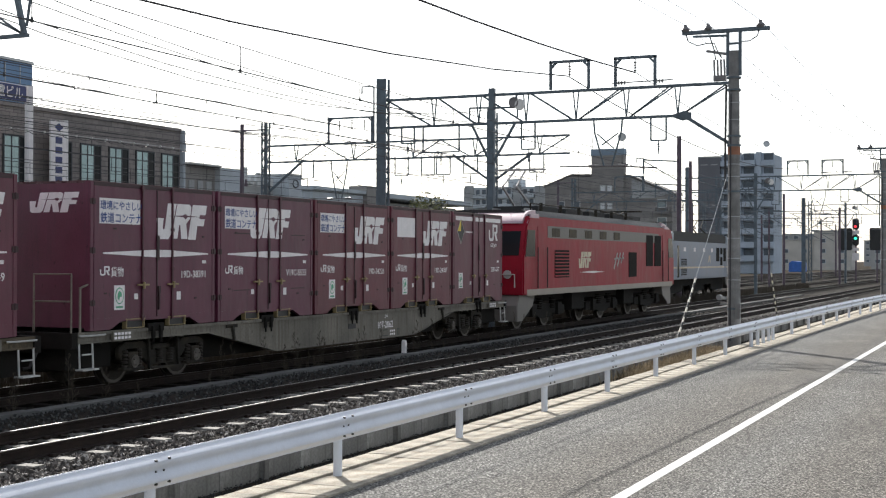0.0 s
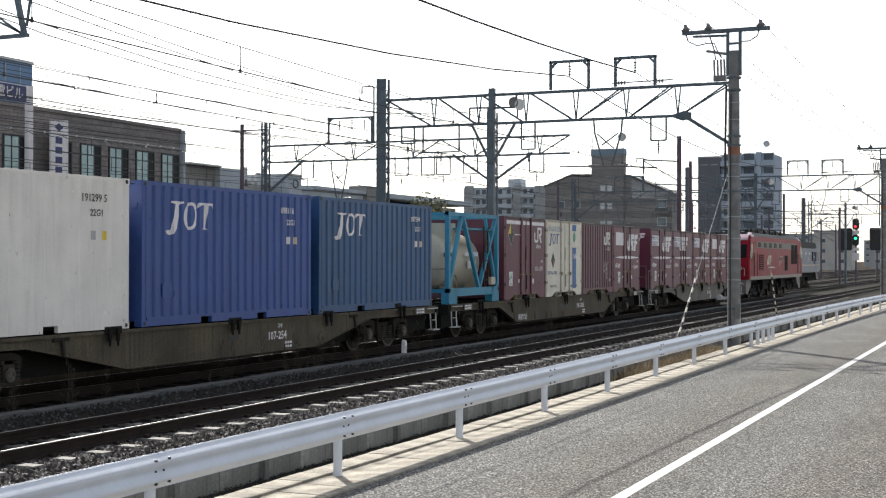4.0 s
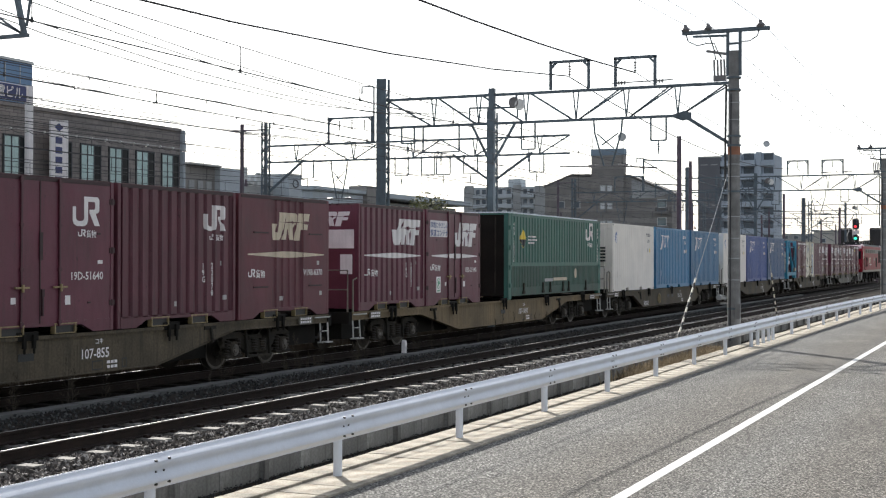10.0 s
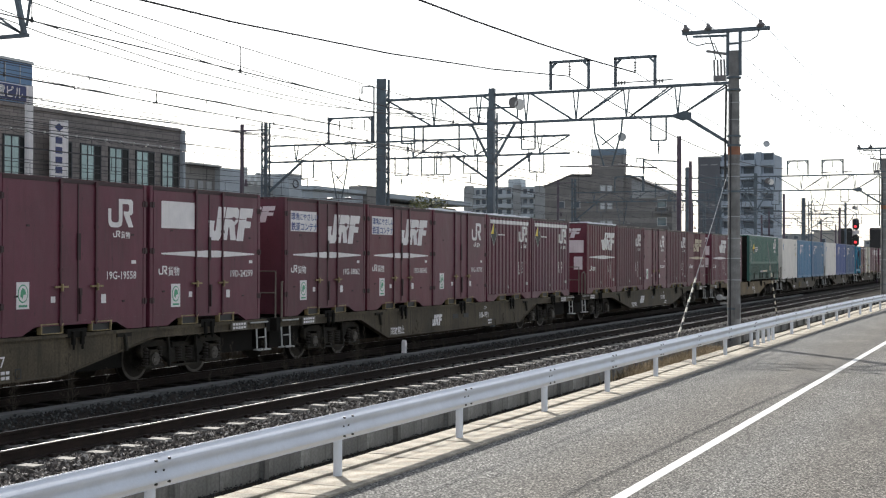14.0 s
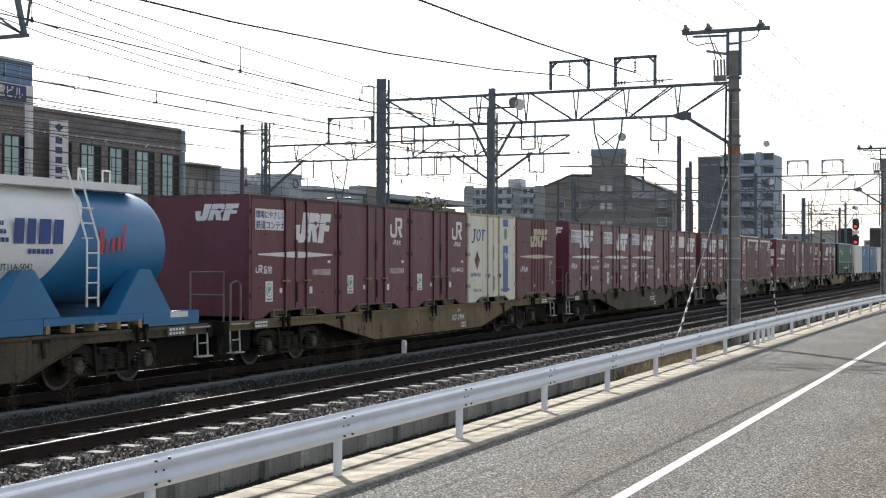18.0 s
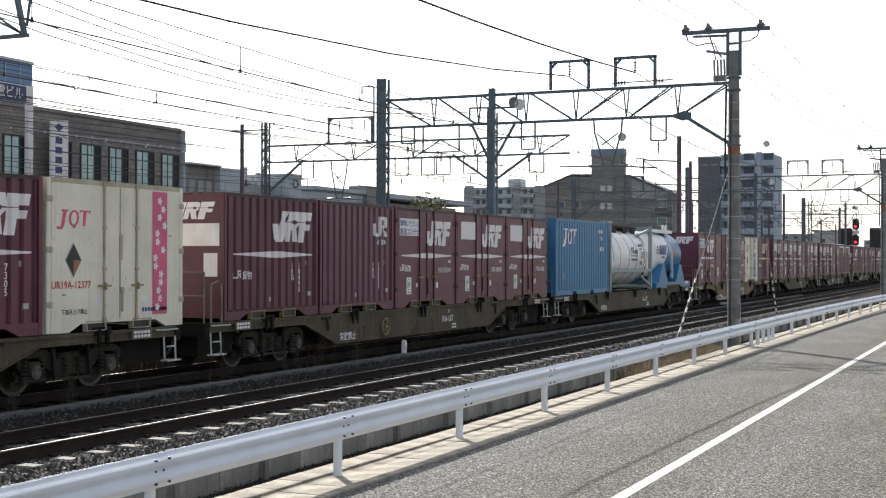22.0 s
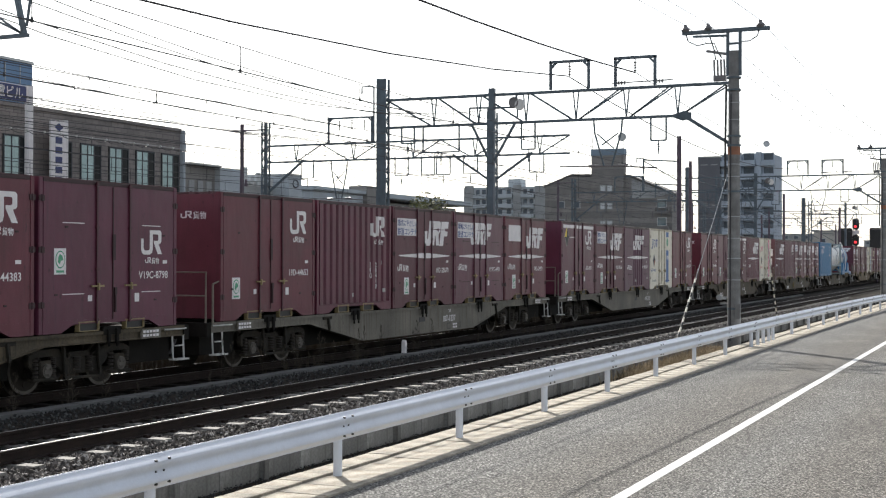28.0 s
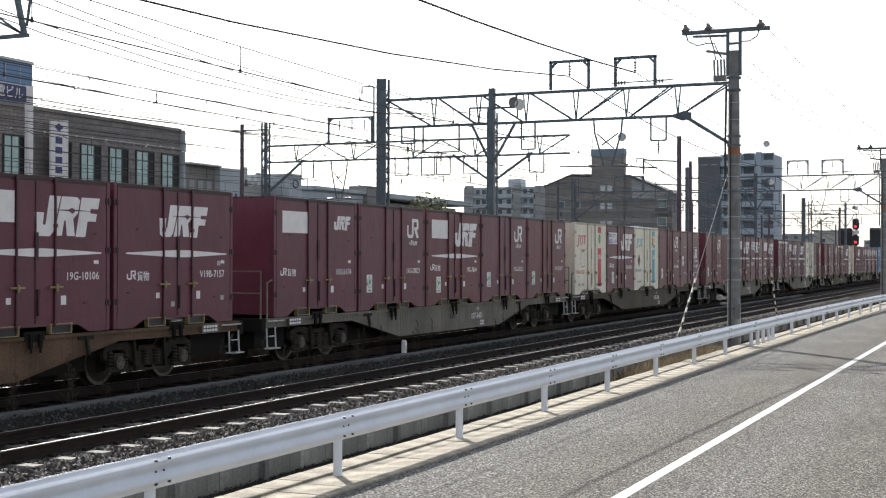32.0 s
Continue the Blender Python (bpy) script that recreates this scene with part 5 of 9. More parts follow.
def bush(name, label, x, y, z, r, n, seed, material="leaf"):
    rng = random.Random(seed)
    b = thing(name, label, "bush")
    bm = B()
    for k in range(5):
        a = rng.random() * 6.28
        tube(bm, (x, y, -0.7), (x + r * 0.6 * math.cos(a), y + r * 0.6 * math.sin(a), z), 0.12, 6, 0.03)
    part("trunk", bm, "weed", b)
    vs, fs = [], []
    for _ in range(n):
        d = Vector((rng.gauss(0, 1), rng.gauss(0, 1), rng.gauss(0, 0.7))).normalized() * r * rng.uniform(0.45, 1.05)
        c = Vector((x, y, z)) + d
        u = Vector((rng.gauss(0, 1), rng.gauss(0, 1), rng.gauss(0, 1))).normalized()
        w = u.orthogonal().normalized()
        s = rng.uniform(0.12, 0.3)
        k = len(vs)
        vs += [tuple(c - u * s), tuple(c + w * s * 0.5), tuple(c + u * s), tuple(c - w * s * 0.5)]
        fs.append((k, k + 1, k + 2, k + 3))
    me = bpy.data.meshes.new("crown")
    me.from_pydata(vs, [], fs)
    me.materials.append(M[material])
    part_of("crown", me, b, label="yellow-green leaves")


office()
workshop()
hall()
apartments()
gabled()
tower()
signals()
yard_clutter()
bush("evergreen_bush", "yellow-green bushy tree crown behind the tracks", 133.0, 60.0, 7.4, 2.3, 900, 2)
bush("evergreen_bush", "dull green shrub beside the hall", 139.0, 62.0, 6.2, 1.8, 500, 5)


# ---- trackside plants and marks ----
def blades(name, label, material, count, place, seed, h0, h1, lean=0.35):
    """Thin upright stalks, each a tapering strip of two quads."""
    rng = random.Random(seed)
    vs, fs = [], []
    for _ in range(count):
        x, y, z = place(rng)
        h, a = rng.uniform(h0, h1), rng.random() * 6.28
        dx, dy = math.cos(a) * lean * h * rng.random(), math.sin(a) * lean * h * rng.random()
        w = rng.uniform(0.004, 0.010)
        b = rng.random() * 3.14
        wx, wy = w * math.cos(b), w * math.sin(b)
        k = len(vs)
        vs += [(x - wx, y - wy, z), (x + wx, y + wy, z), (x + dx * 0.4 + wx, y + dy * 0.4 + wy, z + h * 0.6), (x + dx * 0.4 - wx, y + dy * 0.4 - wy, z + h * 0.6), (x + dx, y + dy, z + h)]
        fs += [(k, k + 1, k + 2, k + 3), (k + 3, k + 2, k + 4)]
    me = bpy.data.meshes.new(name)
    me.from_pydata(vs, [], fs)
    me.materials.append(M[material])
    tagged(new(name, me), label, "grass", kind="stuff")


def seed_weed(x, y, z, h, seed):
    rng = random.Random(seed)
    w = thing("dry_weed", "dead brown weed stalk with side twigs", "weed", "dead weeds beside the train")
    bm = B()
    top = (x + rng.uniform(-0.08, 0.08), y, z + h)
    tube(bm, (x, y, z), top, 0.006, 5, 0.002)
    for k in range(12):
        t = 0.25 + 0.75 * k / 12
        a = rng.uniform(0.6, 1.2) * rng.choice((-1, 1))
        p = Vector((x, y, z)).lerp(Vector(top), t)
        tube(bm, p, p + Vector((math.sin(a), rng.uniform(-0.3, 0.3), math.cos(a))) * h * 0.28 * (1.15 - t), 0.004, 4, 0.001)
        for j in range(3):
            q = p + Vector((math.sin(a), 0, math.cos(a))) * h * 0.28 * (1.15 - t) * (0.5 + 0.2 * j)
            tube(bm, q, q + Vector((rng.uniform(-0.03, 0.03), 0, 0.04)), 0.005, 4, 0.002)
    part("stalk", bm, "weed", w)


blades("dry_grass", "tufts of dry straw-coloured grass by the guardrail", "drygrass", 5200, lambda r: (r.choice((r.gauss(33, 1.2), r.gauss(36.5, 1.2), r.gauss(39.5, 0.8))), r.uniform(8.45, 9.05), ROAD_Z - 0.1), 3, 0.06, 0.32, 0.9)
blades("dead_grass", "thin dead grass between the tracks", "weed", 16000, lambda r: (9 + 60 * r.random() ** 1.4, r.uniform(13.55, 14.7), -0.42), 7, 0.06, 0.30)
blades("dry_grass", "low tufts of dry brown grass behind the cable trough", "drygrass", 7000, lambda r: (9 + 22 * r.random() ** 1.3, r.uniform(13.56, 13.95) + 0.1 * math.sin(r.random() * 40), -0.42), 17, 0.08, 0.34)
blades("dead_grass", "tall dead weeds beyond the freight track", "weed", 48000, lambda r: (9 + 110 * r.random() ** 1.5, r.uniform(17.2, 18.1), -0.6), 9, 0.3, 1.0, 0.2)
for i in range(64):
    rr = random.Random(100 + i)
    seed_weed(12 + 30 * rr.random() ** 1.3, rr.uniform(13.58, 14.0), -0.42, rr.uniform(0.45, 1.15), 200 + i)


def distance_post():
    p = thing("distance_post", "small white trackside marker post with a black mark", "marker post", at=pose(29.0, 13.72, -0.40))
    bm = B()
    prism(bm, [(-0.055, 0), (0.055, 0), (0.055, 0.62), (0.0, 0.67), (-0.055, 0.62)], -0.05, 0.05)
    part("post", bm, "mark_white", p, bevel=0.008)
    bm = B()
    box(bm, -0.02, 0.02, -0.054, -0.05, 0.28, 0.52)
    part("mark", bm, "mark_grey", p)


def pole_box():
    p = thing("junction_box", "small white lamp and box strapped to the concrete pole", "junction box")
    bm = B()
    tube(bm, (43.05, 9.06, 1.0), (42.92, 9.1, 1.0), 0.09, 14)
    box(bm, 43.08, 43.25, 8.9, 9.02, 0.93, 1.02)
    part("lamp", bm, "frame_alu", p)
    bm = B()
    box(bm, 43.12, 43.25, 8.45, 8.6, 0.3, 0.8)
    bar(bm, (43.2, 8.9, 0.8), (43.0, 9.05, 0.8), 0.06)
    part("box", bm, "pole", p)


distance_post()
pole_box()


# ---- the freight train ----
CL, CW, CH, GAP = 3.715, 2.45, 2.5, 0.096
PITCH = 20.408
SIDE = -CW / 2
MOVERS = []      # (object, x at the start, y, z, travel)
WHEELSETS = []   # (object, local x, radius, travel)


def run(t):
    """How far the train has gone after t seconds."""
    return 8.9058 * t + 0.02177 * t * t + 0.000142 * t ** 3


def ahead(t):
    """How far the light engine on the next track has gone."""
    return 10.2 * t


def poly(name, pts, material, parent, y=SIDE - 0.004, corr=None, label="", hole=None):
    """A painted mark on a side wall; on a corrugated wall it follows the folds."""
    bm = B()
    vs = [bm.verts.new((x, 0, z)) for x, z in pts]
    bm.faces.new(vs)
    bm.normal_update()
    bmesh.ops.triangulate(bm, faces=bm.faces[:])
    if corr:
        brk, fun = corr
        lo, hi = min(p[0] for p in pts), max(p[0] for p in pts)
        for b in brk:
            if lo < b < hi:
                bmesh.ops.bisect_plane(bm, geom=bm.verts[:] + bm.edges[:] + bm.faces[:], plane_co=(b, 0, 0), plane_no=(1, 0, 0))
        for v in bm.verts:
            v.co.y = fun(v.co.x) - 0.004
    else:
        for v in bm.verts:
            v.co.y = y
    bm.normal_update()
    if sum(f.normal.y * f.calc_area() for f in bm.faces) > 0:
        bmesh.ops.reverse_faces(bm, faces=bm.faces)
    me = bpy.data.meshes.new(name)
    bm.to_mesh(me)
    bm.free()
    me.materials.append(M[material])
    return part_of(name, me, parent, label=label)


def fit_pts(pts, x, z, w, h, slant=0.0):
    return [(x + u * w + slant * v * h, z + v * h) for u, v in pts]


def rect(x0, x1, z0, z1):
    return [(x0, z0), (x1, z0), (x1, z1), (x0, z1)]


HOOK = [(0.0, 0.58), (0.135, 0.58), (0.115, 0.30), (0.135, 0.265), (0.155, 0.30), (0.215, 1.0), (0.385, 1.0), (0.27, 0.12), (0.22, 0.0), (0.05, 0.0), (0.01, 0.08)]
BLOCK_A = [(0.28, 0.02), (0.40, 0.02), (0.435, 0.40), (0.455, 0.40), (0.475, 0.02), (0.60, 0.02), (0.575, 0.45), (0.65, 0.60), (0.680, 0.92), (0.64, 1.0), (0.40, 1.0)]
BLOCK_B = [(0.61, 0.0), (0.765, 0.0), (0.80, 0.40), (0.93, 0.40), (0.955, 0.60), (0.84, 0.61), (0.85, 0.72), (0.97, 0.72), (1.0, 1.0), (0.705, 1.0)]
SLIT = [(0.21, 0.65), (0.50, 0.678), (0.555, 0.73), (0.60, 0.678), (0.93, 0.662), (0.60, 0.642), (0.56, 0.57), (0.51, 0.638)]


def big_mark(c, x, z, w, h, material="mark_white", ground_mat="maroon", corr=None, y=SIDE - 0.004):
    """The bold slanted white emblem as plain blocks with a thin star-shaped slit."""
    a = poly("emblem", fit_pts(HOOK, x, z, w * 1.03, h), material, c, y, corr)
    poly("emblem_block", fit_pts(BLOCK_A, x, z, w * 1.03, h), material, a, y, corr)
    poly("emblem_block", fit_pts(BLOCK_B, x, z, w * 1.03, h), material, a, y, corr)
    poly("emblem_slit", fit_pts(SLIT, x, z, w * 1.03, h), ground_mat, a, y - 0.003, (corr[0], lambda q: corr[1](q) - 0.003) if corr else None)


def spear(c, corr=None, material="mark_white", x0=-1.52, x1=1.62, z=1.30):
    poly("stripe", [(x0, z - 0.012), (-0.1, z - 0.065), (0.3, z - 0.065), (x1, z - 0.012), (x1, z + 0.012), (0.3, z + 0.065), (-0.1, z + 0.065), (x0, z + 0.012)], material, c, corr=corr, label="white spear-shaped stripe")


HOOK_R = [(0.0, 0.65), (0.12, 0.65), (0.12, 0.28), (0.15, 0.20), (0.21, 0.17), (0.34, 0.17), (0.40, 0.20), (0.42, 0.27), (0.42, 1.0), (0.57, 1.0), (0.57, 0.22), (0.53, 0.07), (0.43, 0.0), (0.14, 0.0), (0.04, 0.07), (0.0, 0.2)]
BLOCK_R = [(0.57, 0.83), (0.57, 1.0), (0.93, 1.0), (1.0, 0.92), (1.0, 0.54), (0.95, 0.46), (0.86, 0.44), (1.02, 0.02), (0.82, 0.02), (0.62, 0.47), (0.62, 0.57), (0.80, 0.57), (0.84, 0.62), (0.84, 0.79), (0.80, 0.83)]


def round_mark(c, x, z, s, material="mark_white", corr=None, h=None):
    """The smaller two-piece emblem: a hook and an open block, with a short bar below."""
    h = h or s * 0.72
    a = poly("emblem", fit_pts(HOOK_R, x, z, s, h), material, c, corr=corr)
    poly("emblem_block", fit_pts(BLOCK_R, x, z, s, h), material, a, corr=corr)
    freight_word(a, x + 0.2 * s, z - 0.25 * s, 0.66 * s, 0.17 * s, material, corr)


def freight_word(c, x, z, w, h, material="mark_white", corr=None):
    """A small line of writing: the emblem in small, then two characters."""
    a = poly("lettering", fit_pts(HOOK_R, x, z, w * 0.42, h), material, c, corr=corr)
    poly("lettering", fit_pts(BLOCK_R, x, z, w * 0.42, h), material, c, corr=corr)
    part_of("lettering", text_mesh("貨物", h * 1.12, material), c, pose(x + w * 0.46, SIDE - 0.006, z - h * 0.04))


def word_bars(c, x, z, w, h, n, material="mark_white", corr=None, y=SIDE - 0.004):
    a = None
    for k in range(n):
        ob = poly("lettering_bar", rect(x + w * k / n, x + w * (k + 0.78) / n, z, z + h), material, a or c, y, corr)
        a = a or ob


def sticker(c, x, z, material="mark_white", corr=None):
    a = poly("sticker", rect(x, x + 0.29, z, z + 0.42), material, c, corr=corr, label="pale sticker with a green round tree emblem")
    ring = [(x + 0.145 + 0.118 * math.cos(t), z + 0.24 + 0.145 * math.sin(t)) for t in (k * math.pi / 8 for k in range(16))]
    sh = (corr[0], lambda q: corr[1](q) - 0.003) if corr else None
    poly("emblem", ring, "mark_green", a, SIDE - 0.007, sh)
    sh2 = (corr[0], lambda q: corr[1](q) - 0.006) if corr else None
    poly("emblem", [(x + 0.145 + 0.100 * math.cos(t), z + 0.24 + 0.125 * math.sin(t)) for t in (k * math.pi / 8 for k in range(16))], material, a, SIDE - 0.010, sh2)
    poly("emblem", [(x + 0.08, z + 0.20), (x + 0.13, z + 0.16), (x + 0.15, z + 0.22), (x + 0.21, z + 0.23), (x + 0.19, z + 0.30), (x + 0.13, z + 0.33), (x + 0.09, z + 0.28)], "mark_green", a, SIDE - 0.013, (corr[0], lambda q: corr[1](q) - 0.009) if corr else None)
    poly("emblem", rect(x + 0.05, x + 0.24, z + 0.03, z + 0.065), "mark_green", a, SIDE - 0.007, sh)


def lettering(c, body, x, z, size, material="mark_white", y=SIDE - 0.005, stack=False):
    part_of("lettering", text_mesh(body, size, material, stack), c, pose(x, y, z))


def end_marks(c, panel):
    """Paint on the rear end wall: an emblem, and on some a white panel and a sticker."""
    e = part_of("end_emblem_base", mesh_of_rect(-1.0, 1.17, 0.4, 2.36), c, pose(-(CL / 2 - 1.225 - 0.010), 0, 0, 0, 0, -90))
    if panel == "word":
        freight_word(e, 0.3, 2.0, 0.62, 0.14)
        return
    big_mark(e, -0.05, 1.98, 1.02, 0.34)
    if panel == "panel":
        poly("blank_panel", rect(0.02, 1.10, 1.46, 1.90), "mark_white", e, label="blank white panel")
        poly("sticker", rect(0.74, 1.06, 0.86, 1.32), "mark_white", e)


def mesh_of_rect(x0, x1, z0, z1):
    bm = B()
    box(bm, x0, x1, SIDE + 0.004, SIDE + 0.03, z0, z1)
    return mesh_of(bm, "end_panel", "maroon")


def slogan(c):
    a = poly("slogan_panel", rect(-1.62, -0.50, 1.80, 2.23), "mark_white", c, label="white panel with blue Japanese lettering")
    part_of("lettering", text_mesh("環境にやさしい", 0.166, "mark_blue"), a, pose(-1.60, SIDE - 0.008, 2.05))
    part_of("lettering", text_mesh("鉄道コンテナ", 0.19, "mark_blue"), a, pose(-1.60, SIDE - 0.008, 1.83))


def base_frame(c, paint, trim, L=CL, H=CH, pocket="brass", pockets=(-0.62, 0.62), skirt=True):
    """Corner posts, rails, stepped skirt and fork pockets shared by the small containers."""
    hl, hw = L / 2, CW / 2
    for sx in (-1, 1):
        for sy in (-1, 1):
            bm = B()
            x0, x1 = sorted((sx * hl, sx * (hl - 0.10)))
            y0, y1 = sorted((sy * hw, sy * (hw - 0.12)))
            box(bm, x0, x1, y0, y1, 0, H)
            part("corner_post", bm, paint, c, bevel=0.01)
    for sy in (-1, 1):
        y0, y1 = sorted((sy * hw, sy * (hw - 0.08)))
        bm = B()
        box(bm, -hl + 0.1, hl - 0.1, y0, y1, H - 0.07, H - 0.005)
        part("top_rail", bm, trim, c, bevel=0.008)
        bm = B()
        a, b, d, e = hl - 0.1, 1.02, 0.78, 0.32
        prism(bm, [(-a, 0.0), (-b - 0.3, 0.0), (-b, 0.13), (b, 0.13), (b + 0.3, 0.0), (a, 0.0), (a, 0.20), (-a, 0.20)], y0, y1)
        part("bottom_rail", bm, paint, c)
        for px in pockets:
            bm = B()
            for q in (-1, 1):
                box(bm, px + q * 0.25 - 0.012, px + q * 0.25 + 0.012, y0 - 0.006, y1 + 0.006, 0.0, 0.17)
            box(bm, px - 0.28, px + 0.28, y0 - 0.006, y1 + 0.006, 0.148, 0.168)
            box(bm, px - 0.26, px + 0.26, y0 - 0.006, y1 + 0.006, 0.0, 0.014)
            fp = part("fork_pocket", bm, pocket, c, "pocket frame with chipped yellow paint")
            bm = B()
            box(bm, px - 0.24, px + 0.24, y0 + 0.03, y1 - 0.01, 0.012, 0.15)
            if sy < 0:
                part("pocket_hole", bm, "mark_black", fp)
            else:
                bm.free()
    bm = B()
    box(bm, -hl + 0.05, hl - 0.05, -hw + 0.1, hw - 0.1, 0.14, 0.22)
    part("floor", bm, "under", c)
    bm = B()
    box(bm, -hl + 0.02, hl - 0.02, -hw + 0.02, hw - 0.02, H - 0.03, H + 0.012)
    part("roof", bm, "roof_gloss" if trim == "maroon_dark" else trim, c, bevel=0.012)
    for sx in (-1, 1):
        bm = B()
        x0, x1 = sorted((sx * (hl - 0.012), sx * (hl - 0.05)))
        box(bm, x0, x1, -hw + 0.1, hw - 0.1, 0.05, H - 0.03)
        part("end_wall", bm, paint, c)
    bm = B()
    for sx in (-1, 1):
        for px in (-0.75, -0.4, 0, 0.4, 0.75):
            tube(bm, (sx * (hl - 0.1), px * 1.2, H + 0.012), (sx * (hl - 0.1), px * 1.2, H + 0.03), 0.02, 6)
    part("roof_rivet", bm, trim, c)


def door_side(c, paint, trim, L=CL, H=CH, rods="maroon_rod"):
    """A flat side with a double door: wide left leaf, narrow middle leaf, right leaf, lock rods and hinges."""
    hl = L / 2
    cuts = [-hl + 0.1, -0.44, 0.45, hl - 0.1]
    for s in (-1, 1):
        for a, b in zip(cuts, cuts[1:]):
            bm = B()
            y0, y1 = sorted((s * (CW / 2), s * (CW / 2 - 0.05)))
            box(bm, a + 0.006, b - 0.006, y0, y1, 0.20, H - 0.07)
            part("door_leaf", bm, paint, c, bevel=0.006)
    for x in (-0.44, 0.45):
        bm = B()
        box(bm, x - 0.022, x + 0.022, SIDE - 0.03, SIDE, 0.12, H - 0.01)
        for z in (0.16, 1.0, 1.7, H - 0.1):
            box(bm, x - 0.04, x + 0.04, SIDE - 0.04, SIDE, z, z + 0.06)
        part("lock_rod", bm, rods, c, bevel=0.006)
        bm = B()
        box(bm, x - 0.16, x + 0.16, SIDE - 0.05, SIDE - 0.02, 0.735, 0.765)
        tube(bm, (x, SIDE - 0.055, 0.68), (x, SIDE - 0.055, 0.80), 0.022, 8)
        part("latch_handle", bm, "brass", c, "worn brass-coloured latch handle")
    bm = B()
    box(bm, -0.012, 0.012, SIDE - 0.012, SIDE, 0.18, H - 0.08)
    part("door_seal", bm, trim, c)
    bm = B()
    box(bm, -0.03, 0.05, SIDE - 0.028, SIDE, 1.18, 1.62)
    part("door_stop", bm, trim, c, bevel=0.006)
    bm = B()
    prism(bm, [(0.03, 0.30), (0.06, 0.30), (0.06, 0.60), (0.078, 0.60), (0.078, 0.72), (0.02, 0.72), (0.02, 0.60), (0.03, 0.60)], SIDE - 0.035, SIDE)
    part("padlock_hasp", bm, trim, c)
    bm = B()
    box(bm, -0.07, 0.07, SIDE - 0.010, SIDE, 0, 0.09)
    tube(bm, (0, SIDE - 0.01, -0.01), (0, SIDE - 0.01, 0.10), 0.014, 8)
    pin = mesh_of(bm, "hinge", trim)
    for x in (-hl + 0.06, hl - 0.06):
        for z in (0.42, 1.30, 2.12):
            part_of("hinge", pin, c, pose(x, 0, z))
    bm = B()
    for x, z in ((-1.45, 0.62), (-1.2, 1.72), (1.45, 1.62), (1.2, 0.48)):
        box(bm, x - 0.035, x + 0.035, SIDE - 0.01, SIDE, z - 0.015, z + 0.015)
    part("eyelet", bm, trim, c)
    for x, z, w, h in ((-0.66, 0.50, 0.11, 0.10), (0.60, 0.46, 0.13, 0.15), (1.42, 1.12, 0.13, 0.06)):
        poly("notice", rect(x, x + w, z, z + h), "mark_white", c)


def corrugation(L, pitch, depth, margin=0.14):
    """Break points and depth of a folded wall along its length."""
    hl = L / 2 - margin
    n = max(1, round(2 * hl / pitch))
    p = 2 * hl / n
    xs, ys = [-hl], [SIDE]
    for i in range(n):
        a = -hl + i * p
        xs += [a + 0.55 * p, a + 0.65 * p, a + 0.90 * p, a + p]
        ys += [SIDE, SIDE + depth, SIDE + depth, SIDE]
    return xs, ys, (xs, lambda q: float(np.interp(q, xs, ys)))


def folded_sides(c, paint, L, z0, z1, pitch, depth, margin=0.14, name="side_wall"):
    xs, ys, corr = corrugation(L, pitch, depth, margin)
    for s in (1, -1):
        bm = B()
        outer = [(x, y * s) for x, y in zip(xs, ys)]
        inner = [(x, (y + 0.06) * s) for x, y in zip(xs, ys)]
        prism(bm, outer + inner[::-1], z0, z1, "z")
        part(name, bm, paint, c)
    return corr


def notices(c, corr=None):
    for x, z in ((1.3, 1.08), (1.42, 0.42), (-0.2, 0.34)):
        poly("notice", rect(x, x + 0.11, z, z + 0.09), "mark_grey", c, corr=corr)


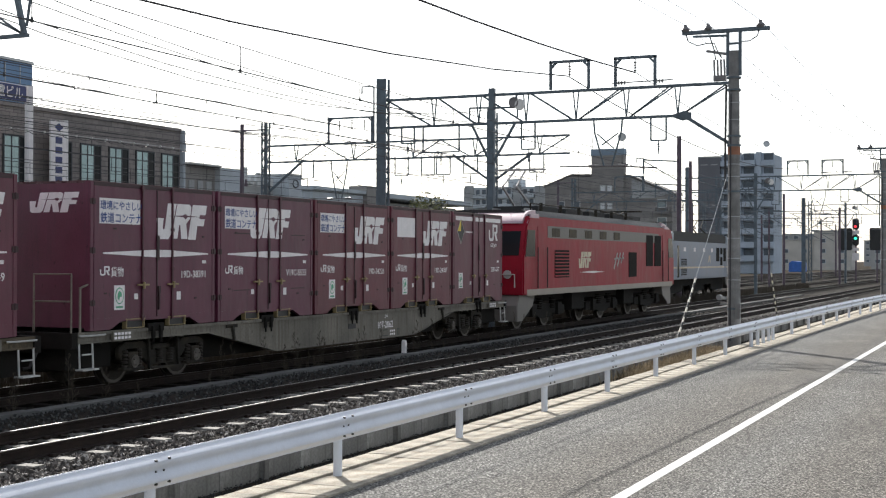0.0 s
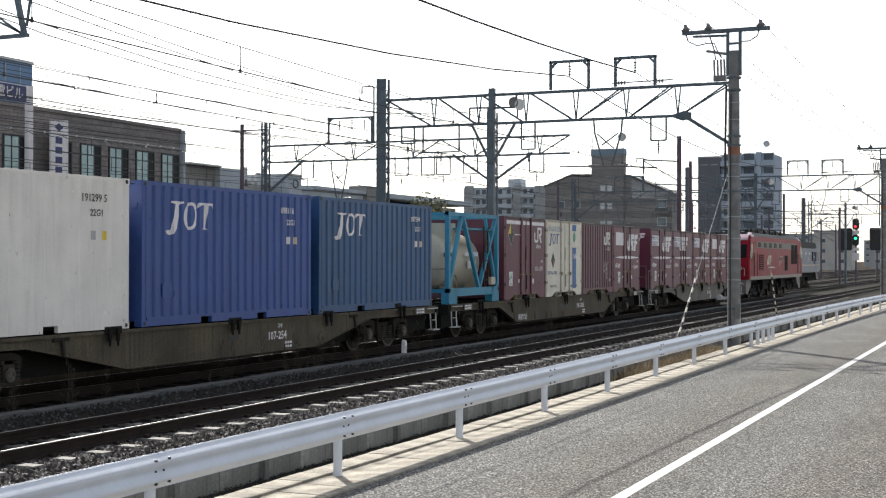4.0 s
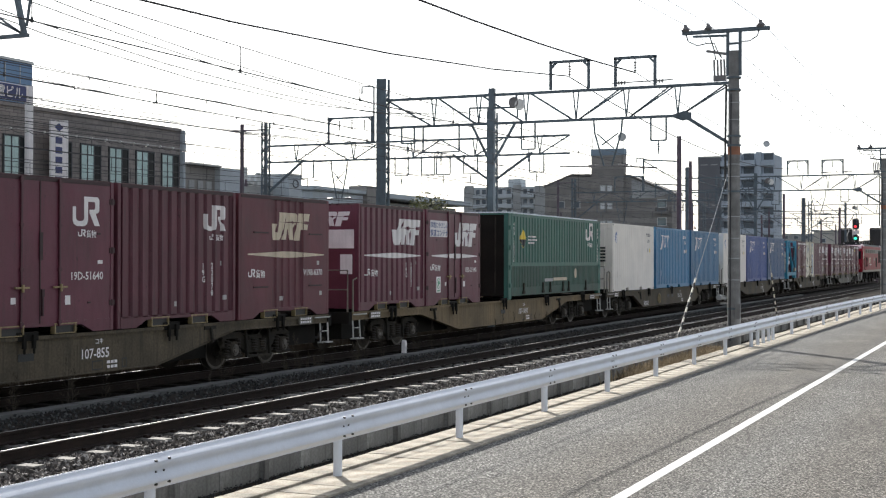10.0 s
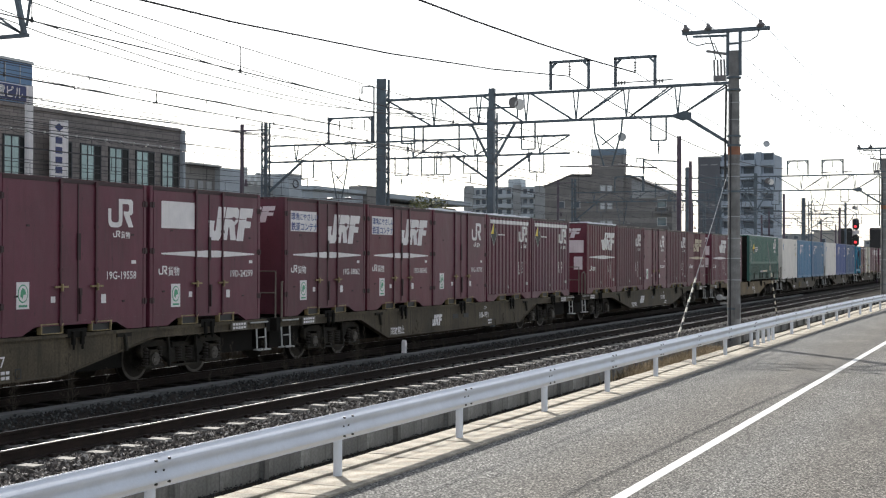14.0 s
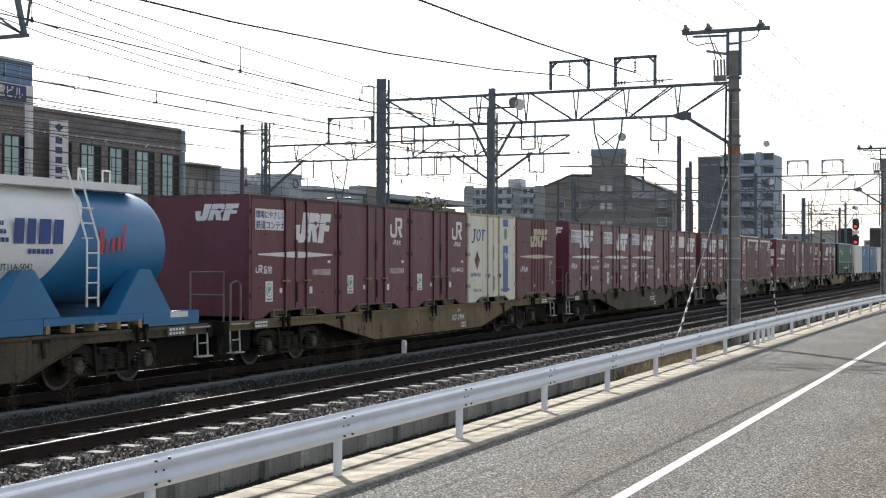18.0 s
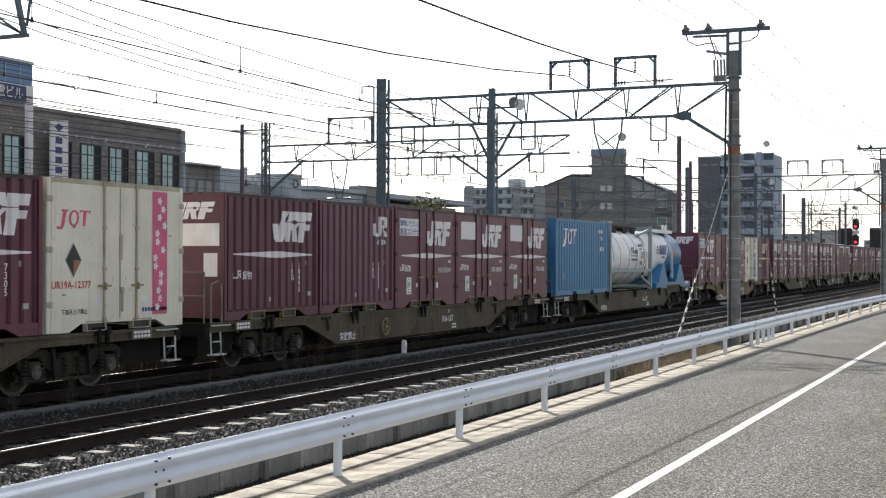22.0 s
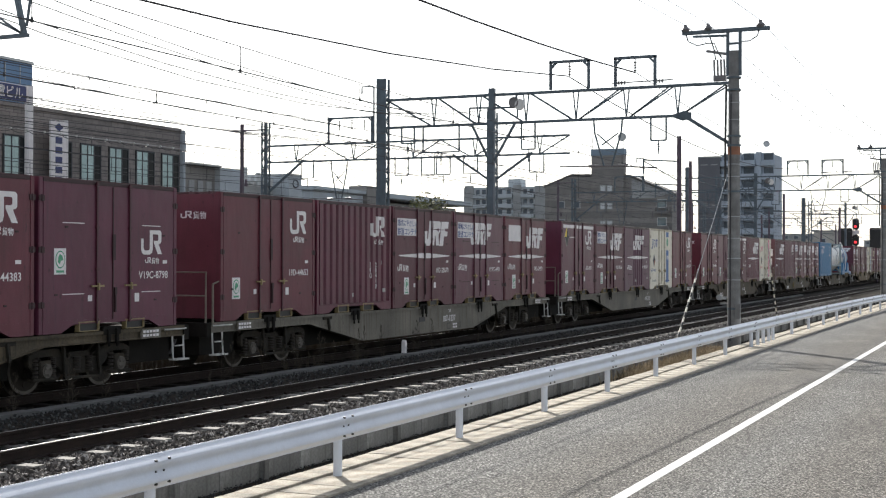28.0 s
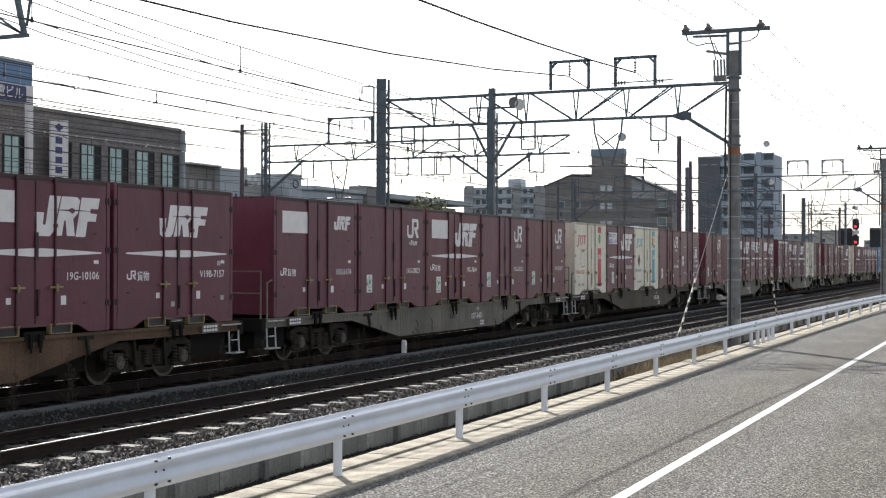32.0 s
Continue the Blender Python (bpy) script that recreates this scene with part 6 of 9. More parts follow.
def small_box(kind, label):
    """A 12-foot container of one of the painted kinds, built at the origin with its base at z = 0."""
    c = thing("freight_container", label, "container", "containers of the freight train")
    paint, trim = "maroon", "maroon_dark"
    if kind in ("rect", "slogan", "jr", "white_top", "low_jr", "small_rect", "v_slogan"):
        base_frame(c, paint, trim)
        door_side(c, paint, trim)
        if kind in ("rect", "slogan", "v_slogan"):
            if kind == "rect":
                poly("blank_panel", rect(-1.52, -0.48, 1.76, 2.25), "mark_white", c, label="blank white panel")
            else:
                slogan(c)
            if kind == "v_slogan":
                big_mark(c, -0.70, 1.62, 1.56, 0.62)
            else:
                big_mark(c, -0.02, 1.56, 1.55, 0.65)
                sticker(c, -1.22, 0.33)
            spear(c)
            freight_word(c, -1.60, 0.92, 0.62, 0.16)
        elif kind == "small_rect":
            poly("blank_panel", rect(-1.52, -0.40, 1.76, 2.22), "mark_white", c, label="blank white panel")
            big_mark(c, 0.74, 1.86, 0.78, 0.32)
            freight_word(c, -1.6, 0.86, 0.62, 0.16)
        elif kind == "low_jr":
            round_mark(c, 0.78, 1.28, 0.60)
            sticker(c, -1.5, 0.95)
            for z in (1.78, 0.62):
                for x in (-1.3, 0.8):
                    poly("line_mark", rect(x, x + 0.55, z, z + 0.015), "mark_white", c)
        else:
            round_mark(c, 0.78, 1.74, 0.68)
            sticker(c, -1.45, 0.42)
        if kind == "white_top":
            for a, b in ((-1.66, -0.38), (-0.24, 0.02), (0.07, 0.33), (0.47, 1.70)):
                poly("top_stripe", rect(a, b, 2.28, 2.39), "mark_white", c)
            hazard(c, -1.30, 1.98, "mark_yellow")
        if kind == "v_slogan":
            for z in (1.72, 0.60):
                for x in (-1.3, 0.9):
                    poly("line_mark", rect(x, x + 0.6, z - 0.02, z), "maroon_dark", c)
    elif kind in ("fold_jr", "fold_big", "fold_top"):
        base_frame(c, paint, trim)
        corr = folded_sides(c, paint, CL, 0.18, CH - 0.06, 0.29, 0.055)
        if kind == "fold_big":
            big_mark(c, -0.02, 1.56, 1.55, 0.65, corr=corr)
            spear(c, corr)
            freight_word(c, -1.5, 0.82, 0.6, 0.16, corr=corr)
        else:
            round_mark(c, 0.80, 1.74, 0.68, corr=corr)
        if kind == "fold_top":
            poly("top_stripe", rect(-1.62, 1.62, 2.26, 2.37), "mark_white", c, corr=corr)
            hazard(c, -1.35, 1.95, "mark_yellow")
        notices(c, corr)
    elif kind in ("v19b", "v19b_violet", "v19b_plain"):
        p = {"v19b": "faded", "v19b_violet": "violet", "v19b_plain": "maroon"}[kind]
        base_frame(c, p, trim)
        if kind == "v19b_plain":
            door_side(c, p, trim)
            corr = None
        else:
            for s in (-1, 1):
                for a, b in ((-1.76, -0.62), (0.72, 1.76)):
                    bm = B()
                    y0, y1 = sorted((s * CW / 2, s * (CW / 2 - 0.05)))
                    box(bm, a, b, y0, y1, 0.2, CH - 0.07)
                    part("side_panel", bm, p, c)
            xs, ys = [-0.62], [SIDE + 0.02]
            for i in range(5):
                a = -0.62 + i * 0.268
                xs += [a + 0.10, a + 0.13, a + 0.24, a + 0.268]
                ys += [SIDE + 0.02, SIDE + 0.05, SIDE + 0.05, SIDE + 0.02]
            for s in (1, -1):
                bm = B()
                prism(bm, [(x, y * s) for x, y in zip(xs, ys)] + [(x, (y + 0.05) * s) for x, y in zip(xs[::-1], ys[::-1])], 0.2, CH - 0.07, "z")
                part("side_wall", bm, p, c)
            full = ([-0.6215] + xs + [0.7215], lambda q: float(np.interp(q, [-1.8, -0.621] + xs + [0.721, 1.8], [SIDE, SIDE] + ys + [SIDE, SIDE])))
            corr = full
            bm = B()
            for z in (1.73, 0.62):
                for x in (-1.3, 0.95):
                    box(bm, x, x + 0.55, SIDE - 0.02, SIDE + 0.001, z, z + 0.03)
            part("lashing_bar", bm, trim, c)
        big_mark(c, -0.56, 1.60, 1.50, 0.58, "mark_cream" if kind == "v19b" else "mark_white", p, corr)
        spear(c, corr, "mark_cream" if kind == "v19b" else "mark_white")
        freight_word(c, -1.5, 0.84, 0.62, 0.16, corr=corr)
        notices(c, corr)
    if kind in ("rect", "slogan", "v_slogan"):
        end_marks(c, "mark")
    elif kind == "fold_big":
        end_marks(c, "panel")
    elif kind == "jr":
        end_marks(c, "word")
    return c


def hazard(c, x, z, upper, d=0.26, e=0.36, lower="mark_black"):
    """A diamond sign in two colours with a dark outline."""
    a = poly("warning_diamond", [(x, z - e), (x + d, z), (x, z + e), (x - d, z)], "mark_grey", c, SIDE - 0.005, label="yellow and black warning diamond")
    k = 0.9
    poly("warning_field", [(x, z - e * k), (x, z), (x - d * k, z)], "mark_black", a, SIDE - 0.008)
    poly("warning_field", [(x, z - e * k), (x + d * k, z), (x, z)], lower, a, SIDE - 0.008)
    poly("warning_field", [(x, z), (x, z + e * k), (x - d * k, z)], upper, a, SIDE - 0.008)
    poly("warning_field", [(x, z), (x + d * k, z), (x, z + e * k)], "mark_black", a, SIDE - 0.008)
    word_bars(c, x + 0.34, z - 0.03, 0.55, 0.035, 6)


def serif_mark(c, x, z, h, material, y=SIDE - 0.005, corr=None, w=None):
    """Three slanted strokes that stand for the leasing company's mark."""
    w = w or h * 2.9
    s1 = [(-0.06, -0.10), (-0.02, -0.22), (0.06, -0.26), (0.14, -0.20), (0.19, -0.02), (0.245, 0.88), (0.32, 0.94), (0.32, 1.0), (0.06, 1.0), (0.06, 0.94), (0.13, 0.88), (0.095, 0.0), (0.06, -0.12), (0.0, -0.06)]
    a = poly("emblem", fit_pts(s1, x, z, w, h, 0.1), material, c, y, corr)
    outer = [(0.50 + 0.17 * math.cos(t), 0.48 + 0.52 * math.sin(t)) for t in (k * math.pi / 10 for k in range(21))]
    inner = [(0.50 + 0.095 * math.cos(t), 0.48 + 0.40 * math.sin(t)) for t in (k * math.pi / 10 for k in range(20, -1, -1))]
    poly("emblem_ring", fit_pts(outer + inner, x, z, w, h, 0.1), material, a, y, corr)
    s3 = [(0.78, 0.0), (0.93, 0.0), (0.89, 0.06), (0.91, 0.92), (0.98, 0.90), (1.02, 0.76), (1.05, 1.0), (0.68, 1.0), (0.66, 0.76), (0.72, 0.90), (0.79, 0.92), (0.81, 0.06)]
    poly("emblem_block", fit_pts(s3, x, z, w, h, 0.1), material, a, y, corr)


def cream_box(kind, label):
    """A cream leased 12-foot container with a coloured upright stripe."""
    c = thing("freight_container", label, "container", "containers of the freight train")
    base_frame(c, "cream", "cream_trim", pocket="cream_trim")
    door_side(c, "cream", "cream_trim", rods="cream_trim")
    col = {"blue": "mark_blue", "pink": "mark_pink", "teal": "mark_teal", "red": "mark_red"}[kind]
    band = {"blue": "stripe_blue", "pink": "mark_pink", "teal": "mark_teal", "red": "mark_red"}[kind]
    serif_mark(c, -1.60, 1.74, 0.32 if kind != "pink" else 0.26, col)
    if kind == "pink":
        s = poly("stripe", rect(0.92, 1.36, 0.22, 2.40), band, c, label="pink stripe with pale blossoms")
        rng = random.Random(3)
        for k in range(14):
            x, z = 1.0 + rng.random() * 0.28, 0.35 + k * 0.145
            pts = []
            for j in range(20):
                r = 0.075 * (0.55 + 0.45 * abs(math.cos(j * math.pi * 5 / 20)))
                pts.append((x + r * math.cos(j * math.pi / 10), z + r * math.sin(j * math.pi / 10)))
            poly("blossom", pts, "mark_white", s, SIDE - 0.007)
    else:
        s = poly("stripe", rect(0.80, 1.22, 2.18, 2.40), band, c)
        s = poly("stripe", rect(0.80, 1.22, 0.24, 1.62), band, c)
        lettering(s, "19A", 0.80, 1.22, 0.26, "mark_white", SIDE - 0.009)
        if kind == "teal":
            for k, (x, z, r, m) in enumerate(((0.88, 2.05, 0.1, "mark_pink"), (1.1, 2.0, 0.13, "mark_yellow"), (0.86, 1.88, 0.09, "stripe_blue"), (1.0, 1.78, 0.09, "mark_teal"), (1.18, 1.76, 0.08, "mark_green"))):
                poly("emblem", [(x + r * math.cos(t), z + r * math.sin(t)) for t in (j * math.pi / 8 for j in range(16))], m, c, SIDE - 0.005 - 0.001 * k)
        else:
            poly("emblem", [(1.01 + 0.15 * math.cos(t), 1.97 + 0.18 * math.sin(t)) for t in (j * math.pi / 8 for j in range(16))], "mark_green", c, label="green round tree emblem")
    if kind == "red":
        poly("emblem_swoosh", [(-1.45, 1.60), (-0.9, 1.50), (-0.45, 1.62), (-0.36, 1.85), (-0.45, 1.92), (-0.40, 1.7), (-0.62, 1.58), (-1.0, 1.56)], "mark_red", c)
        a = poly("panel_outline", rect(-1.2, -0.76, 0.95, 1.5), "mark_black", c)
        poly("panel", rect(-1.18, -0.78, 0.97, 1.48), "cream", a, SIDE - 0.008)
    else:
        hazard(c, -1.22, 1.18, "mark_black", 0.21, 0.29, "mark_orange")
    word_bars(c, 0.62, 0.28, 0.75, 0.07, 9, "mark_blue")
    lettering(c, "下部吊上げ禁止", -1.52, 0.30, 0.095, "frame_dark")
    return c


def corner_castings(c, L, H, paint):
    for sx in (-1, 1):
        for sy in (-1, 1):
            for z in (0, H - 0.118):
                bm = B()
                x0, x1 = sorted((sx * (L / 2), sx * (L / 2 - 0.178)))
                y0, y1 = sorted((sy * 1.222, sy * 1.06))
                box(bm, x0, x1, y0, y1, z, z + 0.118)
                ob = part("corner_casting", bm, paint, c, bevel=0.008)
                if sy < 0:
                    bm = B()
                    tube(bm, (sx * (L / 2 - 0.09), -1.221, z + 0.06), (sx * (L / 2 - 0.09), -1.2255, z + 0.06), 0.038, 10)
                    part("lock_hole", bm, "mark_black", ob)


def long_box(paint, mark, label, number, H=2.59):
    """A 20-foot ribbed shipping container."""
    c = thing("shipping_container", label, "container", "containers of the freight train")
    L = 6.058
    corner_castings(c, L, H, paint)
    for sx in (-1, 1):
        for sy in (-1, 1):
            bm = B()
            x0, x1 = sorted((sx * (L / 2 - 0.01), sx * (L / 2 - 0.13)))
            y0, y1 = sorted((sy * 1.219, sy * 1.09))
            box(bm, x0, x1, y0, y1, 0.118, H - 0.118)
            part("corner_post", bm, paint, c, bevel=0.008)
    for sy in (-1, 1):
        y0, y1 = sorted((sy * 1.219, sy * 1.14))
        bm = B()
        box(bm, -L / 2 + 0.17, L / 2 - 0.17, y0, y1, H - 0.075, H - 0.01)
        part("top_rail", bm, paint, c, bevel=0.008)
        bm = B()
        box(bm, -L / 2 + 0.17, -1.18, y0, y1, 0.01, 0.17)
        box(bm, -0.82, 0.82, y0, y1, 0.01, 0.17)
        box(bm, 1.18, L / 2 - 0.17, y0, y1, 0.01, 0.17)
        box(bm, -1.2, 1.2, y0 + 0.003, y1 - 0.003, 0.125, 0.168)
        part("bottom_rail", bm, paint, c)
    corr = folded_sides(c, paint, L, 0.165, H - 0.07, 0.278, 0.036 if mark == "mark_white" else 0.009, 0.12)
    for sx in (-1, 1):
        bm = B()
        x0, x1 = sorted((sx * (L / 2 - 0.03), sx * (L / 2 - 0.08)))
        box(bm, x0, x1, -1.1, 1.1, 0.1, H - 0.06)
        for k in range(4):
            y = -0.9 + k * 0.6
            tube(bm, (sx * (L / 2 - 0.02), y, 0.15), (sx * (L / 2 - 0.02), y, H - 0.15), 0.02, 8)
        for z in (0.5, 1.0, 1.6, 2.1):
            for y in (-1.06, 1.06):
                box(bm, *sorted((sx * (L / 2 - 0.03), sx * (L / 2 + 0.0))), y - 0.06, y + 0.06, z, z + 0.1)
        part("end_door", bm, paint, c)
    bm = B()
    for i in range(14):
        box(bm, -L / 2 + 0.18 + i * 0.41, -L / 2 + 0.18 + i * 0.41 + 0.3, -1.15, 1.15, H - 0.03, H + 0.002)
    box(bm, -L / 2 + 0.1, L / 2 - 0.1, -1.15, 1.15, H - 0.04, H - 0.018)
    part("roof", bm, paint, c)
    bm = B()
    box(bm, -L / 2 + 0.1, L / 2 - 0.1, -1.1, 1.1, 0.12, 0.17)
    part("floor", bm, "under", c)
    num = "mark_white" if mark == "mark_white" else "mark_black"
    if mark == "mark_white":
        serif_mark(c, -2.25, 1.76, 0.50, "mark_white", SIDE - 0.005, corr, 1.38)
    else:
        a = poly("emblem", [(-2.55 + 0.14 * math.cos(t), 2.05 + 0.21 * math.sin(t)) for t in (j * math.pi / 8 for j in range(16))], "stripe_blue", c, corr=corr, label="round blue and white striped emblem")
        for k in (-0.08, 0.02, 0.12):
            poly("emblem_stripe", [(-2.68, 2.0 + k), (-2.5, 1.92 + k), (-2.42, 1.98 + k), (-2.6, 2.05 + k)], "mark_white", a, corr=(corr[0], lambda q: corr[1](q) - 0.004))
    lettering(c, number, 1.72, 2.16, 0.18, num)
    lettering(c, "22G1", 1.95, 1.92, 0.16, num)
    poly("notice", rect(1.98, 2.10, 1.52, 1.67), "mark_white" if num == "mark_white" else "mark_grey", c, corr=corr)
    poly("notice", rect(2.28, 2.39, 1.52, 1.67), "mark_cream" if num == "mark_white" else "mark_yellow", c, corr=corr)
    if mark != "mark_white":
        back = -L / 2 - 0.022
        part_of("lettering", text_mesh(number, 0.17, "mark_black"), c, pose(back, 0.05, 2.12, 0, 0, -90))
        part_of("lettering", text_mesh("22G1", 0.14, "mark_black"), c, pose(back, 0.05, 1.92, 0, 0, -90))
        for k in range(5):
            bm = B()
            for q in range(3):
                box(bm, back, back + 0.006, -0.95 + q * 0.34, -0.68 + q * 0.34, 1.62 - 0.12 * k, 1.69 - 0.12 * k)
            tagged(part("lettering_bar", bm, "mark_black", c), kind="stuff")
    bm = B()
    box(bm, -2.42, -2.14, SIDE - 0.012, SIDE + 0.02, 0.52, 0.76)
    box(bm, -2.06, -2.0, SIDE - 0.012, SIDE + 0.02, 0.55, 0.63)
    part("vent_cover", bm, paint, c)
    return c


def green_box(label):
    """A 31-foot green container with folding lower flaps."""
    c = thing("freight_container", label, "container", "containers of the freight train")
    L, H = 9.41, 2.6
    p = "green_box"
    for sx in (-1, 1):
        for sy in (-1, 1):
            bm = B()
            box(bm, *sorted((sx * L / 2, sx * (L / 2 - 0.28))), *sorted((sy * 1.225, sy * 1.08)), 0, H)
            part("corner_post", bm, p, c, bevel=0.012)
    corr = folded_sides(c, p, L - 0.5, 1.12, H - 0.07, 0.27, 0.04, 0.05)
    folded_sides(c, "green_flap", L - 0.5, 0.36, 1.0, 0.14, 0.014, 0.05, "lower_flap")
    for sy in (-1, 1):
        y0, y1 = sorted((sy * 1.225, sy * 1.14))
        for z0, z1, n in ((H - 0.08, H, "top_rail"), (1.0, 1.12, "waist_rail"), (0.10, 0.36, "bottom_rail")):
            bm = B()
            box(bm, -L / 2 + 0.28, L / 2 - 0.28, y0, y1, z0, z1)
            part(n, bm, "green_flap" if n == "bottom_rail" else p, c, bevel=0.01)
    for x in (-3.4, -1.6, -0.9, 0.4, 1.0, 2.9):
        bm = B()
        prism(bm, [(x - 0.09, 0.15), (x + 0.09, 0.15), (x + 0.09, 0.24), (x + 0.035, 0.24), (x + 0.035, 0.48), (x - 0.035, 0.48), (x - 0.035, 0.24), (x - 0.09, 0.24)], SIDE - 0.04, SIDE)
        part("flap_latch", bm, "bogie", c)
    for x in (-4.55, 4.55):
        bm = B()
        for z in (0.35, 0.9, 1.5, 2.1):
            box(bm, x - 0.06, x + 0.06, SIDE - 0.03, SIDE, z, z + 0.14)
        part("hinge", bm, p, c)
    bm = B()
    box(bm, -L / 2 + 0.2, L / 2 - 0.2, -1.15, 1.15, 0.1, 0.2)
    box(bm, -L / 2 + 0.05, L / 2 - 0.05, -1.12, 1.12, H - 0.05, H + 0.01)
    part("roof", bm, p, c)
    for sx in (-1, 1):
        for y0, y1 in ((-1.1, -0.005), (0.005, 1.1)):
            bm = B()
            box(bm, *sorted((sx * (L / 2 - 0.03), sx * (L / 2 - 0.08))), y0, y1, 0.1, H - 0.04)
            leaf = part("end_door", bm, "under", c, "dark grimy end door leaf", bevel=0.01)
            for y in (y0 + 0.3, y1 - 0.3):
                bm = B()
                tube(bm, (sx * (L / 2 - 0.02), y, 0.2), (sx * (L / 2 - 0.02), y, H - 0.1), 0.025, 8)
                part("lock_rod", bm, "bogie", leaf)
    bm = B()
    box(bm, -L / 2 + 0.06, L / 2 - 0.06, -1.16, 1.12, H + 0.008, H + 0.05)
    part("snow_cover", bm, "snow", c, "thin crust of snow on the roof", bevel=0.02)
    a = poly("warning_diamond", [(-3.42, 1.5), (-3.14, 1.85), (-3.42, 2.2), (-3.70, 1.85)], "mark_yellow", c, corr=corr, label="yellow and black warning diamond")
    poly("warning_field", [(-3.42, 1.52), (-3.16, 1.83), (-3.42, 1.83), (-3.68, 1.83)], "mark_black", a, corr=(corr[0], lambda q: corr[1](q) - 0.004))
    word_bars(c, -2.98, 1.90, 0.75, 0.05, 7, corr=corr)
    word_bars(c, -2.98, 1.80, 0.85, 0.05, 8, corr=corr)
    word_bars(c, -2.98, 1.70, 0.6, 0.05, 5, corr=corr)
    round_mark(c, 2.98, 1.88, 0.86, corr=corr)
    lettering(c, "49A-38028", -4.28, 2.22, 0.17, "mark_white", SIDE - 0.006, True)
    lettering(c, "49A-38028", 4.28, 2.22, 0.17, "mark_white", SIDE - 0.006, True)
    poly("notice", rect(-0.55, 0.85, 0.52, 0.62), "mark_cream", c)
    poly("notice", rect(-1.4, -0.6, 0.50, 0.60), "mark_grey", c)
    poly("emblem", [(1.78 + 0.13 * math.cos(t), 0.74 + 0.17 * math.sin(t)) for t in (j * math.pi / 8 for j in range(16))], "mark_cream", c)
    return c


def lathe(bm, prof, n=28, x0=0.0, zc=1.2):
    """A body of revolution about a lengthwise axis at height zc: prof is (x, radius)."""
    rings = []
    for x, r in prof:
        rings.append([bm.verts.new((x, r * math.cos(t), zc + r * math.sin(t))) for t in (2 * math.pi * k / n for k in range(n))])
    for a, b in zip(rings, rings[1:]):
        for k in range(n):
            bm.faces.new((a[k], a[(k + 1) % n], b[(k + 1) % n], b[k]))
    bm.faces.new(rings[0][::-1])
    bm.faces.new(rings[-1])


def capsule(L, r, dome):
    out = []
    for k in range(7):
        t = k / 6 * math.pi / 2
        out.append((-L / 2 + dome * (1 - math.sin(t)), max(0.02, r * math.sin(t) ** 0.8)) if k else (-L / 2 + dome * 0.0, 0.02))
    left = sorted({(round(-L / 2 + dome * (1 - math.cos(t)), 4), round(max(0.05, r * math.sin(t)), 4)) for t in (k / 8 * math.pi / 2 for k in range(9))})
    return left + [(-x, q) for x, q in left[::-1]]


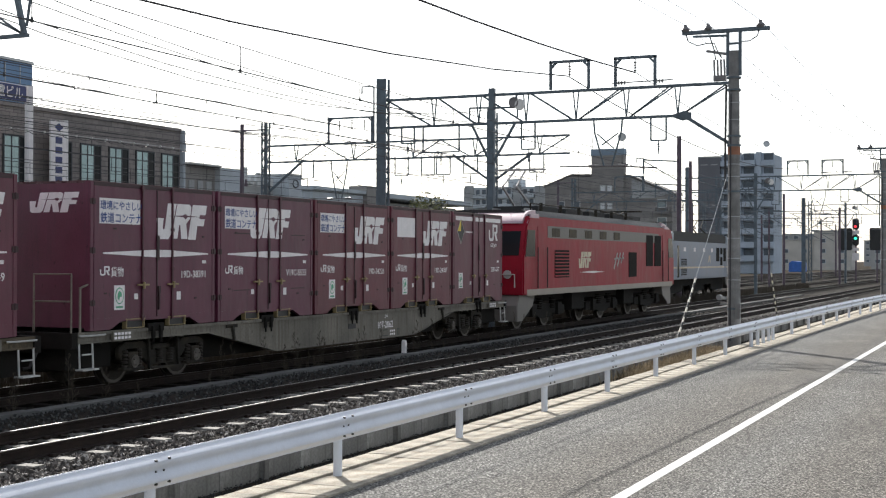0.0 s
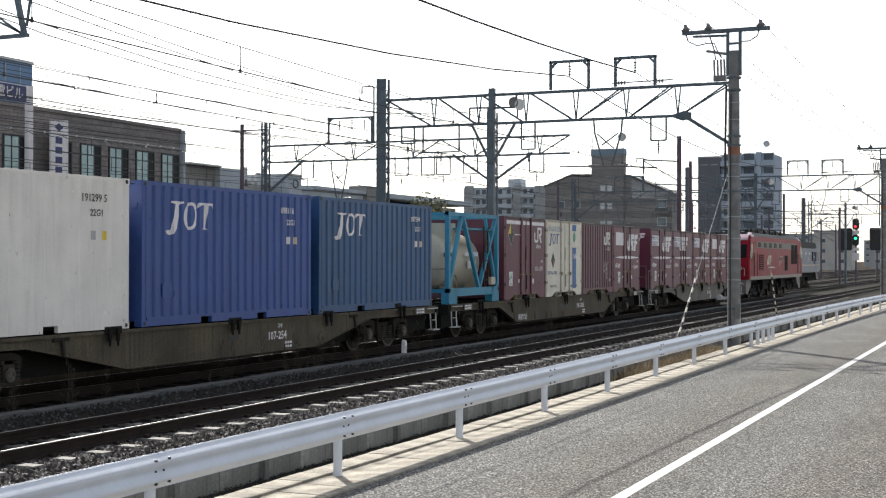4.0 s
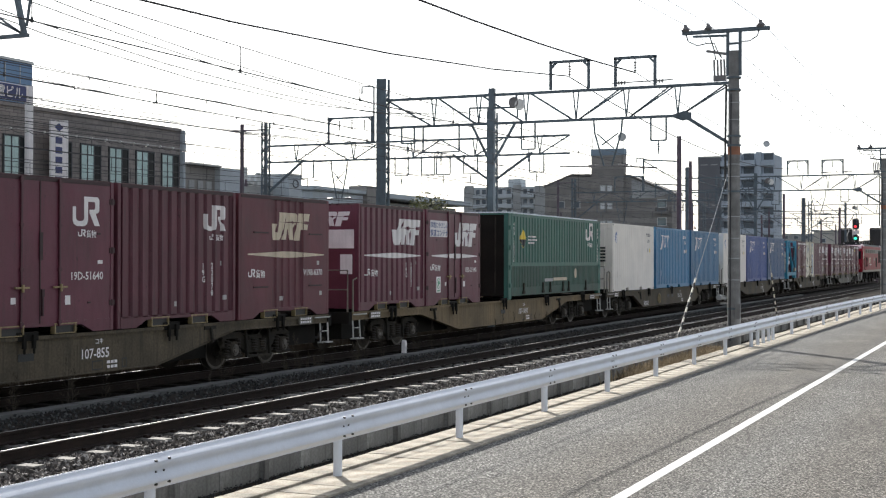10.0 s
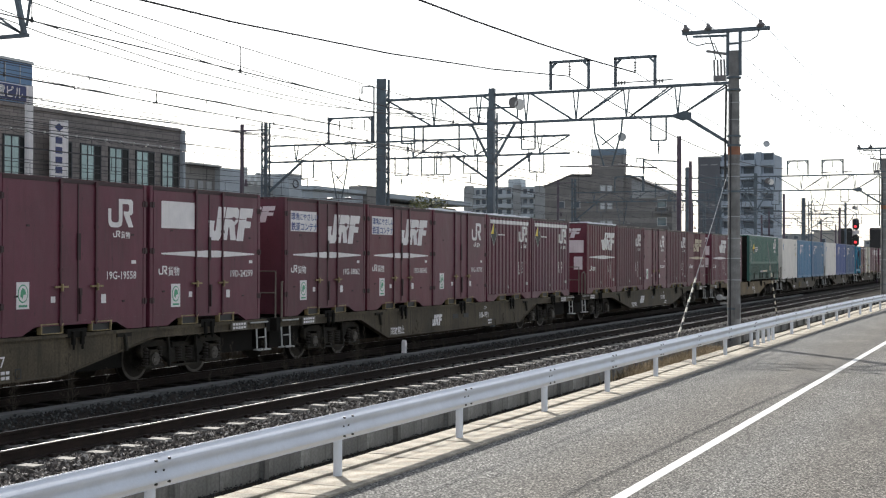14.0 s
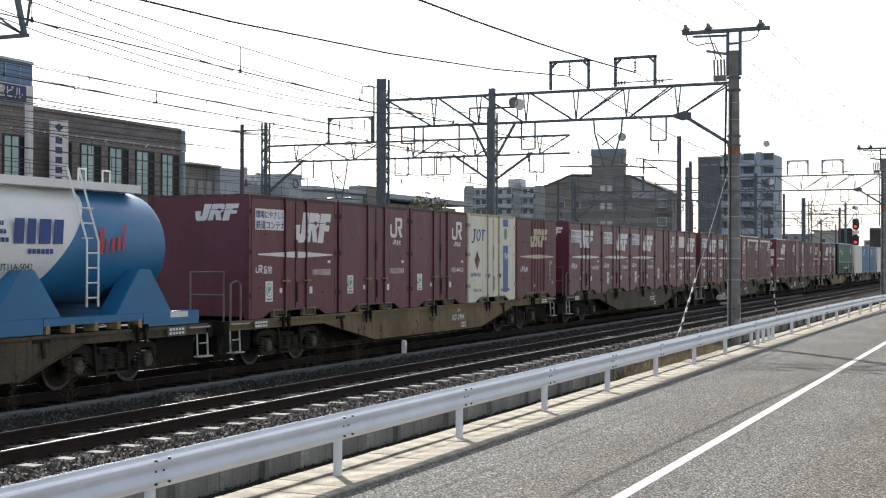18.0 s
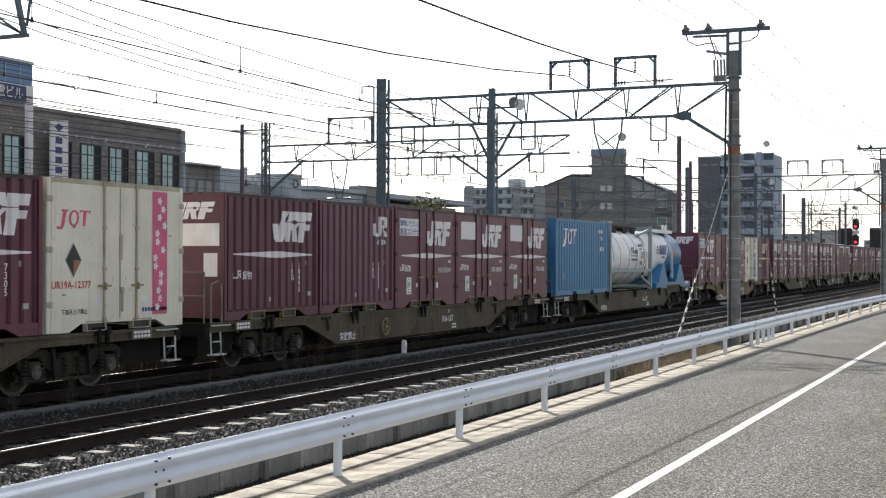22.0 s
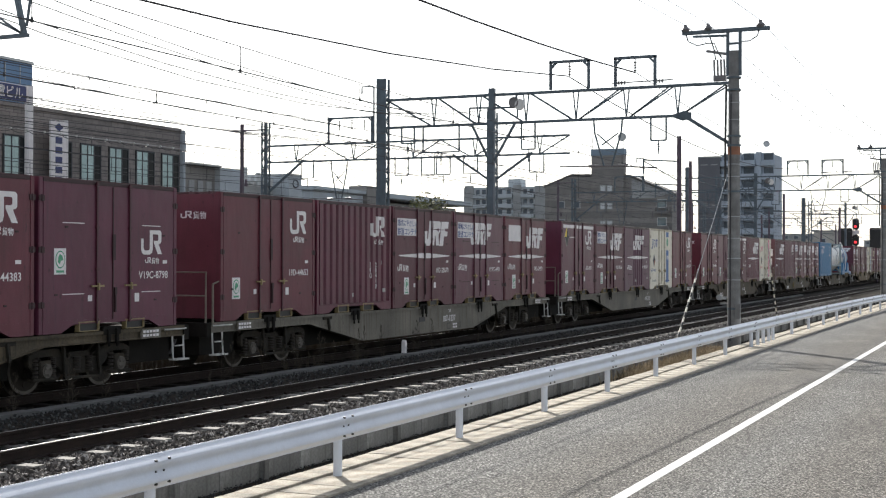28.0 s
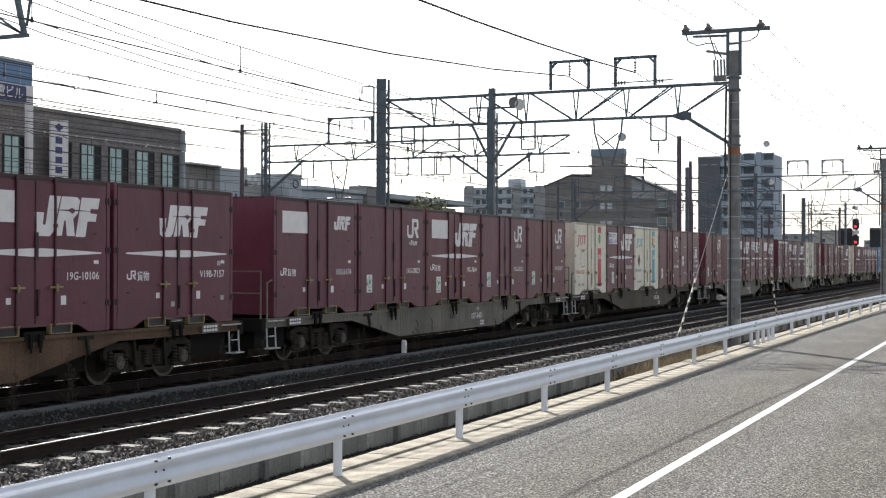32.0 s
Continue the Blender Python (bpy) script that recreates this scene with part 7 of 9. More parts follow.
def teal_tank(label):
    c = thing("tank_container", label, "container", "containers of the freight train")
    L, H = CL, 2.5
    hl = L / 2
    f = B()
    for sy in (-1, 1):
        for sx in (-1, 1):
            bm = B()
            bar(bm, (sx * (hl - 0.06), sy * 1.16, 0.3), (sx * (hl - 0.06), sy * 1.16, H), 0.12)
            box(bm, *sorted((sx * hl, sx * (hl - 0.55))), *sorted((sy * 1.22, sy * 1.0)), 0.0, 0.42)
            part("corner_post", bm, "teal", c)
        bm = B()
        bar(bm, (-hl, sy * 1.16, H - 0.05), (hl, sy * 1.16, H - 0.05), 0.1)
        part("top_rail", bm, "teal", c)
        bm = B()
        box(bm, -hl + 0.5, hl - 0.5, *sorted((sy * 1.22, sy * 1.1)), 0.2, 0.42)
        part("bottom_rail", bm, "teal", c)
        bm = B()
        bar(bm, (-hl + 0.1, sy * 1.16, 0.42), (-hl + 1.0, sy * 1.16, H - 0.1), 0.1)
        bar(bm, (-0.75, sy * 1.16, H - 0.1), (0.4, sy * 1.16, 0.42), 0.1)
        bar(bm, (hl - 0.15, sy * 1.16, H - 0.1), (0.45, sy * 1.16, 0.42), 0.1)
        bar(bm, (hl - 0.15, sy * 1.16, 0.42), (0.9, sy * 1.16, H - 0.1), 0.08)
        part("brace", bm, "teal", c)
    bm = B()
    for x in (-hl + 0.06, -0.7, hl - 0.06):
        bar(bm, (x, -1.16, H - 0.06), (x, 1.16, H - 0.06), 0.08)
        bar(bm, (x, -1.16, 0.35), (x, 1.16, 0.35), 0.1)
    part("cross_rail", bm, "teal", c)
    bm = B()
    lathe(bm, capsule(3.3, 0.86, 0.5), 28, 0, 1.12)
    part("tank_shell", bm, "tank_cream", c, "cream steel tank")
    bm = B()
    tube(bm, (-0.35, -0.1, 1.7), (-0.35, -0.1, 2.22), 0.62, 24)
    part("manhole_neck", bm, "tank_cream", c)
    bm = B()
    for x in (-0.9, 0.9):
        prism(bm, [(-0.9, 0.4), (-0.55, 0.4), (-0.45, 0.9), (0.45, 0.9), (0.55, 0.4), (0.9, 0.4), (0.8, 1.0), (-0.8, 1.0)], x - 0.06, x + 0.06, "x")
    part("saddle", bm, "tank_cream", c)
    bm = B()
    for x in (0.72, 1.02):
        bar(bm, (x, -1.2, 0.42), (x, -1.2, 2.15), 0.035)
    for k in range(6):
        bar(bm, (0.72, -1.2, 0.62 + 0.28 * k), (1.02, -1.2, 0.62 + 0.28 * k), 0.03)
    part("ladder", bm, "bogie", c)
    bm = B()
    box(bm, -0.4, 1.5, -1.15, -0.5, 2.05, 2.09)
    part("walkway", bm, "teal", c)
    word_bars(c, -1.6, 1.28, 0.85, 0.11, 7, "mark_black", y=-0.95)
    bm = B()
    box(bm, 0.0, 0.95, -0.93, -0.9, 1.30, 1.42)
    lab = part("label_plate", bm, "mark_white", c)
    bm = B()
    box(bm, 0.2, 0.75, -0.94, -0.9, 0.95, 1.17)
    part("label_plate", bm, "mark_white", c)
    bm = B()
    box(bm, 1.2, 1.5, -1.24, -1.1, 0.48, 0.7)
    part("document_box", bm, "tank_cream", c)
    return c


def white_tank(label):
    """A 20-foot frame tank, white shell with dark straps in a blue-grey frame."""
    c = thing("tank_container", label, "container", "containers of the freight train")
    L, H = 6.058, 2.59
    hl = L / 2
    corner_castings(c, L, H, "tank_frame")
    for sx in (-1, 1):
        for sy in (-1, 1):
            bm = B()
            bar(bm, (sx * (hl - 0.08), sy * 1.15, 0.1), (sx * (hl - 0.08), sy * 1.15, H - 0.1), 0.14)
            bar(bm, (sx * (hl - 0.1), sy * 1.15, 0.15), (sx * (hl - 0.9), sy * 0.95, 0.55), 0.09)
            bar(bm, (sx * (hl - 0.1), sy * 1.15, H - 0.12), (sx * (hl - 0.95), sy * 0.75, H - 0.42), 0.09)
            part("corner_post", bm, "tank_frame", c)
        for z in (0.12, H - 0.08):
            bm = B()
            bar(bm, (sx * (hl - 0.08), -1.15, z), (sx * (hl - 0.08), 1.15, z), 0.12)
            part("end_rail", bm, "tank_frame", c)
    bm = B()
    box(bm, -hl + 0.2, hl - 0.2, -0.62, 0.62, H - 0.10, H - 0.05)
    for x in (-1.9, -0.6, 0.9, 2.1):
        prism(bm, [(x - 0.35, H - 0.1), (x + 0.35, H - 0.1), (x + 0.12, H - 0.42), (x - 0.12, H - 0.42)], -0.66, -0.60)
    part("walkway", bm, "bogie", c, "dark top walkway on brackets")
    for sy in (-1, 1):
        bm = B()
        bar(bm, (-hl + 0.1, sy * 1.17, 0.78), (hl - 0.1, sy * 1.17, 0.78), 0.1)
        part("side_rail", bm, "tank_frame", c)
        bm = B()
        bar(bm, (-hl + 0.1, sy * 0.5, H - 0.06), (hl - 0.1, sy * 0.5, H - 0.06), 0.05, 0.03)
        part("walkway", bm, "bogie", c)
    bm = B()
    lathe(bm, capsule(5.75, 1.14, 0.42), 36, 0, 1.33)
    part("tank_shell", bm, "tank_white", c, "white insulated tank shell")
    for x in (-2.35, -1.35, -0.1, 1.0, 2.15):
        bm = B()
        lathe(bm, [(x - 0.018, 1.147), (x + 0.018, 1.147)], 36, 0, 1.33)
        part("strap", bm, "loco_grey", c, "grey shell strap")
    bm = B()
    for x in (-1.6, 0.3, 1.4):
        tube(bm, (x, 0, 2.3), (x, 0, 2.55), 0.28, 16)
    part("valve_cover", bm, "bogie", c)
    bm = B()
    pipe(bm, [(2.4, -0.75, 2.2), (2.55, -0.95, 1.9), (2.62, -1.08, 1.4), (2.58, -1.0, 0.8), (2.4, -0.85, 0.4)], 0.04, 8)
    part("vent_pipe", bm, "mark_black", c)
    a = poly("emblem", fit_pts([(0, 0), (0.12, 0), (0.2, 0.6), (0.35, 0.75), (0.5, 0.6), (0.58, 0), (0.7, 0.0), (0.85, 0.6), (1.0, 0.8), (0.8, 1.0), (0.6, 0.7), (0.35, 1.0), (0.1, 0.7)], 0.0, 1.42, 0.50, 0.34), "mark_blue", c, -1.155)
    word_bars(c, 0.58, 1.44, 0.46, 0.17, 3, "mark_black", y=-1.155)
    word_bars(c, 0.05, 1.34, 0.95, 0.05, 9, "mark_blue", y=-1.155)
    word_bars(c, 0.1, 1.17, 0.85, 0.09, 6, "mark_black", y=-1.155)
    word_bars(c, 1.30, 1.74, 0.72, 0.09, 8, "mark_black", y=-1.09)
    word_bars(c, 1.42, 1.60, 0.32, 0.08, 4, "mark_black", y=-1.12)
    for k in range(4):
        word_bars(c, 1.50, 1.48 - 0.07 * k, 0.55, 0.035, 6, "mark_black", y=-1.15)
    poly("label_plate", rect(1.38, 1.62, 1.0, 1.17), "loco_grey", c, -1.155)
    poly("warning_diamond", [(1.74, 1.0), (1.92, 1.0), (1.83, 1.18)], "mark_yellow", c, -1.155)
    poly("label_plate", rect(2.2, 2.34, 1.06, 1.2), "mark_yellow", c, -1.155)
    bm = B()
    box(bm, -2.72, -2.5, -1.19, -1.17, 0.95, 1.15)
    part("label_plate", bm, "mark_white", c)
    return c


def latex_tank(label):
    """A 20-foot saddle tank: white shell, blue leading end with a slanting edge, blue cradle."""
    c = thing("tank_container", label, "container", "containers of the freight train")
    L = 6.058
    zc, r = 1.42, 1.02
    prof = capsule(5.3, r, 0.5)
    bm = B()
    lathe(bm, prof, 60, 0, zc)
    bmesh.ops.bisect_plane(bm, geom=bm.verts[:] + bm.edges[:] + bm.faces[:], plane_co=(-0.45, 0, zc), plane_no=(1, 0, -0.95))
    shell = part("tank_shell", bm, "tank_white", c, "white tank shell with a slanting blue end")
    shell.data.materials.append(M["tank_blue"])
    for f in shell.data.polygons:
        f.material_index = 1 if f.center.x > -0.45 + 0.95 * (f.center.z - zc) else 0
    for x in (-1.6, 1.42):
        for sy in (-1, 1):
            bm = B()
            y0, y1 = sorted((sy * 1.16, sy * 0.78))
            prism(bm, [(x - 0.82, 0.24), (x + 0.82, 0.24), (x + 0.17, 1.02), (x - 0.17, 1.02)], y0, y1)
            part("saddle", bm, "tank_blue", c, bevel=0.012)
        bm = B()
        prism(bm, [(-1.0, 0.3), (1.0, 0.3), (0.9, 0.8), (0.5, 0.5), (-0.5, 0.5), (-0.9, 0.8)], x - 0.13, x + 0.13, "x")
        part("cross_saddle", bm, "tank_blue", c)
    for sy in (-1, 1):
        bm = B()
        y0, y1 = sorted((sy * 1.22, sy * 1.0))
        box(bm, -L / 2, -1.3, y0, y1, 0.0, 0.25)
        box(bm, 1.3, L / 2, y0, y1, 0.0, 0.25)
        box(bm, -1.3, 1.3, y0, y1, 0.12, 0.25)
        part("cradle_rail", bm, "tank_blue", c, bevel=0.01)
    bm = B()
    for x in (-1.2, -0.6, 0.0, 0.6, 1.2):
        box(bm, x - 0.05, x + 0.05, -1.23, -1.0, 0.0, 0.14)
    part("fork_pocket", bm, "brass", c)
    bm = B()
    for x in (-0.12, 0.18):
        pipe(bm, [(x, -1.12, 0.4), (x, -1.12, 1.5), (x, -0.85, 2.3), (x, -0.7, 2.75)], 0.02, 6)
    for k in range(7):
        z = 0.55 + 0.25 * k
        tube(bm, (-0.12, -1.12 if z < 1.5 else -1.0, z), (0.18, -1.12 if z < 1.5 else -1.0, z), 0.015, 6)
    part("ladder", bm, "tank_white", c)
    bm = B()
    box(bm, -2.2, 2.0, -0.62, -0.28, 2.40, 2.44)
    box(bm, -2.2, 2.0, -0.64, -0.6, 2.40, 2.54)
    for x in (0.3, 0.95):
        pipe(bm, [(x, -0.6, 2.44), (x, -0.6, 2.75), (x + 0.2, -0.6, 2.75), (x + 0.2, -0.6, 2.44)], 0.018, 6)
    part("walkway", bm, "tank_white", c)
    for x0, w in ((-1.78, 0.25), (-1.48, 0.22), (-1.21, 0.31), (-0.86, 0.26)):
        poly("emblem_block", fit_pts([(0, 0), (0.9, 0), (1, 1), (0.1, 1)], x0, 1.44, w, 0.40), "mark_blue", c, -1.04)
    for k, (w, t) in enumerate(((0.10, 0.46), (0.05, 0.24), (0.09, 0.24), (0.09, 0.24), (0.05, 0.46))):
        x0 = 0.30 + 0.16 * k
        poly("emblem_block", [(x0, 1.28 + 0.02 * k), (x0 + w, 1.28 + 0.02 * k), (x0 + w + 0.05, 1.28 + t + 0.02 * k), (x0 + 0.05, 1.28 + t + 0.02 * k)], "mark_red", c, -1.035)
    word_bars(c, -1.45, 1.28, 0.62, 0.08, 6, "mark_blue", y=-1.035)
    for k in range(3):
        word_bars(c, -2.22, 1.72 - 0.13 * k, 0.24 + 0.06 * k, 0.07, 4, "mark_blue", y=-1.03)
    lettering(c, "UT11A-5042", -2.15, 1.02, 0.15, "mark_black", -1.05)
    poly("notice", rect(2.1, 2.65, 0.14, 0.24), "mark_white", c, -1.226)
    return c


# ---- wagons ----
WM = {}


def wheelset(parent, x, r=0.405, travel=run):
    """One axle with two flanged wheels; it turns about its own centre."""
    if ("w", r) not in WM:
        bm = B()
        for s in (-1, 1):
            a = s * 0.50
            tube(bm, (0, a, 0), (0, a + s * 0.125, 0), r, 28)
            tube(bm, (0, a - s * 0.02, 0), (0, a + s * 0.012, 0), r + 0.027, 28)
            tube(bm, (0, a + s * 0.125, 0), (0, a + s * 0.15, 0), r * 0.42, 16, r * 0.36)
            for k in range(3):
                t = 2 * math.pi * k / 3
                tube(bm, (r * 0.62 * math.cos(t), a + s * 0.125, r * 0.62 * math.sin(t)), (r * 0.62 * math.cos(t), a + s * 0.135, r * 0.62 * math.sin(t)), 0.045, 8)
            ring = [[bm.verts.new((q * r * math.cos(t), a + s * 0.1265, q * r * math.sin(t))) for t in (k * math.pi / 14 for k in range(28))] for q in (0.85, 0.99)]
            for k in range(28):
                bm.faces.new((ring[0][k], ring[0][k - 1], ring[1][k - 1], ring[1][k]))
        tube(bm, (0, -0.9, 0), (0, 0.9, 0), 0.07, 12)
        WM["w", r] = mesh_of(bm, "wheelset", "wheel")
        WM["w", r].materials.append(M["rim"])
        for f in WM["w", r].polygons:
            if len(f.vertices) == 4 and abs(abs(f.center.y) - 0.6265) < 0.0008:
                f.material_index = 1
    ob = part_of("wheelset", WM["w", r], parent, pose(x, 0, r))
    WHEELSETS.append((ob, x, r, travel))
    return ob


def coil(bm, x, y, z0, z1, r):
    n = 5
    for k in range(n):
        a = z0 + (z1 - z0) * k / n
        tube(bm, (x, y, a), (x, y, a + (z1 - z0) / n * 0.62), r, 10)


def bogie(parent, x):
    if "b" not in WM:
        bm = B()
        for s in (-1, 1):
            y0, y1 = sorted((s * 0.90, s * 1.0))
            prism(bm, [(-1.30, 0.50), (-1.22, 0.42), (-1.16, 0.62), (-0.76, 0.62), (-0.62, 0.44), (-0.40, 0.30), (0.40, 0.30), (0.62, 0.44), (0.76, 0.62), (1.16, 0.62), (1.22, 0.42), (1.30, 0.50), (1.30, 0.66), (1.12, 0.74), (0.60, 0.74), (0.34, 0.56), (-0.34, 0.56), (-0.60, 0.74), (-1.12, 0.74), (-1.30, 0.66)], y0, y1)
        box(bm, -0.26, 0.26, -0.95, 0.95, 0.44, 0.66)
        WM["b"] = mesh_of(bm, "bogie", "bogie", 0.012)
        bm = B()
        for s in (-1, 1):
            for k in (-0.16, 0.16):
                coil(bm, k, s * 1.02, 0.34, 0.60, 0.07)
        WM["spring"] = mesh_of(bm, "coil_spring", "wheel")
        bm = B()
        coil(bm, -0.21, -1.0, -0.10, 0.22, 0.062)
        coil(bm, 0.21, -1.0, -0.10, 0.22, 0.062)
        WM["box_spring"] = mesh_of(bm, "axle_spring", "wheel")
        bm = B()
        box(bm, -0.14, 0.14, -1.05, -0.9, -0.15, 0.16)
        box(bm, -0.30, 0.30, -1.07, -0.93, -0.16, -0.11)
        WM["axlebox"] = mesh_of(bm, "axle_box", "bogie", 0.012)
        bm = B()
        tube(bm, (0, -1.05, 0), (0, -1.09, 0), 0.115, 18)
        tube(bm, (0, -1.09, 0), (0, -1.10, 0), 0.085, 18)
        for k in range(3):
            t = 2 * math.pi * k / 3 + 0.5
            tube(bm, (0.06 * math.cos(t), -1.10, 0.06 * math.sin(t)), (0.06 * math.cos(t), -1.115, 0.06 * math.sin(t)), 0.014, 6)
        WM["cap"] = mesh_of(bm, "bearing_cap", "rim")
        bm = B()
        prism(bm, [(-0.55, 0.80), (-0.50, 0.23), (0.44, 0.21), (0.38, 0.80), (0.33, 0.80), (0.39, 0.255), (-0.455, 0.275), (-0.50, 0.80)], -1.07, -1.02)
        WM["rig"] = mesh_of(bm, "brake_lever", "bogie")
    b = part_of("bogie", WM["b"], parent, pose(x, 0, 0))
    tagged(part_of("coil_spring", WM["spring"], b), kind="stuff")
    for turn in (0, 180):
        part_of("brake_lever", WM["rig"], b, pose(0, 0, 0, 0, 0, turn))
    for k in (-0.95, 0.95):
        for turn in (0, 180):
            part_of("axle_box", WM["axlebox"], b, pose(k, 0, 0.405, 0, 0, turn))
            if turn == 0:
                tagged(part_of("axle_spring", WM["box_spring"], b, pose(k, 0, 0.405)), kind="stuff")
                part_of("bearing_cap", WM["cap"], b, pose(k, 0, 0.405))
        wheelset(b, k)
    return b


def wagon(kind, paint, number, label):
    w = thing("container_wagon", label, "wagon", "wagons of the freight train")
    top, zb = 0.985, 0.30
    a, b = (3.4, 5.95) if kind == 107 else (4.65, 6.1)
    prof = [(-9.75, 0.80), (-b, 0.80), (-a, zb), (a, zb), (b, 0.80), (9.75, 0.80), (9.75, top), (-9.75, top)]
    for s in (-1, 1):
        bm = B()
        prism(bm, prof, *sorted((s * 1.17, s * 1.10)))
        sill = part("side_sill", bm, paint, w)
        bm = B()
        y0, y1 = sorted((s * 1.215, s * 1.10))
        box(bm, -9.75, 9.75, y0, y1, top - 0.055, top)
        box(bm, -a, a, *sorted((s * 1.205, s * 1.05)), zb - 0.005, zb + 0.018)
        for q in (-1, 1):
            bar(bm, (q * a, s * 1.13, zb + 0.005), (q * b, s * 1.13, 0.805), 0.15, 0.02)
            box(bm, *sorted((q * b, q * 9.75)), y0, y1, 0.795, 0.815)
        part("sill_flange", bm, paint, sill)
    bm = B()
    box(bm, -9.7, 9.7, -0.2, 0.2, 0.55, top - 0.02)
    for k in range(-9, 10):
        box(bm, k - 0.05, k + 0.05, -1.1, 1.1, top - 0.22, top - 0.03)
    box(bm, -2.2, -0.6, -0.9, -0.3, 0.35, 0.75)
    for q in (-1, 1):
        box(bm, *sorted((q * 5.6, q * 9.6)), -0.35, 0.35, 0.30, 0.6)
        box(bm, *sorted((q * 3.2, q * 5.6)), -0.75, 0.75, 0.28, 0.85)
        box(bm, *sorted((q * 8.5, q * 9.7)), -0.9, 0.9, 0.35, 0.8)
    tube(bm, (0.6, 0.5, 0.55), (2.0, 0.5, 0.55), 0.2, 12)
    part("underframe", bm, "under", w)
    if "lock" not in WM:
        bm = B()
        for q in (-0.11, 0.11):
            box(bm, q - 0.035, q + 0.035, -0.04, 0.01, 0.80, 1.02)
            tube(bm, (q, -0.02, 0.72), (q, -0.02, 0.82), 0.022, 6)
        box(bm, -0.24, 0.24, 0.0, 0.05, 0.92, 1.06)
        WM["lock"] = mesh_of(bm, "container_lock", "under", 0.006)
    for i in range(5):
        part_of("container_lock", WM["lock"], w, pose((i - 2) * 3.811, -1.22, 0))
    for s in (-1, 1):
        bm = B()
        box(bm, *sorted((s * 9.75, s * 9.9)), -1.2, 1.2, 0.72, top)
        box(bm, *sorted((s * 9.9, s * 10.02)), -0.25, 0.25, 0.72, 0.98)
        tube(bm, (s * 9.9, 0, 0.86), (s * 10.2, 0, 0.86), 0.12, 10)
        box(bm, *sorted((s * 10.1, s * 10.22)), -0.17, 0.17, 0.72, 1.0)
        part("coupler_beam", bm, "under", w)
        bogie(w, s * 7.1)
    for s, y in ((-1, -1.2), (1, -1.2)):
        x = s * 9.55
        bm = B()
        for q in (-0.17, 0.17):
            pipe(bm, [(x + q, y, 0.80), (x + q, y - 0.02, 0.38)], 0.018, 6)
        box(bm, x - 0.2, x + 0.2, y - 0.12, y + 0.05, 0.36, 0.385)
        pipe(bm, [(x - 0.12, y - 0.03, 0.62), (x + 0.12, y - 0.03, 0.62)], 0.014, 6)
        part("step", bm, "step", w, "pale steel foot step")
    bm = B()
    x = -9.82
    pipe(bm, [(x, -1.12, 0.98), (x, -1.12, 1.95), (x, -0.35, 1.95), (x, -0.35, 0.98)], 0.02, 6)
    hr = part("handrail", bm, "rail_tube", w, "bent steel tube handrail at the wagon end")
    bm = B()
    pipe(bm, [(x, -1.12, 1.5), (x, -0.35, 1.5)], 0.016, 6)
    part("cross_tube", bm, "rail_tube", hr)
    bm = B()
    pipe(bm, [(x + 0.15, -1.18, 0.98), (x + 0.15, -1.18, 1.72), (x + 0.38, -1.18, 1.78), (x + 0.52, -1.18, 1.70), (x + 0.52, -1.18, 0.98)], 0.022, 6)
    part("handrail", bm, "rail_tube", w, "bent steel tube handrail at the wagon end")
    for q in (-1, 1):
        bm = B()
        pipe(bm, [(q * 9.92, -0.55, 0.80), (q * 10.02, -0.56, 0.62), (q * 10.12, -0.52, 0.42), (q * 10.19, -0.45, 0.40)], 0.028, 6)
        part("brake_hose", bm, "mark_black", w, "black rubber brake hose")
        bm = B()
        pipe(bm, [(q * 9.75, -1.24, 0.93), (q * 9.62, -1.30, 0.93), (q * 9.2, -1.30, 0.93), (q * 9.08, -1.24, 0.93)], 0.016, 6)
        part("grab_rail", bm, "step", w)
        bm = B()
        box(bm, *sorted((q * 4.9, q * 5.3)), -1.19, -1.15, 0.86, 0.95)
        bar(bm, (q * 5.1, -1.2, 0.90), (q * 5.1, -1.24, 0.62), 0.05)
        part("release_lever", bm, "bogie", w)
    for q in (-8.6, 8.7):
        bm = B()
        box(bm, q - 0.28, q + 0.28, -1.235, -1.20, 0.80, 0.965)
        part("data_plate", bm, "sill_grey", w)
    for q in (-8.6, 8.7):
        word_bars(w, q - 0.24, 0.90, 0.48, 0.045, 5, "mark_white", y=-1.238)
        word_bars(w, q - 0.24, 0.83, 0.48, 0.045, 5, "mark_white", y=-1.238)
    ins = -1.174
    lettering(w, "コキ", 1.30 + 0.38, 0.78, 0.11, "mark_white", ins)
    lettering(w, number, 1.30, 0.545, 0.23, "mark_white", ins)
    for q, wd in ((1.60, 0.28), (2.40, 0.14)):
        o = poly("test_date_box", rect(q, q + wd, 0.34, 0.50), "mark_black", w, ins)
        poly("test_date_field", rect(q + 0.02, q + wd - 0.02, 0.36, 0.48), paint, o, ins - 0.004)
    word_bars(w, 2.0, 0.43, 0.3, 0.05, 3, "mark_white", y=ins)
    word_bars(w, 2.0, 0.35, 0.3, 0.05, 3, "mark_white", y=ins)
    if number in ("106-991", "107-855", "106-666"):
        big_mark(w, -1.95, 0.46, 0.64, 0.29, "mark_white", paint, None, ins)
    if kind == 106 or number == "107-855":
        lettering(w, "突放禁止", -a + 0.2, 0.37, 0.20, "mark_white", ins)
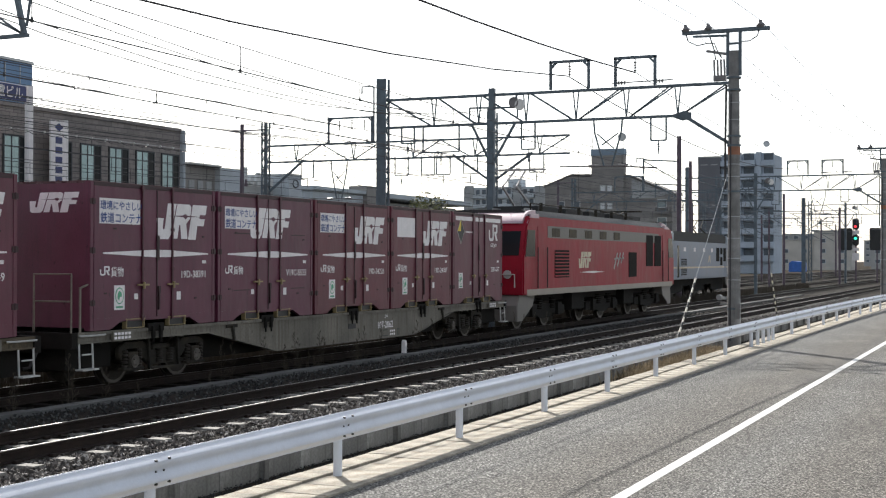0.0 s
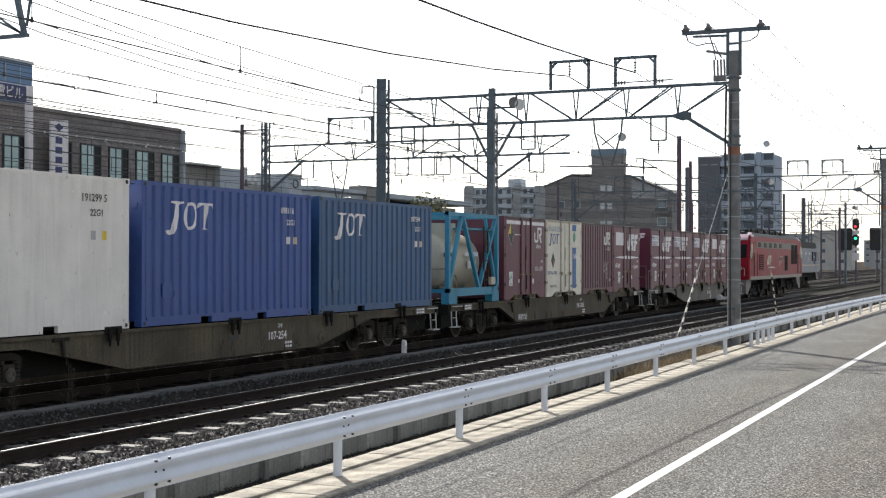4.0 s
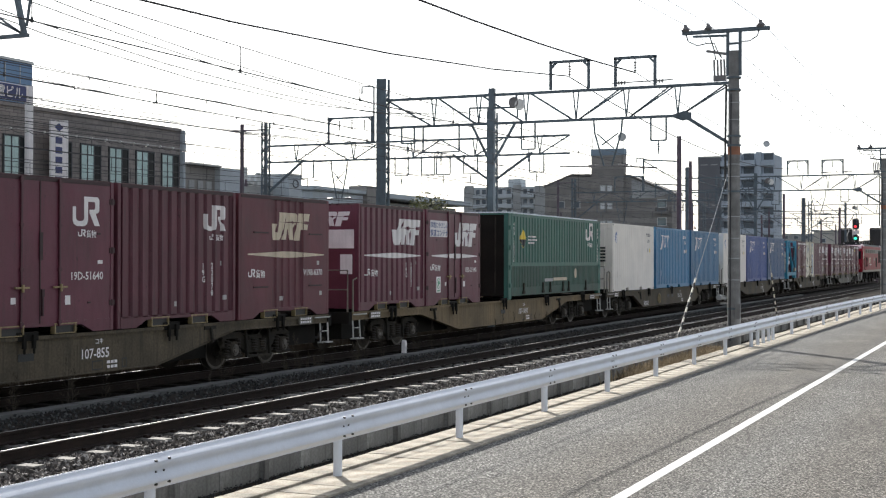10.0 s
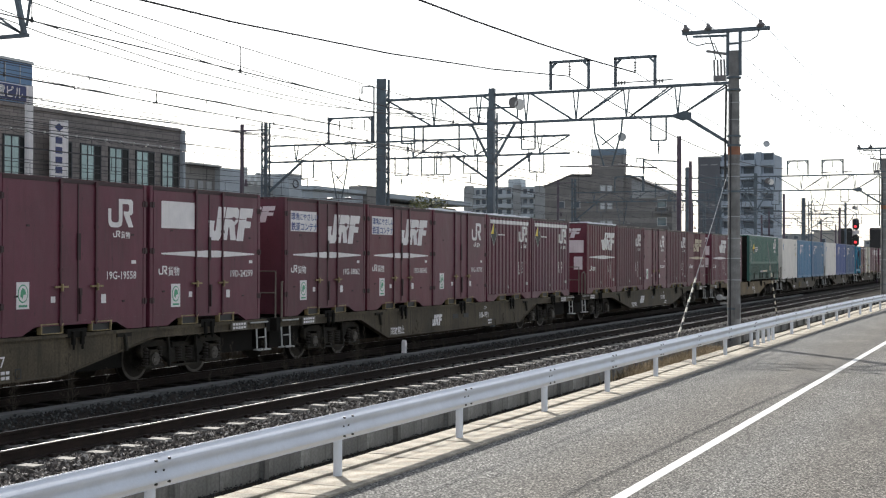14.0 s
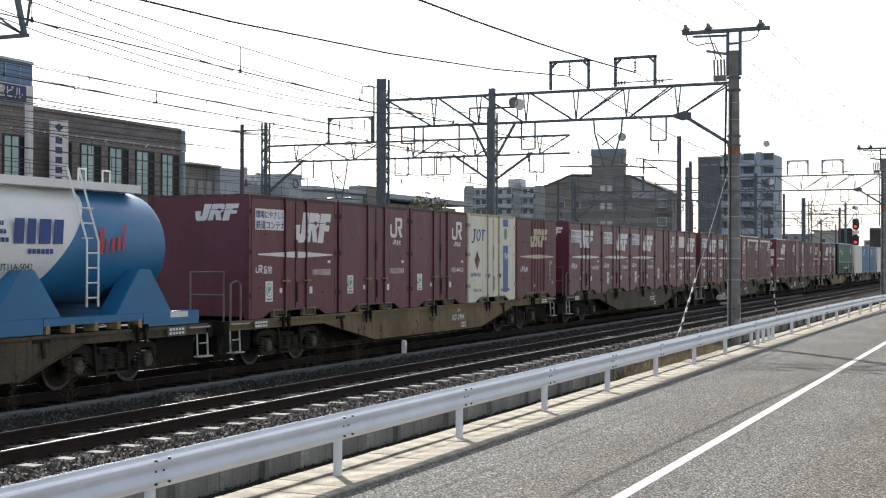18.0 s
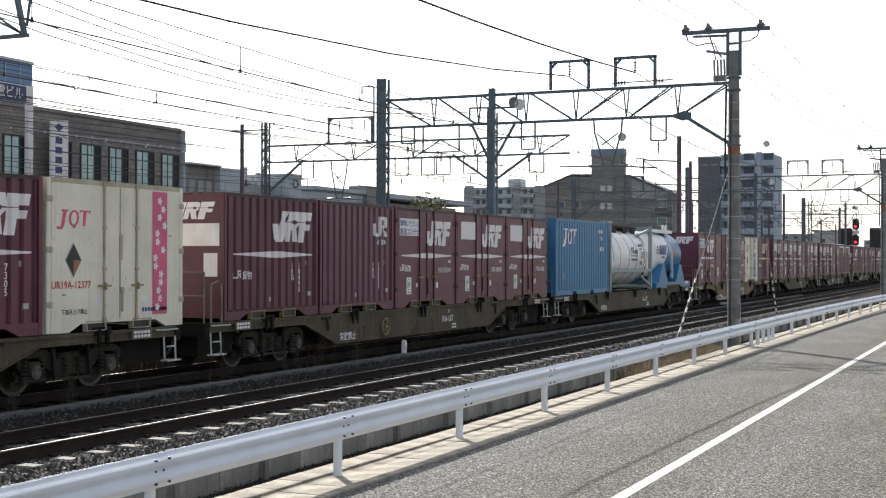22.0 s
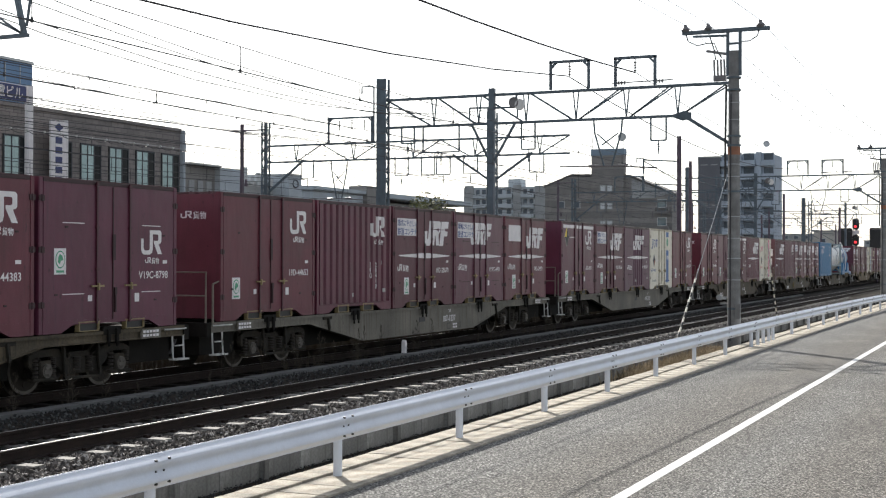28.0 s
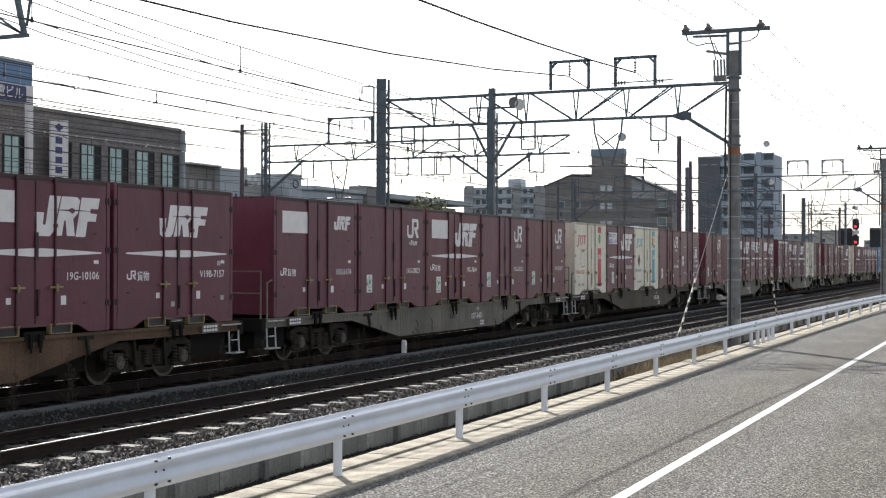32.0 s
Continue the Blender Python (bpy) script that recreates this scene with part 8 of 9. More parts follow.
    if number in ("106-254", "106-666", "106-167"):
        bm = B()
        for t in (k * math.pi / 6 for k in range(12)):
            tube(bm, (-2.2 + 0.2 * math.cos(t), -1.24, 0.58 + 0.2 * math.sin(t)), (-2.2 + 0.2 * math.cos(t + math.pi / 6), -1.24, 0.58 + 0.2 * math.sin(t + math.pi / 6)), 0.018, 6)
        for t in (k * 2 * math.pi / 5 for k in range(5)):
            tube(bm, (-2.2, -1.25, 0.58), (-2.2 + 0.2 * math.cos(t), -1.24, 0.58 + 0.2 * math.sin(t)), 0.014, 6)
        tube(bm, (-2.2, -1.17, 0.58), (-2.2, -1.26, 0.58), 0.03, 8)
        part("brake_wheel", bm, "brass", w, "yellowish hand brake wheel")
    for q in ((-0.4, 0.35) if kind == 106 else (0.0,)):
        bm = B()
        box(bm, q - 0.18, q + 0.18, -1.176, -1.168, 0.60, 0.72)
        part("sill_slot", bm, "mark_black", w)
    return w


# one row a wagon: kind, sill paint, number, shift, its loads front to rear with the number shown on each
TRAIN = [
    (107, "sill_grey", "107-2062", 0.10, [("white_top", "20D-267"), ("rect", "19D-24187"), ("slogan", "19D-34226"), ("v_slogan", "V19C-5525"), ("slogan", "19D-38391")]),
    (106, "sill_dark", "106-1063", -0.38, [("rect", "19G-9949"), ("fold_jr", "22900"), ("c_blue", "UR19A-1148"), ("white_top", "20G-1230"), ("teal", "")]),
    (107, "sill_dark", "107-254", -0.10, [("l_deep", "097594"), ("l_royal", "098116"), ("l_white", "191299 5")]),
    (106, "sill_dark", "106-254", 0.35, [("l_blue", "099010"), ("l_bright", "092545"), ("l_white", "191323 0")]),
    (107, "sill_tan", "107-1891", 0.05, [("green", ""), ("slogan", "19D-33140"), ("fold_big", "15551")]),
    (107, "sill_dark", "107-855", 0.06, [("v19b", "V19B-6370"), ("fold_jr", "22078"), ("jr", "19D-51640"), ("fold_jr", "22127"), ("fold_big_snow", "15825")]),
    (106, "sill_dark", "106-991", -0.46, [("fold_top", "883"), ("fold_top_snow", "954"), ("jr_snow", "19G-18793"), ("slogan", "19D-80342"), ("slogan", "19G-18062")]),
    (107, "sill_dark", "107-2077", 0.02, [("rect", "19D-24299"), ("jr", "19G-19558"), ("slogan", "19D-80088"), ("slogan", "19D-33462"), ("v_slogan", "V19C-5345")]),
    (107, "sill_tan", "107-1994", 0.10, [("v19b", "25969"), ("c_blue", "UR19A-961"), ("jr", "19D-44410"), ("jr", "19G-21769"), ("slogan", "19D-33565")]),
    (106, "sill_dark", "106-172", -0.12, [("latex", ""), ("white_tank", ""), ("l_bright", "090809")]),
    (106, "sill_dark", "106-167", 0.25, [("rect", "19D-15128"), ("rect", "19D-24228"), ("slogan", "19D-33214"), ("fold_jr", "19526"), ("fold_big", "10490")]),
    (106, "sill_dark", "106-666", 0.31, [("c_pink", "UR19A-12377"), ("fold_big", "7305"), ("white_top", "20D-6654"), ("jr", "19D-50284"), ("jr", "19D-44888")]),
    (107, "sill_grey", "107-1203", -0.11, [("jr", "19D-47371"), ("c_blue", "UR19A-466"), ("v19b_violet", "V19B-6761"), ("slogan", "19D-30066"), ("white_top", "20D-5311")]),
    (107, "sill_grey", "107-1237", -0.24, [("rect", "19D-24871"), ("v_slogan", "V19C-4981"), ("slogan", "19D-25670"), ("fold_jr", "20410"), ("jr", "19D-44653")]),
    (107, "sill_dark", "107-2120", -0.23, [("low_jr", "V19C-8798"), ("jr", "19D-44383"), ("c_teal_snow", "UR19A-2131"), ("slogan", "19D-33061"), ("c_red", "UR18A-15257")]),
    (107, "sill_grey", "107-1431", 0.18, [("jr", "19G-21907"), ("jr", "19G-21221"), ("rect", "19G-7604"), ("jr", "19G-20021"), ("small_rect", "19G-6174")]),
    (107, "sill_rust", "107-1157", 0.08, [("v19b_plain", "V19B-7157"), ("rect", "19G-10106"), ("jr", "19D-40312")]),
]
X_FIRST = 27.257
# wagons off the even spacing, and loads that sit a little forward (+) or back on their locks
NUDGE = {"107-1994": -0.4, "107-855": -0.25, "106-1063": 0.35, "106-254": -0.35, "106-991": 0.15, "106-167": -0.2, "106-666": -0.45, "teal": -0.10, "20G-1230": 0.22, "UR19A-1148": 0.22, "22900": 0.22, "19G-9949": 0.2, "green": 0.22, "white_tank": -0.35, "090809": -0.27}
LABELS = {
    "rect": "maroon steel container with a white emblem and a blank white panel",
    "slogan": "maroon steel container with a white emblem and a Japanese slogan panel",
    "v_slogan": "maroon ventilated container with a white emblem and slogan panel",
    "jr": "plain maroon container with a small white two-piece emblem",
    "low_jr": "plain maroon ventilated container with a low-set white emblem",
    "small_rect": "maroon container with a small white emblem and blank panel",
    "white_top": "tall maroon container with a white top stripe and warning diamond",
    "fold_jr": "ribbed maroon container with a small white emblem",
    "fold_big": "ribbed maroon container with a large white emblem and spear stripe",
    "fold_top": "ribbed maroon container with a white top stripe and warning diamond",
    "v19b": "faded maroon container with a yellowed emblem and ribbed middle",
    "v19b_violet": "violet-faded container with a white emblem and ribbed middle",
    "v19b_plain": "maroon ventilated container with a large white emblem",
    "c_blue": "cream leased container with a blue upright stripe",
    "c_pink": "cream leased container with a pink blossom stripe",
    "c_teal": "white leased container with a teal stripe and coloured dots",
    "c_red": "rust-stained cream leased container with a red stripe",
    "l_blue": "blue ribbed 20-foot shipping container with white emblem",
    "l_deep": "deep blue ribbed 20-foot shipping container with white emblem",
    "l_royal": "royal blue ribbed 20-foot shipping container with white emblem",
    "l_bright": "bright blue ribbed 20-foot shipping container with white emblem",
    "l_white": "white ribbed 20-foot shipping container with a round emblem",
    "green": "long green ribbed container with a snow crust on its roof",
    "teal": "cream tank container in an open teal steel frame",
    "white_tank": "white tank container with dark straps in a grey-blue frame",
    "latex": "white and blue tank container on a blue cradle",
}
PROTO = {}


def load(kind, number):
    """A container of that kind with its own number; alike ones share their meshes."""
    snow = kind.endswith("_snow")
    kind = kind.replace("_snow", "")
    label = LABELS[kind]
    if kind[:2] == "l_":
        c = long_box({"blue": "jot_blue", "royal": "jot_royal", "bright": "jot_bright", "deep": "jot_deep", "white": "white_box"}[kind[2:]], "mark_black" if kind == "l_white" else "mark_white", label, number)
    elif kind in ("green", "teal", "white_tank", "latex"):
        c = {"green": green_box, "teal": teal_tank, "white_tank": white_tank, "latex": latex_tank}[kind](label)
    else:
        if kind not in PROTO:
            PROTO[kind] = cream_box(kind[2:], label) if kind[:2] == "c_" else small_box(kind, label)
            PROTO[kind].matrix_basis = pose(0, 400, -50)
        c = copy_thing(PROTO[kind], pose(0, 0, 0))
        shade = ("maroon", "maroon_red", "maroon", "maroon_plum", "maroon_brown")[sum(map(ord, number)) % 5]
        for o in (c.children_recursive if shade != "maroon" else ()):
            if o.data and o.data.materials and o.data.materials[0] == M["maroon"]:
                o.material_slots[0].link = 'OBJECT'
                o.material_slots[0].material = M[shade]
        if kind.startswith("fold"):
            lettering(c, number, 0.98, 1.02, 0.16, "mark_white", SIDE - 0.006, True)
            lettering(c, "20G" if kind == "fold_top" else "19G", 0.68, 1.02, 0.16, "mark_white", SIDE - 0.006, True)
        elif kind[:2] == "c_":
            if number == "UR19A-1148":
                lettering(c, "がんばろう日本", -1.66, 2.14, 0.2, "mark_blue")
            lettering(c, number, -1.76, 0.72, 0.17, "mark_red" if kind in ("c_pink", "c_red") else "mark_blue")
        elif kind[:4] == "v19b" and number.isdigit():
            lettering(c, number, 1.2, 1.05, 0.16, "mark_white", SIDE - 0.006, True)
        else:
            lettering(c, number, 1.68 - 0.107 * len(number), 0.86, 0.185)
    if snow:
        bm = B()
        n = 14
        rng = random.Random(len(number) * 7 + 1)
        box(bm, -1.7, 1.72, -1.1, 1.1, CH + 0.008, CH + 0.045)
        for i in range(n):
            x = -1.75 + i * 0.25
            box(bm, x, x + 0.29, -1.20 - rng.random() * 0.03, -0.9, CH - 0.0 - rng.random() * 0.02, CH + 0.03 + rng.random() * 0.03)
        part("snow_cover", bm, "snow", c, "crust of old snow on the roof", bevel=0.012)
    return c


def build_train():
    wagons = {}
    for k, (kind, paint, number, shift, loads) in enumerate(TRAIN):
        x0 = X_FIRST - PITCH * k + shift
        w = wagon(kind, paint, number, {"sill_grey": "grey flat container wagon with fish-belly side sills", "sill_dark": "grimy dark container wagon with deep side sills", "sill_tan": "tan weathered container wagon with fish-belly side sills", "sill_rust": "rust-brown container wagon with fish-belly side sills"}[paint])
        MOVERS.append((w, x0 + NUDGE.get(number, 0.0), TRAIN_Y, 0.0, run))
        if loads[0][0] == "green":
            spots = [9.48 - 4.705, -3.811, -7.622]
        elif len(loads) == 3 and loads[0][0][:2] in ("l_", "la"):
            spots = [6.40, 0.0, -6.40]
        else:
            spots = [7.622 - 3.811 * i for i in range(len(loads))]
        for (what, number), sx in zip(loads, spots):
            MOVERS.append((load(what, number), x0 + sx + NUDGE.get(number or what, 0.0), TRAIN_Y, 1.0, run))
    for p in PROTO.values():
        for o in (*p.children_recursive, p):
            bpy.data.objects.remove(o)


# ---- locomotives ----
def loco(paint, label):
    v = thing("electric_locomotive", label, "locomotive", "locomotives")
    hw, L = 1.47, 9.4
    low, high = 1.12, 3.55
    # body side outline with raked cab ends
    out = [(-L, low), (L, low), (L, 2.2), (L - 0.28, 3.22), (L - 0.55, high), (-L + 0.55, high), (-L + 0.28, 3.22), (-L, 2.2)]
    bm = B()
    prism(bm, out, -hw, hw)
    part("body", bm, paint, v, bevel=0.05)
    bm = B()
    prism(bm, [(-hw + 0.05, high - 0.02), (hw - 0.05, high - 0.02), (hw - 0.35, high + 0.22), (-hw + 0.35, high + 0.22)], -L + 0.75, L - 0.75, "x")
    for x in (-5.2, -2.4, 0.3, 3.0, 5.4):
        box(bm, x - 1.0, x + 1.0, -0.8, 0.8, high + 0.2, high + 0.42)
    part("roof", bm, "loco_roof", v, bevel=0.02)
    for s in (-1, 1):
        bm = B()
        box(bm, -L + 0.3, L - 0.3, *sorted((s * hw, s * (hw + 0.008))), low - 0.02, low + 0.17)
        part("lower_band", bm, "loco_band", v, "pale band along the lower edge")
        bm = B()
        box(bm, -L + 2.2, L - 2.6, *sorted((s * hw, s * (hw + 0.008))), 2.9, 3.28)
        part("upper_band", bm, "loco_grey", v)
        for i in range(5):
            bm = B()
            x = -6.4 + i * 1.75
            box(bm, x - 0.4, x + 0.4, *sorted((s * (hw + 0.006), s * (hw + 0.02))), 2.94, 3.22)
            part("side_window", bm, "sill_dark", v, bevel=0.01)
        bm = B()
        box(bm, -6.5, -5.0, *sorted((s * hw, s * (hw + 0.006))), 1.62, 2.52)
        vent = part("louvre", bm, "under", v, "dark louvred vent with red slats")
        for i in range(8):
            bm = B()
            box(bm, -6.48, -5.02, *sorted((s * hw, s * (hw + 0.025))), 1.66 + i * 0.108, 1.66 + i * 0.108 + 0.04)
            part("slat", bm, paint, vent)
        for a, b, z0, z1 in ((2.25, 3.35, 1.55, 2.5), (4.8, 5.85, 1.95, 3.2), (6.1, 7.15, 1.95, 3.2)):
            bm = B()
            box(bm, a, b, *sorted((s * hw, s * (hw + 0.015))), z0, z1)
            part("vent_panel", bm, "under", v)
        for q in (-1, 1):
            bm = B()
            x = q * (L - 1.62)
            box(bm, x - 0.36, x + 0.36, *sorted((s * hw, s * (hw + 0.012))), low + 0.2, 3.25)
            part("cab_door", bm, paint, v, bevel=0.01)
            bm = B()
            for k in (-0.45, 0.45):
                tube(bm, (x + k, s * (hw + 0.05), low + 0.2), (x + k, s * (hw + 0.05), 2.6), 0.018, 6)
            part("handrail", bm, "maroon_dark", v)
            bm = B()
            a = q * (L - 0.42)
            prism(bm, [(q * (L - 0.14), 2.3), (q * (L - 1.02), 2.3), (q * (L - 1.02), 3.12), (q * (L - 0.36), 3.12)], *sorted((s * hw, s * (hw + 0.012))))
            part("cab_side_window", bm, "glass_dark", v)
        big_mark(v, -4.0, 1.92, 1.4, 0.56, "mark_cream", paint, None, -hw - 0.01) if s < 0 else None
    poly("stripe", [(-3.9, 1.78), (-2.4, 1.74), (-1.0, 1.78), (-2.4, 1.82)], "mark_white", v, -hw - 0.01)
    for k in range(3):
        poly("name_stroke", [(0.2 + 0.45 * k, 1.9 + 0.1 * k), (0.3 + 0.45 * k, 1.85 + 0.1 * k), (0.75 + 0.4 * k, 2.45), (0.65 + 0.4 * k, 2.5)], "mark_grey", v, -hw - 0.01)
        poly("name_stroke", [(0.3 + 0.4 * k, 2.2), (0.75 + 0.4 * k, 2.25), (0.75 + 0.4 * k, 2.32), (0.3 + 0.4 * k, 2.27)], "mark_grey", v, -hw - 0.01)
    for q in (-1, 1):
        n = Vector((q * 1.1, 0, 0.55)).normalized()
        bm = B()
        for s in (-1, 1):
            y0, y1 = sorted((s * 0.12, s * 1.3))
            pts = [(q * (L - 0.036 + 0.008), 2.33), (q * (L - 0.242 + 0.008), 3.08)]
            vs = [bm.verts.new((x + q * 0.01, y, z)) for x, z in pts for y in (y0, y1)]
            ws = [bm.verts.new((x - q * 0.04, y, z)) for x, z in pts for y in (y0, y1)]
            for f in ((0, 1, 3, 2),):
                bm.faces.new([vs[i] for i in f])
                bm.faces.new([ws[i] for i in f[::-1]])
            for i, j in ((0, 1), (1, 3), (3, 2), (2, 0)):
                bm.faces.new((vs[i], ws[i], ws[j], vs[j]))
        part("windscreen", bm, "glass_dark", v, "raked cab windscreen")
        bm = B()
        prism(bm, [(q * (L - 0.25), 3.2), (q * (L - 0.30), 3.40), (q * (L - 0.52), 3.60), (q * (L - 0.95), 3.72), (q * (L - 1.6), 3.77), (q * (L - 1.6), 3.2)], -hw + 0.03, hw - 0.03)
        part("cab_roof", bm, "loco_dome_glare", v, "rounded cab roof painted pale for sun glare", bevel=0.12)
        bm = B()
        for s in (-1, 1):
            tube(bm, (q * (L - 0.02), s * 0.95, 1.75), (q * (L + 0.04), s * 0.95, 1.75), 0.13, 14)
        part("headlight", bm, "mark_grey", v)
        bm = B()
        pipe(bm, [(q * (L + 0.06), -1.2, 1.35), (q * (L + 0.06), -1.2, 1.75), (q * (L + 0.06), -0.5, 1.75), (q * (L + 0.06), -0.5, 1.35)], 0.02, 6)
        pipe(bm, [(q * (L + 0.06), 1.2, 1.35), (q * (L + 0.06), 1.2, 1.75), (q * (L + 0.06), 0.5, 1.75), (q * (L + 0.06), 0.5, 1.35)], 0.02, 6)
        part("handrail", bm, "step", v)
        bm = B()
        prism(bm, [(q * (L - 0.1), low), (q * (L - 1.5), low), (q * (L - 1.3), 0.75), (q * (L - 0.4), 0.32), (q * (L + 0.1), 0.32), (q * (L + 0.1), 0.8)], -1.3, 1.3)
        part("snow_plough", bm, "loco_grey", v, "grey steel plough below the cab", bevel=0.02)
        bm = B()
        tube(bm, (q * (L + 0.05), 0, 0.88), (q * (L + 0.45), 0, 0.88), 0.12, 10)
        box(bm, *sorted((q * (L + 0.35), q * (L + 0.5))), -0.17, 0.17, 0.72, 1.04)
        part("coupler", bm, "under", v)
    for x in (-6.4, 0.0, 6.4):
        bm = B()
        at, x = x, 0.0
        for s in (-1, 1):
            prism(bm, [(x - 2.0, 0.42), (x - 0.7, 0.42), (x - 0.5, 0.32), (x + 0.5, 0.32), (x + 0.7, 0.42), (x + 2.0, 0.42), (x + 2.0, 0.7), (x + 0.6, 0.78), (x - 0.6, 0.78), (x - 2.0, 0.7)], *sorted((s * 0.95, s * 1.1)))
            for k in (-1.25, 1.25):
                box(bm, x + k - 0.2, x + k + 0.2, *sorted((s * 1.0, s * 1.2)), 0.4, 0.8)
                for j in range(5):
                    tube(bm, (x + k * 0.5, s * 1.13, 0.62 + 0.075 * j), (x + k * 0.5, s * 1.13, 0.67 + 0.075 * j), 0.11, 10)
        bg = part("bogie", bm, "under", v, at=pose(at, 0, 0))
        for k in (-1.3, 1.3):
            wheelset(bg, k, 0.53)
    bm = B()
    for x in (-3.2, 3.2):
        box(bm, x - 0.7, x + 0.7, -1.2, 1.2, 0.5, 1.1)
    box(bm, -9.0, 9.0, -0.9, 0.9, 0.85, low)
    part("equipment_box", bm, "under", v, bevel=0.02)
    for x, up in ((-6.0, True), (6.0, False)):
        bm = B()
        for y in (-0.55, 0.55):
            bar(bm, (x - 0.8, y, high + 0.3), (x + 0.8, y, high + 0.3), 0.07)
            for k in (-0.7, 0.7):
                tube(bm, (x + k, y, high + 0.1), (x + k, y, high + 0.3), 0.07, 8)
        h = 1.35 if up else 0.35
        for y in (-0.3, 0.3):
            bar(bm, (x + 0.7, y, high + 0.35), (x - 0.75, y * 0.8, high + 0.3 + h * 0.55), 0.06)
            bar(bm, (x - 0.75, y * 0.8, high + 0.3 + h * 0.55), (x + 0.3, y * 0.6, high + 0.3 + h), 0.045)
        for k in (0.15, 0.45):
            bar(bm, (x + k, -0.85, high + 0.3 + h), (x + k, 0.85, high + 0.3 + h), 0.05)
        part("pantograph", bm, "mark_grey" if up else "bogie", v)
    bm = B()
    pipe(bm, [(-7.5, -1.0, high + 0.15), (-7.5, -1.0, high + 0.45), (-4.5, -1.0, high + 0.45), (-1.5, -1.0, high + 0.5), (1.5, -1.0, high + 0.45), (4.5, -1.0, high + 0.3)], 0.025, 6)
    for x in (-6.5, -4.5, -2.5, -0.5, 1.5, 3.5):
        tube(bm, (x, -1.0, high + 0.1), (x, -1.0, high + 0.5), 0.06, 8)
    part("roof_busbar", bm, "bogie", v)
    return v


def silver_loco(label):
    """The second locomotive, on the next track: flat silver side, dark roof, grouped vents near the leading cab."""
    v = thing("electric_locomotive", label, "locomotive", "locomotives")
    hw, L, low, high = 1.47, 8.6, 1.12, 3.30
    paint = "loco_silver"
    bm = B()
    prism(bm, [(-L, low), (L, low), (L + 0.05, 2.1), (L - 0.35, high), (-L + 0.35, high), (-L - 0.05, 2.1)], -hw, hw)
    part("body", bm, paint, v, bevel=0.05)
    bm = B()
    prism(bm, [(-L + 0.3, high - 0.02), (L - 0.3, high - 0.02), (L - 1.3, high + 0.48), (L - 2.4, high + 0.56), (-L + 2.4, high + 0.56), (-L + 1.3, high + 0.48)], -hw + 0.12, hw - 0.12)
    part("roof", bm, "loco_roof", v, bevel=0.06)
    for q in (-1, 1):
        bm = B()
        prism(bm, [(q * (L - 0.25), high - 0.02), (q * (L - 0.40), high + 0.1), (q * (L - 1.2), high + 0.50), (q * (L - 1.5), high + 0.50), (q * (L - 1.5), high - 0.02)], -hw + 0.06, hw - 0.06)
        part("cab_roof", bm, "wall_light", v, "pale sloping cab roof", bevel=0.05)
        for s in (-1, 1):
            bm = B()
            box(bm, *sorted((q * (L - 2.05), q * (L - 2.5))), *sorted((s * hw, s * (hw + 0.014))), low + 0.12, 3.05)
            part("cab_door", bm, "glass_dark" if q < 0 else paint, v, bevel=0.01)
            bm = B()
            prism(bm, [(q * (L - 0.12), 2.2), (q * (L - 0.95), 2.2), (q * (L - 0.95), 3.0), (q * (L - 0.36), 3.0)], *sorted((s * hw, s * (hw + 0.012))))
            part("cab_side_window", bm, "glass_dark", v)
            bm = B()
            tube(bm, (q * (L - 1.85), s * (hw + 0.05), low + 0.2), (q * (L - 1.85), s * (hw + 0.05), 2.9), 0.02, 6)
            part("handrail", bm, "step", v)
        bm = B()
        prism(bm, [(q * (L + 0.045), 2.25), (q * (L + 0.065), 2.25), (q * (L - 0.22), 3.05), (q * (L - 0.24), 3.05)], -1.2, 1.2)
        part("windscreen", bm, "glass_dark", v, "raked cab windscreen")
        bm = B()
        prism(bm, [(q * (L - 0.1), low), (q * (L - 1.5), low), (q * (L - 1.2), 0.7), (q * (L - 0.4), 0.35), (q * (L + 0.05), 0.35), (q * (L + 0.05), 0.9)], -1.3, 1.3)
        part("snow_plough", bm, "loco_grey", v, bevel=0.02)
        bm = B()
        tube(bm, (q * L, 0, 0.88), (q * (L + 0.5), 0, 0.88), 0.12, 10)
        part("coupler", bm, "under", v)
    for s in (-1, 1):
        def side(name, x0, x1, z0, z1, material, d=0.012, label=""):
            bm = B()
            box(bm, x0, x1, *sorted((s * hw, s * (hw + d))), z0, z1)
            return part(name, bm, material, v, label)
        side("waist_stripe", -L + 0.2, L - 0.2, 1.74, 1.84, "mark_cream", 0.006, "pale yellow stripe along the waist")
        for x0, x1, z0, z1 in ((3.7, 4.55, 2.15, 3.0), (4.9, 5.5, 2.6, 3.0), (4.9, 5.5, 1.9, 2.42), (5.85, 6.55, 2.15, 3.0)):
            side("vent_panel", x0, x1, z0, z1, "under", 0.016)
        for z0 in (1.36, 1.92):
            for k in range(4):
                side("louvre", -5.6, -4.3, z0 + k * 0.105, z0 + k * 0.105 + 0.06, "under", 0.02)
        for x in (-4.8, -2.3, 0.2, 2.4):
            side("upper_window", x - 0.25, x + 0.25, 2.72, 2.95, "mark_white", 0.014)
        if s < 0:
            poly("emblem", [(1.2, 2.0), (1.5, 2.5), (1.9, 2.5), (2.0, 2.0), (1.7, 2.25)], "mark_cream", v, -hw - 0.012)
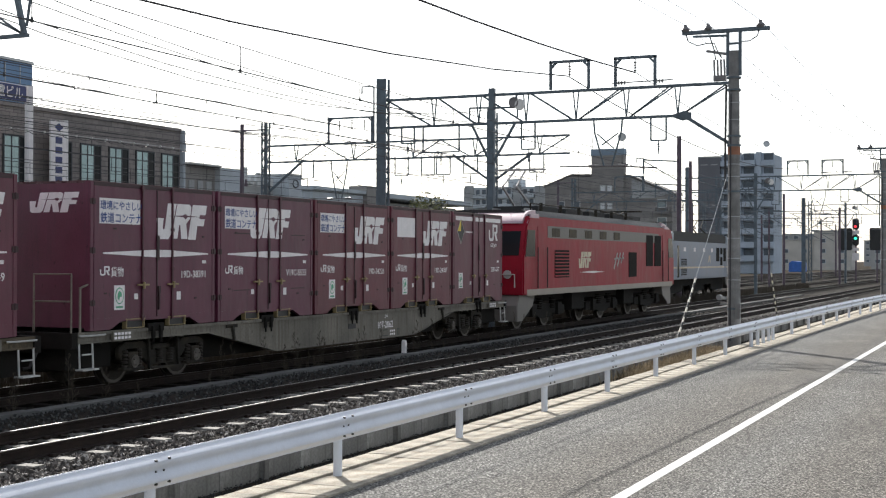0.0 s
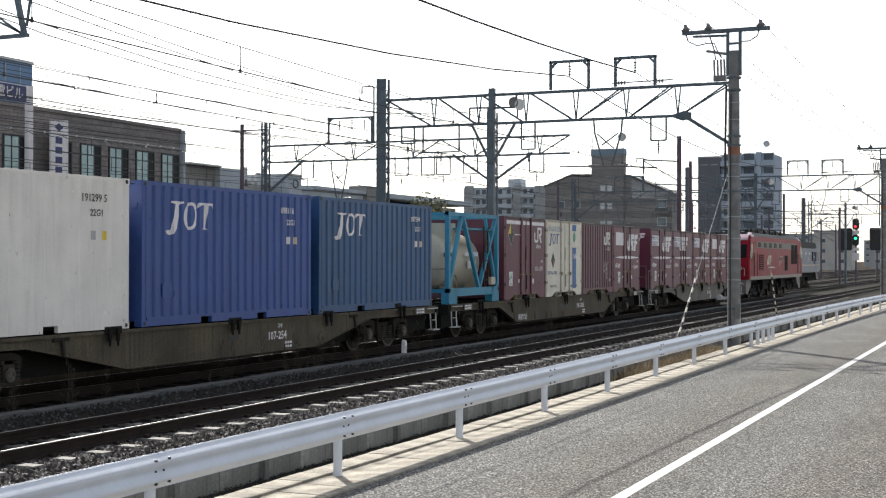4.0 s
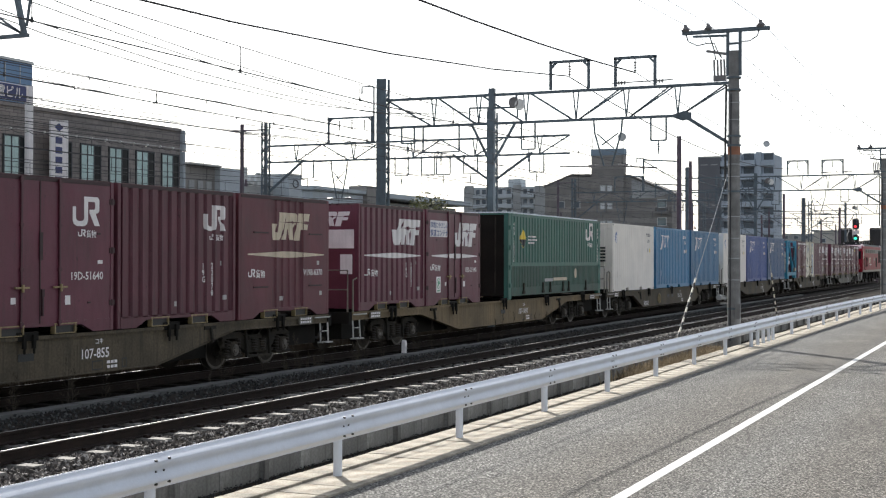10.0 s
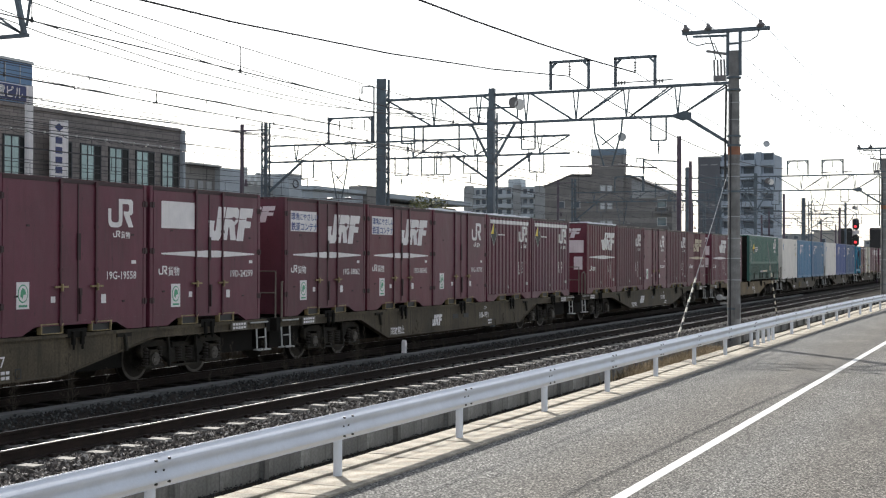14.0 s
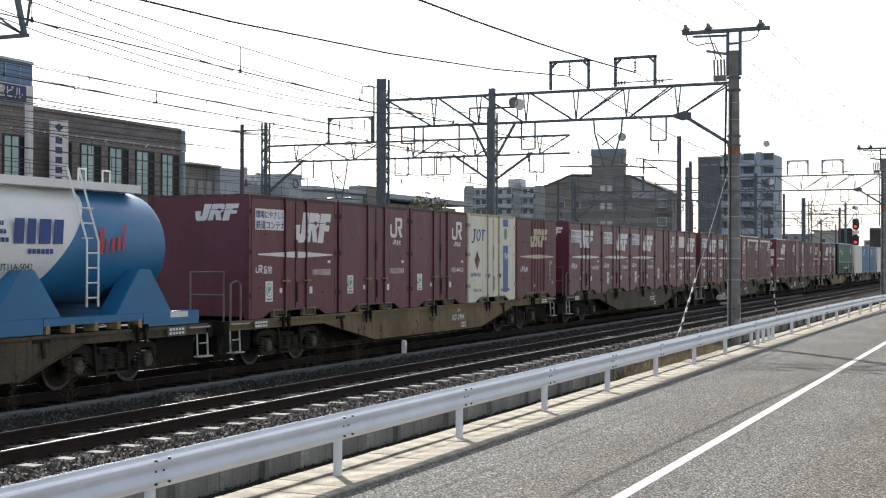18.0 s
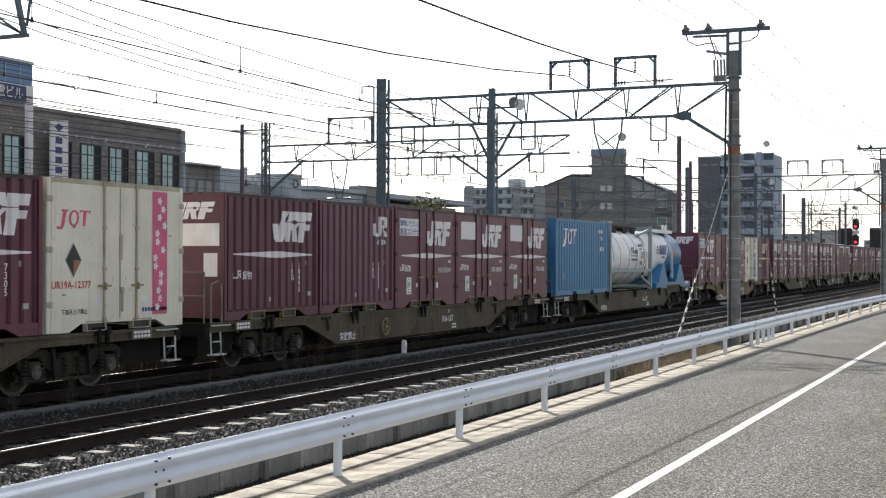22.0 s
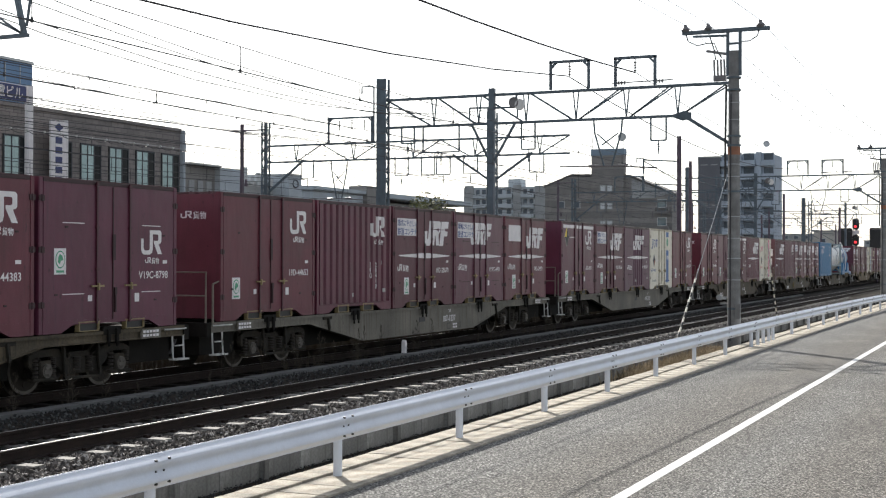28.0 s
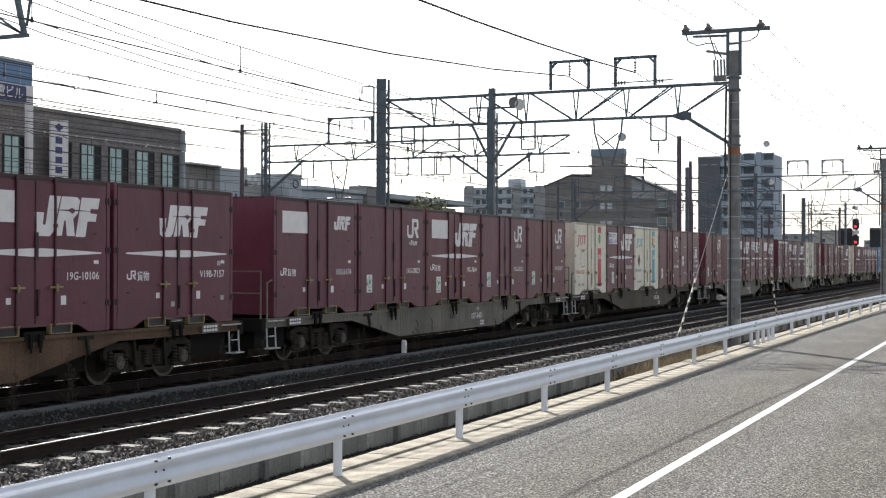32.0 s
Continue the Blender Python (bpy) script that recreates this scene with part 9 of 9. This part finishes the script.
    for x in (-5.6, 0.0, 5.6):
        bm = B()
        for s in (-1, 1):
            prism(bm, [(-1.8, 0.42), (-0.6, 0.34), (0.6, 0.34), (1.8, 0.42), (1.8, 0.72), (0.6, 0.8), (-0.6, 0.8), (-1.8, 0.72)], *sorted((s * 0.95, s * 1.1)))
        bg = part("bogie", bm, "under", v, at=pose(x, 0, 0))
        for k in (-1.15, 1.15):
            wheelset(bg, k, 0.53, travel=ahead)
    bm = B()
    box(bm, -8.2, 8.2, -1.1, 1.1, 0.72, low)
    part("equipment_box", bm, "under", v, bevel=0.02)
    for x in (-5.4, 5.4):
        bm = B()
        for y in (-0.3, 0.3):
            bar(bm, (x + 0.7, y, high + 0.6), (x - 0.75, y * 0.8, high + 0.95), 0.06)
            bar(bm, (x - 0.75, y * 0.8, high + 0.95), (x + 0.3, y * 0.6, high + (1.5 if x > 0 else 1.1)), 0.045)
        bar(bm, (x + 0.3, -0.85, high + (1.5 if x > 0 else 1.1)), (x + 0.3, 0.85, high + (1.5 if x > 0 else 1.1)), 0.05)
        part("pantograph", bm, "bogie", v)
    return v


def build_locos():
    MOVERS.append((loco("loco_red", "red electric locomotive with pale lower band and grey roof gear"), X_FIRST + 10.2 + 9.95, TRAIN_Y, 0.0, run))
    MOVERS.append((silver_loco("silver-blue electric locomotive running on the adjacent track"), 80.2, 19.4, -0.02, ahead))


def motions():
    """The whole train rolls along its straight track; every axle turns with it. The signal drops to red behind it, by
    an added disc that slides from the red lens to the green.
    """
    times = [i * 1.0 for i in range(33)]
    for ob, x, y, z, travel in MOVERS:
        walk(ob, [(t, pose(x + travel(t), y, z)) for t in times])
    fine = [i / FPS for i in range(32 * FPS + 1)]
    first = {}
    for ob, x, r, travel in WHEELSETS:
        key = (x, r, travel)
        if key in first:
            keys, ob.rotation_mode = ob.animation_data_create(), "QUATERNION"
            keys.action = first[key].animation_data.action
            keys.action_slot = first[key].animation_data.action_slot
            continue
        first[key] = ob
        walk(ob, [(t, Matrix.Translation((x, 0, r)) @ Matrix.Rotation((travel(t) / r) % (2 * math.pi), 4, 'Y')) for t in fine])
    for ob in LENS_COVERS:
        walk(ob, [(t, pose(0, 0, z)) for t, z in ((0.0, 4.18), (12.6, 4.18), (12.7, 4.38), (12.8, 4.59), (32.0, 4.59))])


build_train()
build_locos()

motions()
